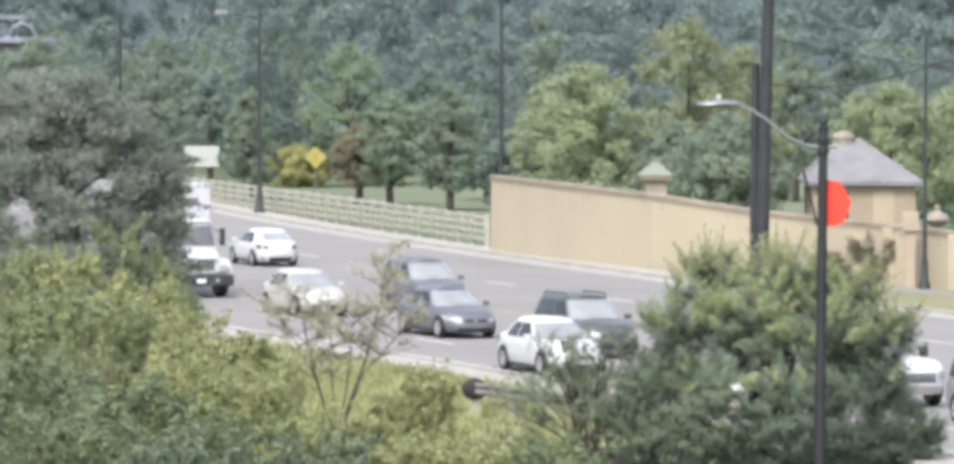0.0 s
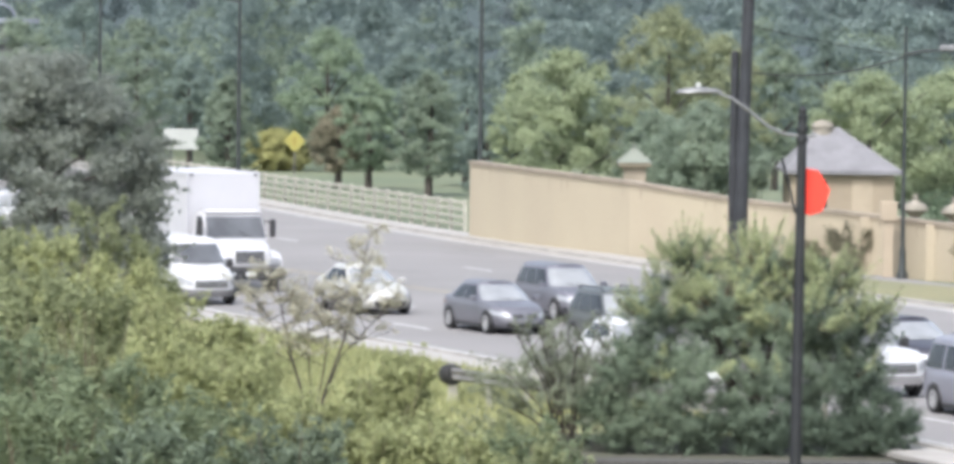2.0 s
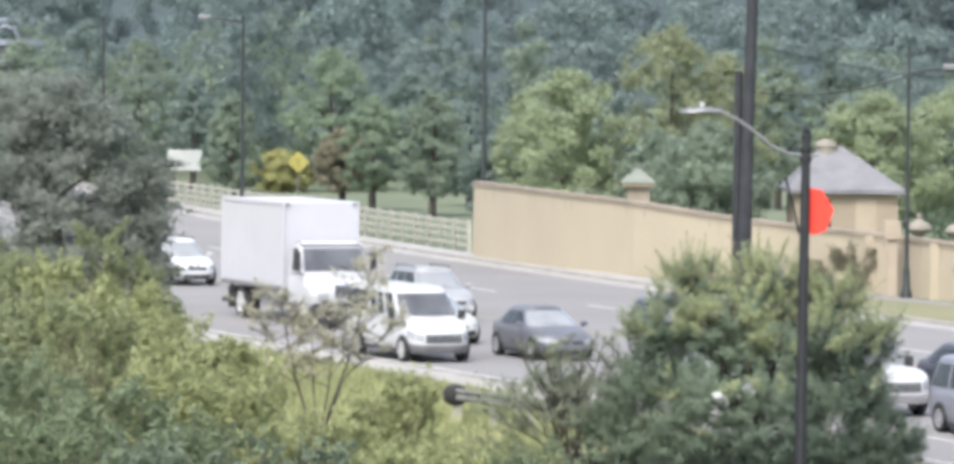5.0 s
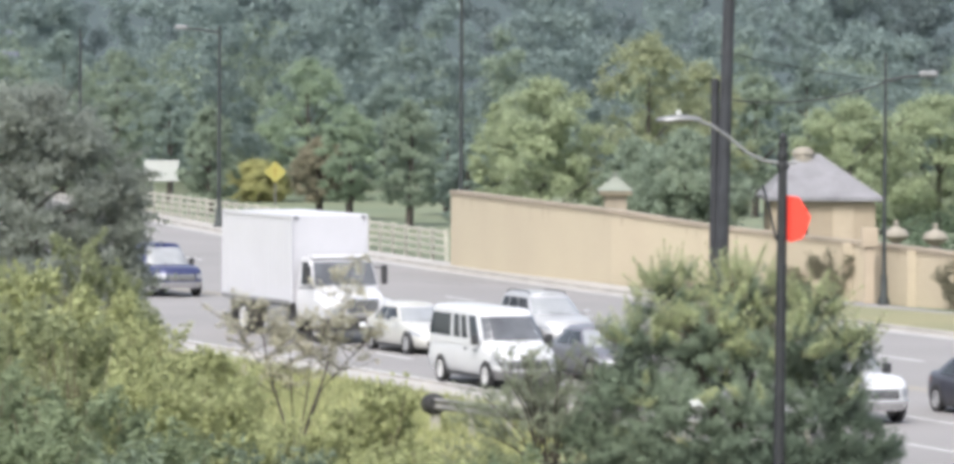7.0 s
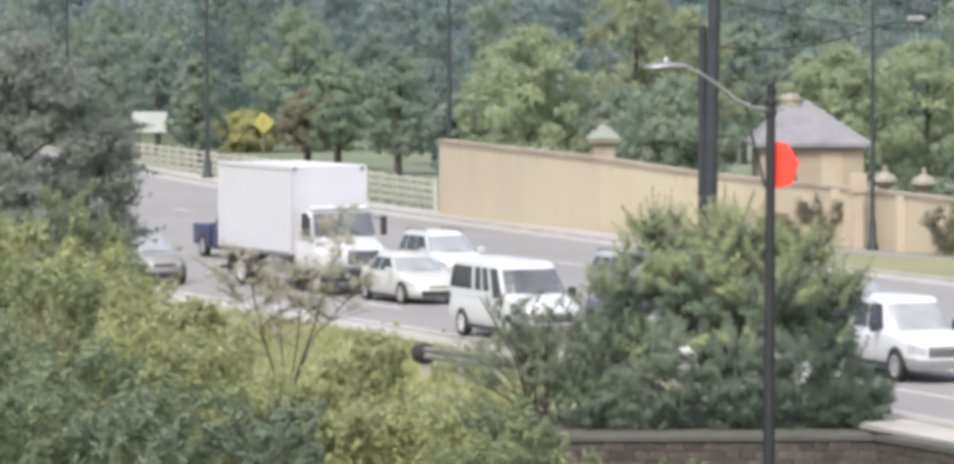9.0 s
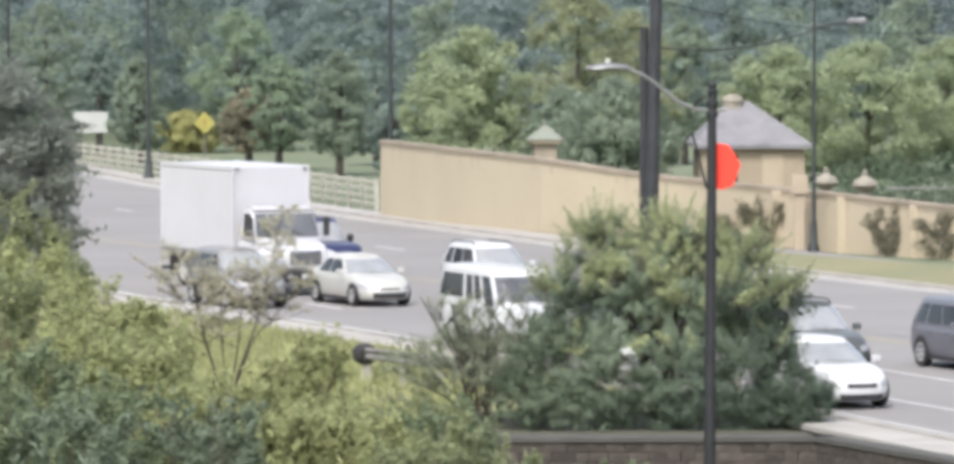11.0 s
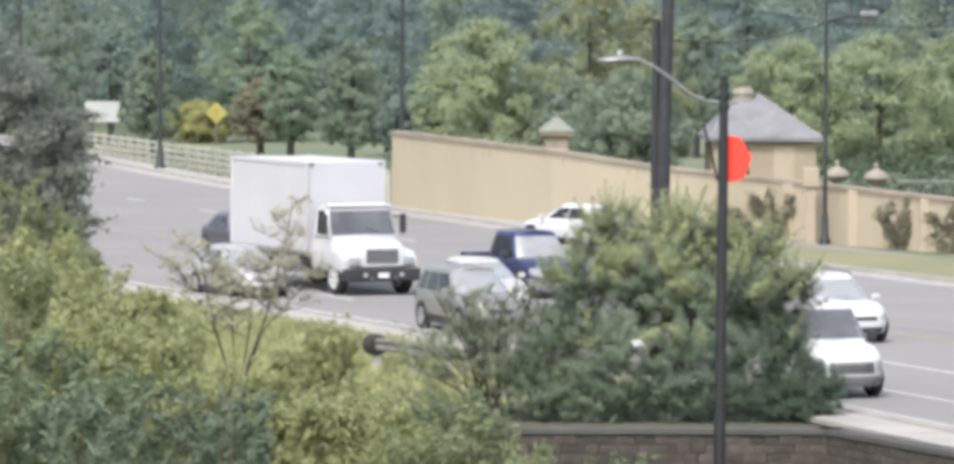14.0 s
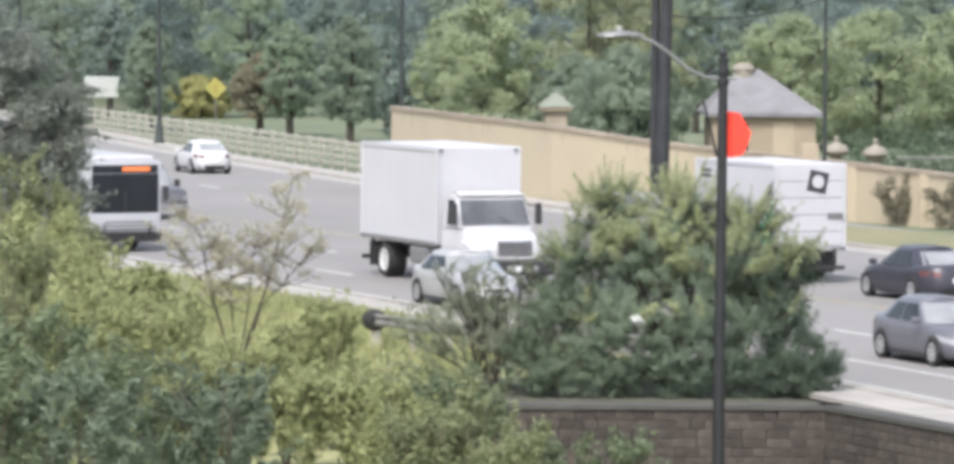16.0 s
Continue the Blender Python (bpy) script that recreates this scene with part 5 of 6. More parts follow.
def outline_ts(nf, nr):
    ts = [by_y(y, nf) for y in (0, 0.2, 0.4, 0.58, 0.72, 0.83, 0.91)] + [by_x(u, nf, nr) for u in (0.05, 0.09, 0.13, 0.18, 0.23, 0.29, 0.36, 0.43, 0.5, 0.58, 0.66, 0.74, 0.81, 0.87, 0.92, 0.96)]
    ts += [math.pi - by_y(y, nr) for y in (0.91, 0.83, 0.72, 0.58, 0.4, 0.2, 0)]
    return sorted(ts)


def hull(at, ts, vs, caps):
    """A closed shell of rings at(t, v), capped by narrower rows: caps are (share of width, rise)."""
    bm = bmesh.new()
    loop = ts + [-t for t in reversed(ts[1:-1])]
    rings = [[bm.verts.new(at(t, v)) for t in loop] for v in vs]
    n = len(loop)
    for p, q in zip(rings, rings[1:]):
        for k in range(n):
            bm.faces.new((p[k], p[(k + 1) % n], q[(k + 1) % n], q[k]))
    bm.faces.new(rings[0][::-1])
    top = [at(t, vs[-1]) for t in ts]
    rows = [[rings[-1][i] for i in range(len(ts))]]
    for share, rise in caps:
        rows.append([bm.verts.new((x, y * share, z + rise * min(1.0, y / 0.3))) for x, y, z in top])
    rows += [[bm.verts.new((v.co.x, -v.co.y, v.co.z)) for v in r] for r in reversed(rows[1:-1])]
    rows.append([rings[-1][-i % n] for i in range(len(ts))])
    for p, q in zip(rows, rows[1:]):
        for i in range(len(ts) - 1):
            f = list(dict.fromkeys((p[i], p[i + 1], q[i + 1], q[i])))
            if len(f) > 2:
                bm.faces.new(f)
    bmesh.ops.remove_doubles(bm, verts=bm.verts, dist=0.0005)
    bmesh.ops.recalc_face_normals(bm, faces=bm.faces)
    return bm


def patch(at, ts, vs, off=0.006, deep=0.03):
    """A piece that follows the shell at(t, v), proud of it by off and let into it by deep."""
    bm = bmesh.new()
    grid = []
    for t in ts:
        row = []
        for v in vs:
            p = Vector(at(t, v))
            du = Vector(at(t + 0.01, v)) - Vector(at(t - 0.01, v))
            dv = Vector(at(t, v + 0.01)) - Vector(at(t, v - 0.01))
            n = du.cross(dv).normalized()
            row.append((bm.verts.new(p + n * off), bm.verts.new(p + n * (off - deep))))
        grid.append(row)
    for a, b in zip(grid, grid[1:]):
        for j in range(len(vs) - 1):
            bm.faces.new([q[0] for q in (a[j], b[j], b[j + 1], a[j + 1])])
            bm.faces.new([q[1] for q in (a[j], a[j + 1], b[j + 1], b[j])])
    rim = grid[0][:-1] + [r[-1] for r in grid[:-1]] + grid[-1][:0:-1] + [r[0] for r in grid[:0:-1]]
    for a, b in zip(rim, rim[1:] + rim[:1]):
        bm.faces.new((a[0], b[0], b[1], a[1]))
    bmesh.ops.recalc_face_normals(bm, faces=bm.faces)
    return bm


def span(a, b, n):
    return [a + (b - a) * i / n for i in range(n + 1)]


KIND = {
    # cabin: front and rear at the belt, front and rear at the roof, half widths, heights of belt and roof; ends: roundness in plan
    "sedan": dict(L=4.78, w=0.92, r=0.335, fx=-0.93, rx=-3.70, nose=0.68, hood=0.92, belt=0.97, tail=1.03, ends=(4.0, 4.4), cab_ends=(4.2, 4.0),
                  cabin=(-1.12, -4.42, -2.12, -3.52, 0.87, 0.62, 0.93, 1.45), windows=((0.17, 0.46), (0.485, 0.76)), low=0.20),
    "suv": dict(L=4.70, w=0.94, r=0.37, fx=-0.90, rx=-3.62, nose=0.84, hood=1.06, belt=1.09, tail=1.12, ends=(4.2, 5.5), cab_ends=(4.4, 6.0),
                cabin=(-1.10, -4.62, -1.98, -4.22, 0.89, 0.68, 1.05, 1.69), windows=((0.15, 0.39), (0.41, 0.65), (0.68, 0.86)), low=0.25),
    "minivan": dict(L=5.10, w=0.99, r=0.34, fx=-0.95, rx=-3.98, nose=0.76, hood=1.00, belt=1.05, tail=1.08, ends=(4.0, 6.0), cab_ends=(4.2, 7.0),
                    cabin=(-0.85, -5.02, -1.85, -4.76, 0.93, 0.72, 1.0, 1.75), windows=((0.13, 0.35), (0.375, 0.64), (0.67, 0.92)), low=0.19),
    "van": dict(L=5.60, w=1.0, r=0.37, fx=-0.86, rx=-4.28, nose=0.95, hood=1.20, belt=1.24, tail=1.24, ends=(5.5, 12.0), cab_ends=(6.5, 14.0),
                cabin=(-0.92, -5.55, -1.78, -5.44, 0.98, 0.83, 1.18, 2.09), windows=((0.10, 0.225), (0.27, 0.375), (0.405, 0.515), (0.565, 0.95)), low=0.30),
    "pickup": dict(L=5.85, w=1.0, r=0.40, fx=-0.98, rx=-4.75, nose=1.00, hood=1.18, belt=1.18, tail=1.18, ends=(5.5, 16.0), cab_ends=(5.5, 8.0),
                   cabin=(-1.50, -3.90, -2.12, -3.68, 0.93, 0.72, 1.14, 1.92), windows=((0.14, 0.50), (0.535, 0.90)), low=0.36),
}
UPRIGHT = ("van", "pickup")


def car(name, kind, colour, label, category, rim="rim", roof_rack=False, lower="", split_grille=False, wide_mouth=False):
    k = KIND[kind]
    L, w, lo = k["L"], k["w"], k["low"]
    tall = kind in UPRIGHT
    ob = tagged(new(name, None), label, category)
    body_mat = M[colour]
    f, r, rf, rr, wb, wr, zb, zr = k["cabin"]
    tail_x = -L if kind != "pickup" else r - 0.08
    nf, nr = k["ends"]
    line = [(0.0, k["nose"]), (0.25, k["nose"] + 0.09), (0.7, (k["nose"] + 0.1) * 0.4 + k["hood"] * 0.6), (-f, k["hood"]), (-f + 0.5, k["belt"] - 0.01), (L * 0.62, k["belt"]), (L * 0.85, k["tail"]), (L - 0.12, k["tail"] - 0.02), (L, k["tail"] - 0.06)]
    ahead = [(0, -0.07), (0.2, 0.0), (0.75, -0.01), (0.9, -0.05), (1, -0.16)] if tall else [(0, -0.13), (0.14, -0.02), (0.42, 0.0), (0.68, -0.03), (0.87, -0.12), (1, -0.26)]
    behind = [(0, 0.12), (0.2, 0.0), (0.6, 0.01), (0.85, 0.05), (1, 0.13)]
    girth = [(0, 0.88), (0.1, 0.955), (0.42, 1.0), (0.62, 0.99), (0.84, 0.972), (0.94, 0.945), (1, 0.89)]

    def skin(t, v):
        x, y = plan_point(t, table(v, ahead), tail_x + table(v, behind), w * table(v, girth), nf, nr)
        return x, y, lo + v * (table(-x, line) - lo)

    ts = outline_ts(nf, nr)
    body = part("body", hull(skin, ts, [0, 0.05, 0.12, 0.25, 0.42, 0.62, 0.78, 0.88, 0.95, 1.0], [(0.9, 0.012), (0.6, 0.032), (0.0, 0.045)]), body_mat, ob, smooth=True)
    if lower:
        part("lower_cladding", patch(skin, [-t for t in reversed(ts[1:])] + ts, [0.0, 0.1, 0.24], 0.012, 0.03), M[lower], body, "dark lower cladding")
    if kind == "pickup":
        cut = tail_x
        bed = bmesh.new()
        add_box(bed, (-L + 0.05, -w, lo + 0.08), (cut - 0.03, w, lo + 0.32), 0.03)
        for s in (1, -1):
            add_box(bed, (-L + 0.05, s * w - 0.05 - 0.05 * s, lo + 0.2), (cut - 0.03, s * w + 0.05 - 0.05 * s, k["belt"] + 0.02), 0.035)
        add_box(bed, (-L, -w + 0.04, lo + 0.2), (-L + 0.09, w - 0.04, k["belt"]), 0.03)
        add_box(bed, (cut - 0.1, -w + 0.06, lo + 0.2), (cut - 0.03, w - 0.06, k["belt"]), 0.01)
        part("cargo_bed", bed, body_mat, ob, smooth=True)
    cf, cr = k["cab_ends"]

    def house_skin(t, v):
        """The cabin's shell, a little bulged between belt and roof."""
        swell = 0.035 * math.sin(math.pi * min(1, max(0, v)))
        x, y = plan_point(t, f + (rf - f) * v + swell, r + (rr - r) * v - swell, wb + (wr - wb) * v ** 1.25 if v > 0 else wb, cf, cr)
        return x, y, zb + (zr - zb) * v

    cab = part("cabin", hull(house_skin, outline_ts(cf, cr), [-0.06, 0.0, 0.2, 0.4, 0.6, 0.8, 0.92, 1.0], [(0.93, 0.03), (0.75, 0.055), (0.4, 0.07), (0.0, 0.075)]), body_mat, ob, smooth=True)
    low_v, high_v = (0.16, 0.84) if kind == "van" else (0.10, 0.84)
    for u0, u1 in k["windows"]:
        for s in (1, -1):
            part("side_window", patch(house_skin, [s * by_x(u, cf, cr) for u in span(u0, u1, 5)], span(low_v, high_v, 4)), M["glass"], cab)
    part("windshield", patch(house_skin, [by_y(y, cf) for y in (-0.9, -0.8, -0.65, -0.45, -0.2, 0.2, 0.45, 0.65, 0.8, 0.9)], span(0.14, 0.84, 5) if kind == "van" else span(0.08, 0.88, 5)), M["dark_screen" if kind == "van" else "sky_toned_glass"], cab, "windscreen with sky reflection put into its base colour", smooth=True)
    part("rear_window", patch(house_skin, [math.pi - by_y(y, cr) for y in (0.82, 0.6, 0.3)] + [math.pi] + [by_y(-y, cr) * -1 + math.pi for y in (0.3, 0.6, 0.82)], span(0.12, 0.86, 4)), M["sky_toned_glass" if kind == "sedan" else "glass"], cab, smooth=True)
    for s in (1, -1):
        part("wiper", tube([(f + 0.02, s * 0.15 + 0.2, zb + 0.06), (f - 0.12, s * 0.15 - 0.18, zb + 0.14)], [0.006, 0.005], 5), M["black_plastic"], cab)
    if roof_rack:
        for s in (1, -1):
            part("roof_rail", tube([(rf - 0.2, s * (wr - 0.07), zr + 0.02), (rf - 0.35, s * (wr - 0.07), zr + 0.1), (rr + 0.35, s * (wr - 0.07), zr + 0.1), (rr + 0.2, s * (wr - 0.07), zr + 0.02)], [0.022] * 4, 6), M["black_plastic"], cab)
    spots = []
    for x in (k["fx"], k["rx"]):
        inside = w - 0.12 if x < tail_x else skin(by_x(min(0.99, x / tail_x), nf, nr), 0.42)[1] - 0.115
        spots += [(x, inside + 0.038), (x, -inside - 0.038)]
        wheel_arches(ob, spots[-2:], k["r"], inside + 0.122)
    add_wheels(ob, spots, k["r"], 0.22, rim)
    # nose
    def front(y0, y1, v0, v1, material, label="", off=0.008, piece="grille"):
        return part(piece, patch(skin, [by_y(y, nf) for y in span(y0, y1, 8)], span(v0, v1, 3), off), M[material], ob, label)
    if split_grille:
        front(-0.42, -0.06, 0.62, 0.80, "black_plastic")
        front(0.06, 0.42, 0.62, 0.80, "black_plastic")
        front(-0.62, 0.62, 0.06, 0.30, "black_plastic", piece="air_intake")
    elif tall:
        g = front(-0.56, 0.56, 0.42, 0.80, "black_plastic")
        for i in range(3):
            v = 0.47 + 0.12 * i
            part("grille_bar", patch(skin, [by_y(y, nf) for y in span(-0.54, 0.54, 6)], [v, v + 0.045], 0.02), M["chrome"], g, "bright grille bar")
    elif wide_mouth:
        front(-0.60, 0.60, 0.05, 0.50, "black_plastic", piece="air_intake")
        front(-0.34, 0.34, 0.66, 0.74, "black_plastic")
    else:
        front(-0.40, 0.40, 0.60, 0.76, "black_plastic")
        front(-0.58, 0.58, 0.06, 0.32, "black_plastic", piece="air_intake")
        for s in (1, -1):
            front(s * 0.72, s * 0.86, 0.14, 0.34, "black_plastic", piece="fog_light")
    if tall:
        part("front_bumper", patch(skin, [by_y(y, nf) for y in span(-0.95, 0.95, 12)], [0.0, 0.08, 0.28, 0.34], 0.05, 0.09), M["chrome"] if kind == "pickup" else M["grey_plastic"], ob, smooth=True)
    for s in (1, -1):
        corner = [s * t for t in [by_y(y, nf) for y in ((0.62, 0.74, 0.86, 0.94) if tall else (0.52, 0.66, 0.78, 0.88, 0.94))] + ([by_x(0.055, nf, nr)] if not tall else [])]
        part("headlight", patch(skin, corner, span(0.50 if tall else 0.60, 0.80, 3), 0.008), M["lens"], ob, smooth=True)
        if kind != "pickup":
            part("tail_light", patch(skin, [s * t for t in [by_x(0.965, nf, nr)] + [math.pi - by_y(y, nr) for y in (0.94, 0.86, 0.72, 0.55)]], span(0.66, 0.84, 3), 0.008), M["red_lens"], ob)
        else:
            part("tail_light", box((-L - 0.012, s * (w - 0.12) - 0.08, k["belt"] - 0.5), (-L + 0.1, s * (w - 0.12) + 0.125, k["belt"] - 0.05), 0.02), M["red_lens"], ob)
        part("mirror", box((f - 0.52, s * (w + 0.1) - 0.11, zb + 0.02), (f - 0.36, s * (w + 0.1) + 0.1, zb + (0.28 if tall else 0.18)), 0.05), M["black_plastic"] if tall else body_mat, ob, smooth=True)
        part("sill", box((k["rx"] + 0.42, s * (w - 0.05) - 0.02, lo - 0.03), (k["fx"] - 0.42, s * (w - 0.05) + 0.02, lo + 0.08), 0.01), M["black_plastic"], ob)
        for u in [k["windows"][0][1] - 0.06, k["windows"][1][1] - 0.06]:
            hx = f + (r - f) * u
            part("door_handle", box((hx - 0.1, s * (w - 0.01) - 0.02, zb - 0.16), (hx + 0.08, s * (w - 0.01) + 0.025, zb - 0.12), 0.008), body_mat if not tall else M["black_plastic"], ob)
    if kind == "pickup":
        part("rear_bumper", box((-L - 0.1, -w * 0.92, lo + 0.06), (-L + 0.1, w * 0.92, lo + 0.24), 0.04), M["chrome"], ob)
    else:
        part("rear_bumper", patch(skin, [math.pi - by_y(y, nr) for y in (0.8, 0.5, 0.2)] + [math.pi + by_y(y, nr) for y in (0.2, 0.5, 0.8)], [0.02, 0.1, 0.26], 0.012), M["black_plastic"], ob)
    part("number_plate", box((-L - 0.03, -0.16, lo + 0.36), (-L + 0.02, 0.16, lo + 0.5), 0.004), M["plate"], ob, "blank pale plate")
    return ob


def box_truck(name, label, livery=False):
    """A medium box truck: bonneted white cab and a tall white cargo box."""
    ob = tagged(new(name, None), label, "truck")
    W = M["truck_white"]
    ob.scale = (0.97, 0.97, 0.97) if livery else (1.10, 1.10, 1.10)
    bx0, bx1, bw, z0, z1 = -2.62, -8.3, 1.18, 1.08, 3.64
    cargo = part("cargo_box", box((bx1, -bw, z0), (bx0, bw, z1), 0.02), M["box_white"], ob, "plain white cargo box")
    for s in (1, -1):
        part("box_rail", box((bx1 - 0.01, s * bw - 0.03, z0 - 0.06), (bx0 + 0.01, s * bw + 0.03, z0 + 0.06), 0.008), M["grey_plastic"], cargo)
        part("box_rail", box((bx1 - 0.01, s * bw - 0.025, z1 - 0.1), (bx0 + 0.01, s * bw + 0.025, z1 + 0.02), 0.01), M["box_white"], cargo)
        for x in (bx0, bx1):
            part("corner_post", box((x - 0.05, s * bw - 0.03, z0), (x + 0.05, s * bw + 0.03, z1), 0.015), M["box_white"], cargo)
        part("marker_lamp", box((bx0 + 0.03, s * (bw - 0.12) - 0.06, z1 - 0.09), (bx0 + 0.06, s * (bw - 0.12) + 0.06, z1 - 0.02), 0.01), M["grey_plastic"], cargo)
        for i in range(1, 9):
            x = bx0 + (bx1 - bx0) * i / 9
            part("panel_seam", box((x - 0.012, s * bw - 0.004, z0 + 0.08), (x + 0.012, s * bw + 0.004, z1 - 0.1), 0), M["box_white"], cargo)
    doors = part("rear_door", box((bx1 - 0.03, -bw + 0.1, z0 + 0.1), (bx1 - 0.004, bw - 0.1, z1 - 0.12), 0.008), M["box_white"], cargo)
    for i in range(1, 5):
        z = z0 + (z1 - z0) * i / 5
        part("door_seam", box((bx1 - 0.036, -bw + 0.12, z - 0.012), (bx1 - 0.03, bw - 0.12, z + 0.012), 0), M["grey_plastic"], doors)
    part("chassis", box((bx1 + 0.1, -0.45, 0.62), (-0.9, 0.45, 1.05), 0.02), M["black_plastic"], ob)
    frame_bm = bmesh.new()
    for s in (1, -1):
        add_box(frame_bm, (bx1 - 0.05, s * 0.85 - 0.04, 0.45), (bx1 + 0.05, s * 0.85 + 0.04, z0), 0.01)
    add_box(frame_bm, (bx1 - 0.1, -1.15, 0.42), (bx1 + 0.02, 1.15, 0.54), 0.02)
    part("rear_bumper", frame_bm, M["black_plastic"], ob)
    for s in (1, -1):
        part("mudflap", box((-7.45, s * 0.98 - 0.28, 0.28), (-7.42, s * 0.98 + 0.28, 0.95), 0), M["black_plastic"], ob)
        part("fuel_tank", box((-4.6, s * 0.92 - 0.28, 0.5), (-3.2, s * 0.92 + 0.28, 0.98), 0.1), M["grey_plastic"], ob)
    # cab
    c = (-1.28, -2.52, -1.74, -2.46, 1.06, 0.97, 1.58, 2.48)
    lower = loft([(-1.2, 0.62, 1.57, 1.03, 0.0), (-1.45, 0.6, 1.60, 1.07, 0.0), (-2.55, 0.6, 1.60, 1.07, 0.0)])
    part("cab_body", lower, W, ob, smooth=True)
    cab = part("cab", cabin_shape(c, 0.1), W, ob, smooth=True)
    hood = loft([(0.0, 0.82, 1.20, 0.66, 0.0), (-0.07, 0.74, 1.33, 0.70, 0.05), (-0.2, 0.72, 1.42, 0.76, 0.06), (-0.5, 0.70, 1.49, 0.84, 0.06), (-0.9, 0.70, 1.56, 0.92, 0.05), (-1.3, 0.70, 1.62, 1.0, 0.03)])
    part("hood", hood, W, ob, smooth=True)
    f, r, rf, rr, wb, wr, zb, zr = c
    part("windshield", panel(on_face([(f + 0.01, -wb, zb), (f + 0.01, wb, zb), (rf + 0.01, wr, zr), (rf + 0.01, -wr, zr)], 0.04, 0.96, 0.06, 0.80), 0.01), M["dark_screen"], cab)
    side = [(f, wb + 0.01, zb), (r, wb + 0.01, zb), (rr, wr + 0.01, zr), (rf, wr + 0.01, zr)]
    for face in (side, [(x, -y, z) for x, y, z in side]):
        part("side_window", panel(on_face(face, 0.12, 0.68, 0.08, 0.80), 0.008), M["glass"], cab)
    part("grille_surround", box((-0.1, -0.50, 0.88), (0.02, 0.50, 1.32), 0.04), M["chrome"], ob)
    grille = part("grille", box((-0.08, -0.45, 0.92), (0.03, 0.45, 1.28), 0.03), M["black_plastic"], ob)
    for i in range(6):
        z = 0.96 + i * 0.06
        part("grille_bar", box((0.02, -0.43, z - 0.012), (0.045, 0.43, z + 0.012), 0.004), M["chrome"], grille)
    bumper = part("front_bumper", box((-0.25, -1.13, 0.40), (0.12, 1.13, 0.76), 0.06), M["black_plastic"], ob, "black bumper")
    for s in (1, -1):
        part("fog_light", lathe([(0.07, 0), (0.07, 0.02), (0.03, 0.03)], 12), M["lens"], bumper, at=pose(0.12, s * 0.55, 0.58, 0, 90, 0))
        part("tow_hook", box((0.1, s * 0.36 - 0.02, 0.44), (0.17, s * 0.36 + 0.02, 0.54), 0.01), M["grey_plastic"], bumper)
    part("wiper", tube([(-1.24, 0.5, 1.66), (-1.36, 0.1, 1.86)], [0.014, 0.01], 5), M["black_plastic"], cab)
    part("sun_visor", box((-1.84, -0.94, 2.40), (-1.62, 0.94, 2.46), 0.02), W, cab)
    part("number_plate", box((0.115, -0.16, 0.5), (0.135, 0.16, 0.64), 0.004), M["plate"], ob, "blank pale plate")
    for s in (1, -1):
        part("fender", loft([(-0.12, 0.55, 1.02, 0.26, 0.0), (-0.4, 0.66, 1.22, 0.30, 0.05), (-0.95, 0.78, 1.28, 0.30, 0.05), (-1.4, 0.66, 1.12, 0.24, 0.0)]), W, ob, at=pose(0, s * 0.86, 0), smooth=True)
        part("headlight", box((-0.2, s * 0.80 - 0.17, 0.84), (0.01, s * 0.80 + 0.17, 1.08), 0.05), M["lens"], ob, "bright wrapped headlight", smooth=True)
        arm = part("mirror", box((-1.36, s * 1.2 - 0.09, 1.66), (-1.26, s * 1.2 + 0.09, 2.22), 0.03), M["black_plastic"], ob)
        part("mirror_arm", tube([(-1.55, s * 1.0, 2.15), (-1.31, s * 1.24, 2.12)], [0.025, 0.025], 6), M["black_plastic"], arm)
        part("step", box((-2.3, s * 1.02 - 0.1, 0.42), (-1.5, s * 1.02 + 0.1, 0.5), 0.02), M["black_plastic"], ob)
    add_wheels(ob, [(-0.86, 0.98), (-0.86, -0.98)], 0.48, 0.28, "rim_white")
    add_wheels(ob, [(-6.6, 0.92), (-6.6, -0.92)], 0.481, 0.52, "rim_white")
    if livery:
        for s in (1, -1):
            for rx, rz, width, name_mat in ((2.3, 1.4, 2.25, "green_vinyl"), (3.0, 1.75, 0.22, "black_vinyl"), (3.7, 2.05, 0.22, "black_vinyl")):
                bm = bmesh.new()
                cx, cz = bx1 + 0.12, z0 + 0.12
                inner, outer = (max(0.03, 1 - width / rx), max(0.03, 1 - width / rz)), (1.0, 1.0)
                rows = []
                for i in range(15):
                    a = radians(2 + 86 * i / 14)
                    rows.append([(cx + rx * k[0] * (1 - math.sin(a) ** 1.4), s * (bw + 0.012), cz + rz * k[1] * (1 - math.cos(a) ** 1.4)) for k in (inner, outer)])
                for p0, p1 in zip(rows, rows[1:]):
                    bm.faces.new([bm.verts.new(c) for c in (p0[0], p0[1], p1[1], p1[0])])
                part("stripe", bm, M[name_mat], cargo, "curved vinyl stripe")
            for z in (3.25, 3.08):
                part("text_bar", box((-3.75, s * (bw + 0.006) - 0.006, z), (-2.95, s * (bw + 0.006) + 0.006, z + 0.1), 0), M["black_vinyl"], cargo, "dark unreadable lettering bar")
        part("emblem", box((bx1 - 0.05, -0.32, -0.32), (bx1 - 0.038, 0.32, 0.32), 0.0), M["black_vinyl"], cargo, "dark tilted square emblem", pose(0, -0.25, 3.1, 12, 0, 0))
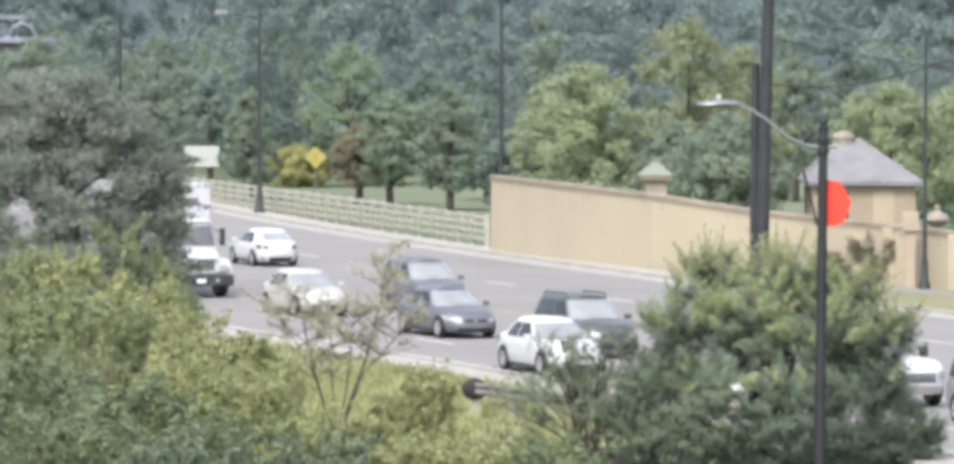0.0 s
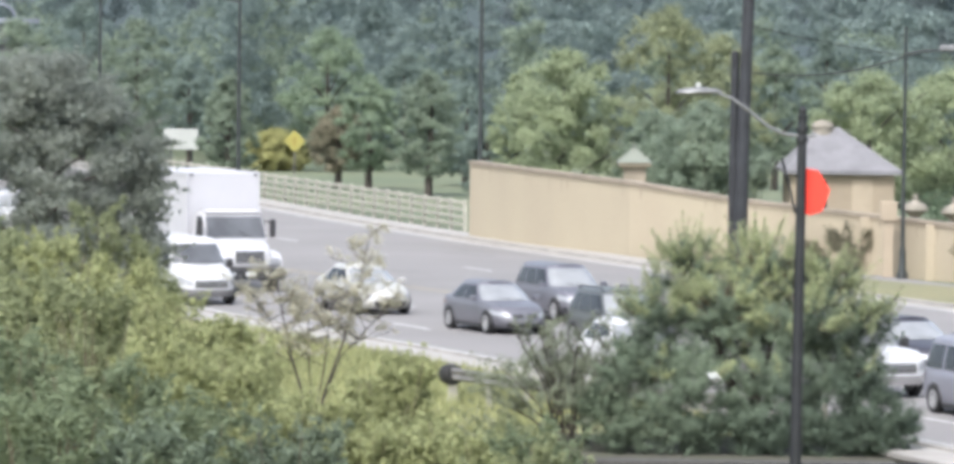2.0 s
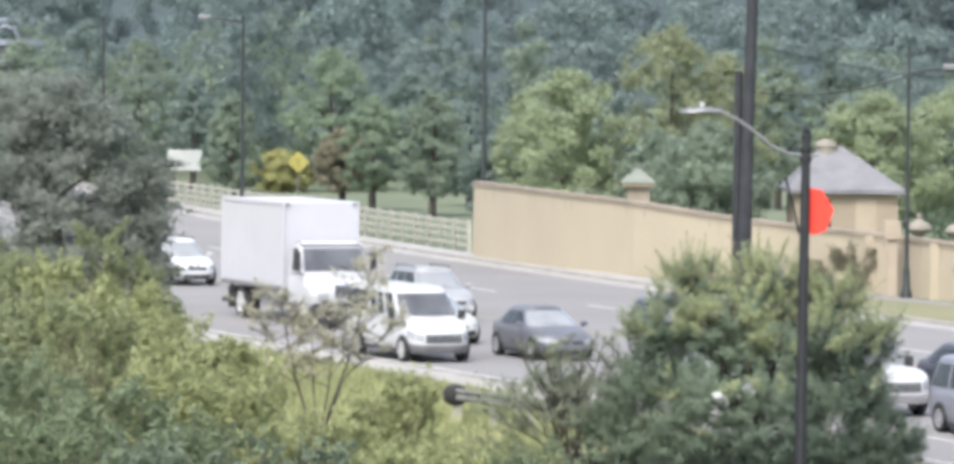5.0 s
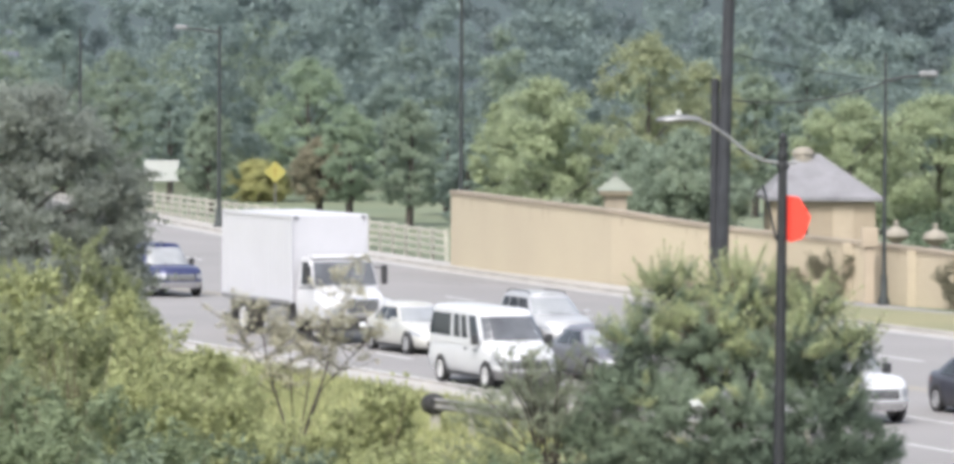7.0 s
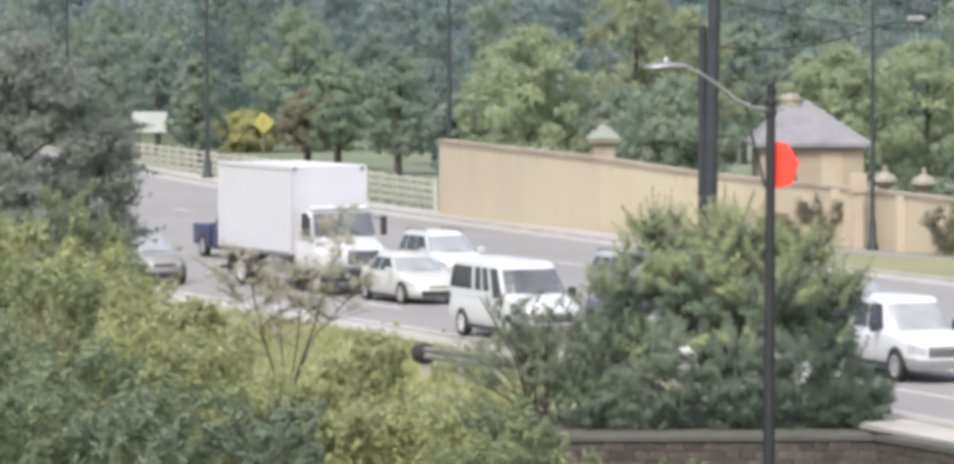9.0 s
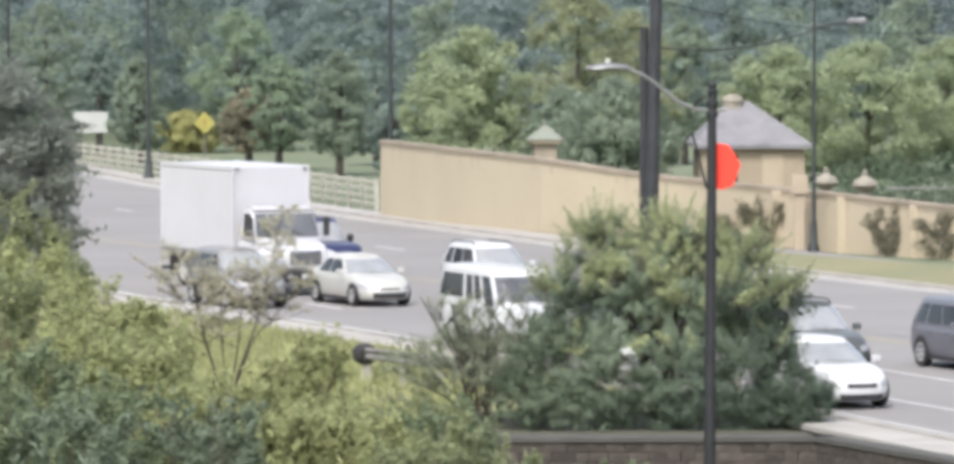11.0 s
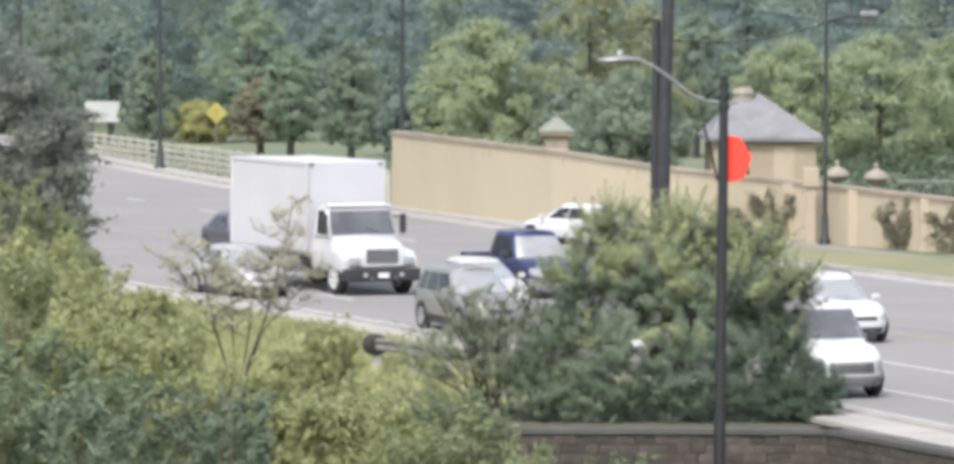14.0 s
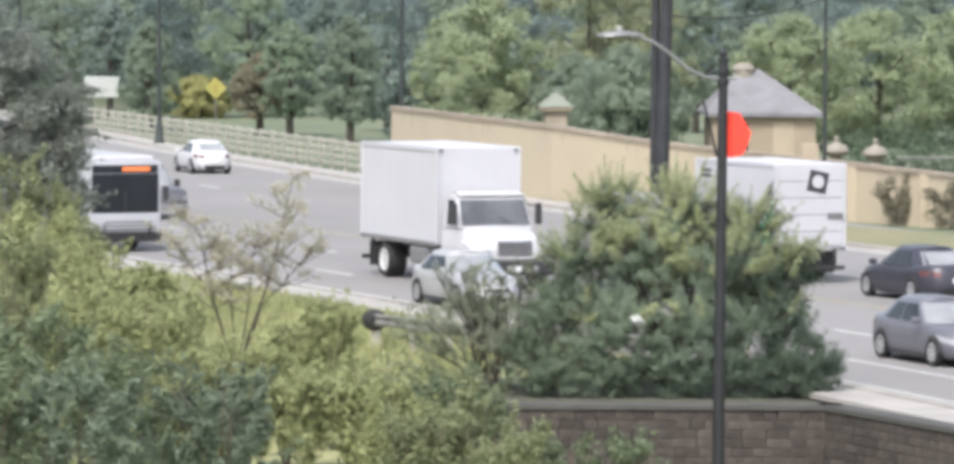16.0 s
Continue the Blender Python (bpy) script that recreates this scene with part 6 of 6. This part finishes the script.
        part("emblem_disc", lathe([(0.2, 0), (0.2, 0.01)], 16), M["box_white"], cargo, "pale disc", pose(bx1 - 0.05, -0.25, 3.1, 0, -90, 0))
        for s in (1, -1):
            part("door_hinge_bar", box((bx1 - 0.05, s * 0.85 - 0.26, 1.95), (bx1 - 0.03, s * 0.85 + 0.26, 2.15), 0.01), M["grey_plastic"], cargo)
    return ob


def city_bus(name, label):
    ob = tagged(new(name, None), label, "bus")
    L, w = 10.6, 1.27
    part("body", box((-L, -w, 0.34), (0, w, 2.98), 0.12), M["paint_bus"], ob, smooth=True)
    part("roof_unit", box((-L + 1, -1.1, 2.94), (-0.3, 1.1, 3.14), 0.09), M["truck_white"], ob, "white roof unit")
    part("windshield", box((-0.06, -w + 0.12, 1.28), (0.02, w - 0.12, 2.56), 0.03), M["glass"], ob, "large dark windscreen")
    part("wiper", box((0.02, -0.02, 1.3), (0.04, 0.02, 2.0), 0), M["black_plastic"], ob)
    part("destination_panel", box((-0.06, -w + 0.14, 2.58), (0.025, w - 0.14, 2.84), 0.02), M["glass"], ob, "dark destination box")
    part("destination_text", box((0.02, -0.1, 2.64), (0.032, 0.85, 2.78), 0), M["amber"], ob, "dim orange bar of lettering")
    part("front_bumper", box((-0.2, -w + 0.02, 0.34), (0.1, w - 0.02, 0.66), 0.05), M["black_plastic"], ob)
    part("front_panel", box((-0.05, -w + 0.1, 0.72), (0.03, w - 0.1, 1.22), 0.03), M["paint_bus"], ob, "pale grey front panel")
    for i in range(3):
        part("bicycle_rack", tube([(0.05, -0.8, 0.6), (0.3, -0.8, 0.75 + 0.12 * i), (0.3, 0.8, 0.75 + 0.12 * i), (0.05, 0.8, 0.6)], [0.025] * 4, 6), M["black_plastic"], ob)
    for s in (1, -1):
        part("headlight", box((-0.04, s * 0.9 - 0.16, 0.78), (0.05, s * 0.9 + 0.16, 0.96), 0.03), M["lens"], ob)
        for i in range(6):
            x = -1.7 - i * 1.45
            part("side_window", box((x - 1.3, s * w - 0.012, 1.35), (x, s * w + 0.012, 2.45), 0.01), M["glass"], ob)
        part("mirror", box((0.02, s * (w + 0.1) - 0.09, 1.7), (0.16, s * (w + 0.1) + 0.09, 2.15), 0.03), M["black_plastic"], ob)
    spots = [(-2.6, w - 0.125), (-2.6, -w + 0.125), (-7.9, w - 0.125), (-7.9, -w + 0.125)]
    wheel_arches(ob, spots, 0.48, w)
    add_wheels(ob, spots, 0.48, 0.3, "rim_white")
    return ob


paint("truck_white", (0.45, 0.45, 0.47), 0.0, 0.45)
paint("paint_white", (0.47, 0.475, 0.49), 0.0, 0.45)
paint("paint_bus", (0.38, 0.39, 0.42), 0.1, 0.4)
paint("paint_silver", (0.42, 0.42, 0.425), 0.45)
paint("paint_cream", (0.46, 0.455, 0.43), 0.25)
paint("paint_grey", (0.15, 0.15, 0.175), 0.4)
paint("paint_lilac_grey", (0.24, 0.24, 0.28), 0.4)
paint("paint_steel", (0.155, 0.155, 0.178), 0.4)
paint("paint_slate", (0.105, 0.105, 0.12), 0.4)
paint("paint_dark", (0.045, 0.045, 0.06), 0.3)
paint("paint_green_black", (0.085, 0.092, 0.092), 0.3)
paint("paint_blue", (0.03, 0.036, 0.10), 0.3)
paint("paint_taupe", (0.24, 0.235, 0.23), 0.4)

RIDES = {  # the vehicles by role
    "minivan": car("minivan", "minivan", "paint_lilac_grey", "lilac-grey minivan waiting in the queue", "car"),
    "pickup_white": car("pickup_truck", "pickup", "paint_white", "white crew-cab pickup truck in the queue", "pickup truck"),
    "suv_dark": car("suv", "suv", "paint_green_black", "dark green-black SUV with roof rails", "car", roof_rack=True),
    "sedan_grey": car("sedan", "sedan", "paint_steel", "steel grey sedan with a split black grille", "car", split_grille=True),
    "sedan_silver": car("sedan", "sedan", "paint_cream", "pale silver sedan with a black lower grille", "car", wide_mouth=True),
    "truck": box_truck("box_truck", "white bonneted box truck with a plain cargo box"),
    "sedan_white": car("sedan", "sedan", "paint_white", "white sedan with silver wheels in the queue", "car"),
    "van": car("passenger_van", "van", "paint_white", "white passenger van with dark side windows", "van", rim="rim_white"),
    "suv_silver": car("suv", "suv", "paint_taupe", "grey-brown SUV with dark lower cladding", "car", lower="black_plastic"),
    "sedan_beige": car("sedan", "sedan", "paint_silver", "silver sedan behind thin branches", "car"),
    "bus": city_bus("city_bus", "grey city bus with a dark front and white roof"),
    "sedan_dark": car("sedan", "sedan", "paint_dark", "dark blue-black sedan in the inner lane", "car"),
    "suv_grey": car("suv", "suv", "paint_grey", "mid-grey SUV in the inner lane", "car"),
    "crossover": car("suv", "suv", "paint_silver", "silver SUV with roof rails in the inner lane", "car", roof_rack=True),
    "suv_white": car("suv", "suv", "paint_white", "white SUV in the inner lane", "car", roof_rack=True),
    "pickup_blue": car("pickup_truck", "pickup", "paint_blue", "dark blue pickup truck with a chrome bumper", "pickup truck"),
    "sedan_charcoal": car("sedan", "sedan", "paint_slate", "charcoal sedan following in the inner lane", "car"),
    "pickup_grey": car("pickup_truck", "pickup", "paint_slate", "dark grey pickup truck far back in the queue", "pickup truck"),
    "away_white": car("sedan", "sedan", "paint_white", "white sedan driving away along the far lanes", "car"),
    "away_sedan": car("sedan", "sedan", "paint_white", "white sedan leaving along the wall", "car"),
    "away_coupe": car("sedan", "sedan", "paint_silver", "pale silver sedan driving away", "car"),
    "away_truck": box_truck("box_truck", "white box truck with green and black curved stripes", livery=True),
    "away_dark": car("sedan", "sedan", "paint_dark", "dark sedan driving away behind the striped truck", "car"),
}
LENGTH = {"truck": 8.3, "away_truck": 8.05, "bus": 10.6, "minivan": 5.05, "van": 5.55, "pickup_white": 5.8, "pickup_blue": 5.8, "pickup_grey": 5.8}

DRIVES = {  # lane, way (1 towards the camera, -1 away), rows of seconds and y of the nose (of the tail when driving away)
    "minivan": ("B", 1, [(0.0, 112.34), (5.0, 112.25), (5.5, 112.04), (6.0, 111.29), (6.5, 109.54), (7.0, 105.92), (8.0, 99.03), (9.0, 89.2), (16.0, 87.26)]),
    "pickup_white": ("B", 1, [(0.0, 120.32), (1.5, 120.08), (5.5, 120.08), (7.0, 120.08), (7.5, 119.44), (8.0, 118.94), (8.5, 117.7), (9.0, 115.7), (9.5, 112.7), (10.0, 109.2), (11.0, 102.5), (12.0, 97.03), (16.0, 93.21)]),
    "suv_dark": ("B", 1, [(0.0, 139.33), (0.5, 138.68), (1.0, 137.6), (1.5, 136.5), (2.0, 135.1), (2.5, 133.46), (3.0, 131.86), (5.5, 128.0), (10.0, 121.86), (11.0, 118.15), (12.0, 115.26), (12.5, 112.0), (13.0, 108.7), (13.5, 105.7), (14.5, 103.27), (16.0, 101.23)]),
    "sedan_grey": ("B", 1, [(0.0, 149), (0.5, 147.27), (1.0, 145.94), (1.5, 145.01), (2.0, 144.06), (2.5, 143.19), (3.0, 142.16), (5.5, 140.73), (6.0, 139.33), (6.5, 137.19), (7.0, 135.3), (8.0, 133.06), (10.0, 130.68), (12.0, 128.0), (14.0, 123.61), (15.0, 120.3), (15.5, 116.4), (16.0, 111.44)]),
    "sedan_silver": ("B", 1, [(0.0, 160.8), (0.5, 158.7), (1.0, 156.7), (1.5, 154.88), (2.0, 153.51), (2.5, 151.83), (3.0, 150.5), (5.5, 148.6), (6.5, 148.4), (7.0, 148.35), (7.5, 148.2), (8.0, 148.1), (8.5, 148.05), (9.0, 148.0), (9.5, 147.9), (10.0, 147.85), (12.5, 145.49), (13.0, 144.17), (13.5, 142.34), (14.0, 139.77), (14.5, 136.76), (15.0, 133.46), (16.0, 126.51)]),
    "truck": ("B", 1, [(0.0, 173.1), (0.5, 171.5), (1.0, 169.8), (1.5, 168.18), (2.0, 166.04), (2.5, 164.06), (3.0, 162.57), (5.5, 156.05), (6.0, 155.09), (6.5, 154.4), (7.0, 154.3), (7.5, 153.93), (8.0, 153.77), (8.5, 153.61), (9.0, 153.46), (9.5, 153.46), (10.0, 153.46), (12.0, 153.09), (12.5, 152.23), (13.0, 150.94), (13.5, 149.9), (14.0, 148.65), (14.5, 146.89), (15.0, 144.94), (15.5, 142.88), (16.0, 139.33)]),
    "sedan_white": ("A", 1, [(0.0, 131.51), (0.5, 129.0), (1.0, 126.9), (1.5, 125.85), (2.0, 124.61), (3.0, 122.33), (5.5, 117.96), (8.0, 114.5), (9.0, 113.33), (9.5, 112.17), (10.0, 110.24), (11.0, 108.36), (12.0, 107.13), (12.5, 106.08), (13.0, 103.82), (13.5, 99.42), (14.0, 94.77), (15.0, 89.8), (16.0, 83.04)]),
    "van": ("A", 1, [(0.0, 169.81), (1.0, 165.2), (1.5, 161.4), (2.0, 157.6), (2.5, 154.3), (3.0, 150.9), (5.5, 137.38), (6.0, 134.83), (6.5, 133.33), (7.0, 132.35), (7.5, 131.64), (8.0, 131.09), (8.5, 130.43), (9.0, 130.06), (9.5, 129.77), (10.0, 129.16), (11.0, 126.56), (12.0, 123.08), (13.0, 117.25), (13.5, 113.49), (14.0, 109.45), (14.5, 105.4), (15.0, 100.37), (15.5, 90.26), (16.0, 81.49)]),
    "suv_silver": ("A", 1, [(0.0, 210.87), (8.0, 170.24), (8.5, 163.8), (9.0, 159.2), (9.5, 154.6), (10.0, 151.1), (12.5, 139.68), (13.0, 136.93), (13.5, 133.62), (14.0, 130.27), (14.5, 126.36), (15.0, 123.27), (16.0, 118.31)]),
    "sedan_beige": ("A", 1, [(0.0, 224.99), (11.0, 172.87), (12.0, 164.41), (12.5, 158.4), (13.0, 154.2), (13.5, 150.2), (14.0, 146.9), (14.5, 142.4), (15.0, 138.6), (15.5, 134.4), (16.0, 130.51)]),
    "bus": ("A", 1, [(0.0, 250.11), (13.0, 190.53), (14.0, 178.39), (15.0, 166.9), (15.5, 162.6), (16.0, 158.4)]),
    "sedan_dark": ("C", 1, [(0.0, 132.46), (1.0, 129.59), (1.5, 128.02), (2.0, 127.44), (2.5, 126.99), (3.0, 126.66), (5.5, 123.02), (7.0, 121.75), (7.5, 120.8), (8.0, 118.81), (9.0, 113.28), (10.0, 104.23), (16.0, 98.52)]),
    "suv_grey": ("C", 1, [(0.0, 163.51), (0.5, 159.76), (1.0, 155.95), (1.5, 152.88), (2.0, 150.36), (2.5, 148.57), (3.0, 146.82), (5.5, 140.94), (8.0, 132.83), (9.0, 129.24), (9.5, 126.99), (10.0, 123.9), (11.0, 118.81), (12.0, 110.56), (16.0, 103.75)]),
    "crossover": ("C", 1, [(0.0, 194.38), (2.0, 182.55), (3.0, 174.84), (5.0, 161.36), (5.5, 158.86), (6.0, 156.14), (6.5, 152.65), (7.0, 150.32), (7.5, 148.48), (8.0, 146.47), (8.5, 144.76), (10.0, 138.15), (11.5, 129.24), (12.5, 123.5), (13.0, 120.1), (14.0, 112.18), (16.0, 108.98)]),
    "suv_white": ("C", 1, [(0.0, 235.79), (4.0, 192.45), (5.0, 185.33), (5.5, 181.03), (6.0, 177.86), (7.0, 169.79), (8.0, 162.07), (8.5, 159.36), (9.0, 157.6), (9.5, 155.1), (10.0, 153.67), (12.5, 140.53), (13.0, 136.59), (13.5, 132.1), (14.0, 127.64), (14.5, 124.6), (15.0, 120.9), (15.5, 115.7), (16.0, 111.09)]),
    "pickup_blue": ("C", 1, [(0.0, 259.47), (5.0, 201.46), (6.0, 192.45), (6.5, 187.32), (7.0, 184.65), (7.5, 183.47), (8.0, 181.03), (8.5, 177.16), (9.0, 174.55), (10.0, 168.7), (12.5, 155.4), (13.0, 152.6), (13.5, 150.2), (14.0, 146.9), (14.5, 143.4), (15.0, 140.8), (16.0, 135.5)]),
    "sedan_charcoal": ("C", 1, [(0.0, 292.79), (10.0, 204.65), (12.0, 185.02), (12.5, 180.7), (13.0, 179.4), (13.5, 175.5), (14.0, 170.89), (14.5, 166.02), (15.0, 162.13), (15.5, 158.37), (16.0, 154.99)]),
    "pickup_grey": ("C", 1, [(0.0, 344.87), (13.0, 204.65), (14.0, 194.87), (15.0, 186.28), (15.5, 183.16), (16.0, 180.12)]),
    "away_white": ("D", -1, [(0.0, 198.69), (0.5, 208.57), (1.0, 217.51), (2.0, 232.45), (4.0, 254.61), (16.0, 261.16)]),
    "away_sedan": ("E", -1, [(0.0, 114.77), (11.0, 119.19), (12.0, 133.57), (12.5, 141.85), (13.0, 150.88), (13.5, 161.78), (14.0, 174.04), (14.5, 184.35), (15.0, 195.89), (15.5, 208.55), (16.0, 223.22)]),
    "away_coupe": ("E", -1, [(0.0, 108.78), (13.0, 114.77), (14.0, 138.85), (14.5, 145.6), (15.0, 154.04), (15.5, 161.32), (16.0, 169.18)]),
    "away_truck": ("D", -1, [(0.0, 95.38), (13.5, 102.49), (14.5, 116.7), (15.0, 125.2), (15.5, 134.9), (16.0, 143.04)]),
    "away_dark": ("D", -1, [(0.0, 87.78), (14.0, 93.75), (15.0, 119.25), (15.5, 127.36), (16.0, 134.31)]),
}
# the white sedan that comes off the slip road: seconds, x and y of its tail
SLIP = [(0.0, 37.0, 140.0), (11.0, 37.0, 140.0), (12.0, 30.6, 150.5), (12.5, 24.4, 157.0), (13.0, 18.1, 168.0), (13.5, 13.5, 175.5), (14.0, 9.1, 180.0), (14.5, 4.5, 184.35), (15.0, 0.8, 195.89), (15.5, -3.1, 208.55), (16.0, -7.4, 223.22)]


def smooth_rows(rows):
    """The y at any time, by a gentle curve through the rows (monotone)."""
    ts, ys = [r[0] for r in rows], [r[1] for r in rows]
    d = [(b - a) / (q - p) for a, b, p, q in zip(ys, ys[1:], ts, ts[1:])]
    m = [d[0]] + [0.0 if a * b <= 0 else 2 * a * b / (a + b) for a, b in zip(d, d[1:])] + [d[-1]]
    def at(t):
        i = max(k for k in range(len(ts) - 1) if ts[k] <= t or k == 0)
        h = ts[i + 1] - ts[i]
        u = (t - ts[i]) / h
        return ((1 + 2 * u) * (1 - u) ** 2 * ys[i] + u * (1 - u) ** 2 * h * m[i] + u * u * (3 - 2 * u) * ys[i + 1] + u * u * (u - 1) * h * m[i + 1])
    return at


def drive(key):
    """Poses every 0.25 s and the way gone."""
    lane, way, rows = DRIVES[key]
    length = LENGTH.get(key, 4.75)
    if key == "away_sedan":
        fx, fy = smooth_rows([(t, x) for t, x, y in SLIP]), smooth_rows([(t, y) for t, x, y in SLIP])
        spot = lambda t: Vector((fx(t), fy(t)))
    else:
        f = smooth_rows(rows)
        spot = lambda t: Vector((line_x(lane, f(t)), f(t)))
    out, gone, last = [], 0.0, None
    for i in range(65):
        t = i * 0.25
        p = spot(t)
        if key == "away_sedan":
            a, b = spot(max(0, t - 0.5)), spot(min(16, t + 0.5))
            d = (b - a).normalized() if (b - a).length > 0.05 else Vector((-0.6, 0.8))
        else:
            d = (Vector((line_x(lane, p.y - 1.5 * way), p.y - 1.5 * way)) - Vector((line_x(lane, p.y + 1.5 * way), p.y + 1.5 * way))).normalized()
            # the body follows its rear axle
        nose = p if way > 0 else p + d * length
        if last is not None:
            gone += (p - last).length
        last = p
        out.append((t, pose(nose.x, nose.y, 0, 0, 0, math.degrees(math.atan2(d.y, d.x))), gone))
    return out


def motions():
    for key, ob in RIDES.items():
        path = drive(key)
        keep = [path[0]]
        for p, q in zip(path[1:], path[2:] + [None]):
            if q is None or abs(p[2] - keep[-1][2]) > 0.02 or abs(q[2] - p[2]) > 0.02:
                keep.append(p)
        walk(ob, [(t, m) for t, m, g in keep])
        for w, x, y, z, radius in SPIN[ob]:
            rows, turned, since, last = [(0.0, pose(x, y, z, 90, 0, 0))], 0.0, 0.0, 0.0
            for i in range(1, 481):
                t = i / 30
                k = min(int(t / 0.25), len(path) - 2)
                u = t / 0.25 - k
                a = (path[k][2] * (1 - u) + path[k + 1][2] * u) / radius
                turn, last = min(a - last, 1.3), a
                turned, since = turned + turn, since + turn
                if since > 0.2 or i == 480:
                    since = 0.0
                    rows.append((t, pose(x, y, z, 0, math.degrees(turned), 0) @ pose(0, 0, 0, 90, 0, 0)))
            walk(w, rows)


motions()
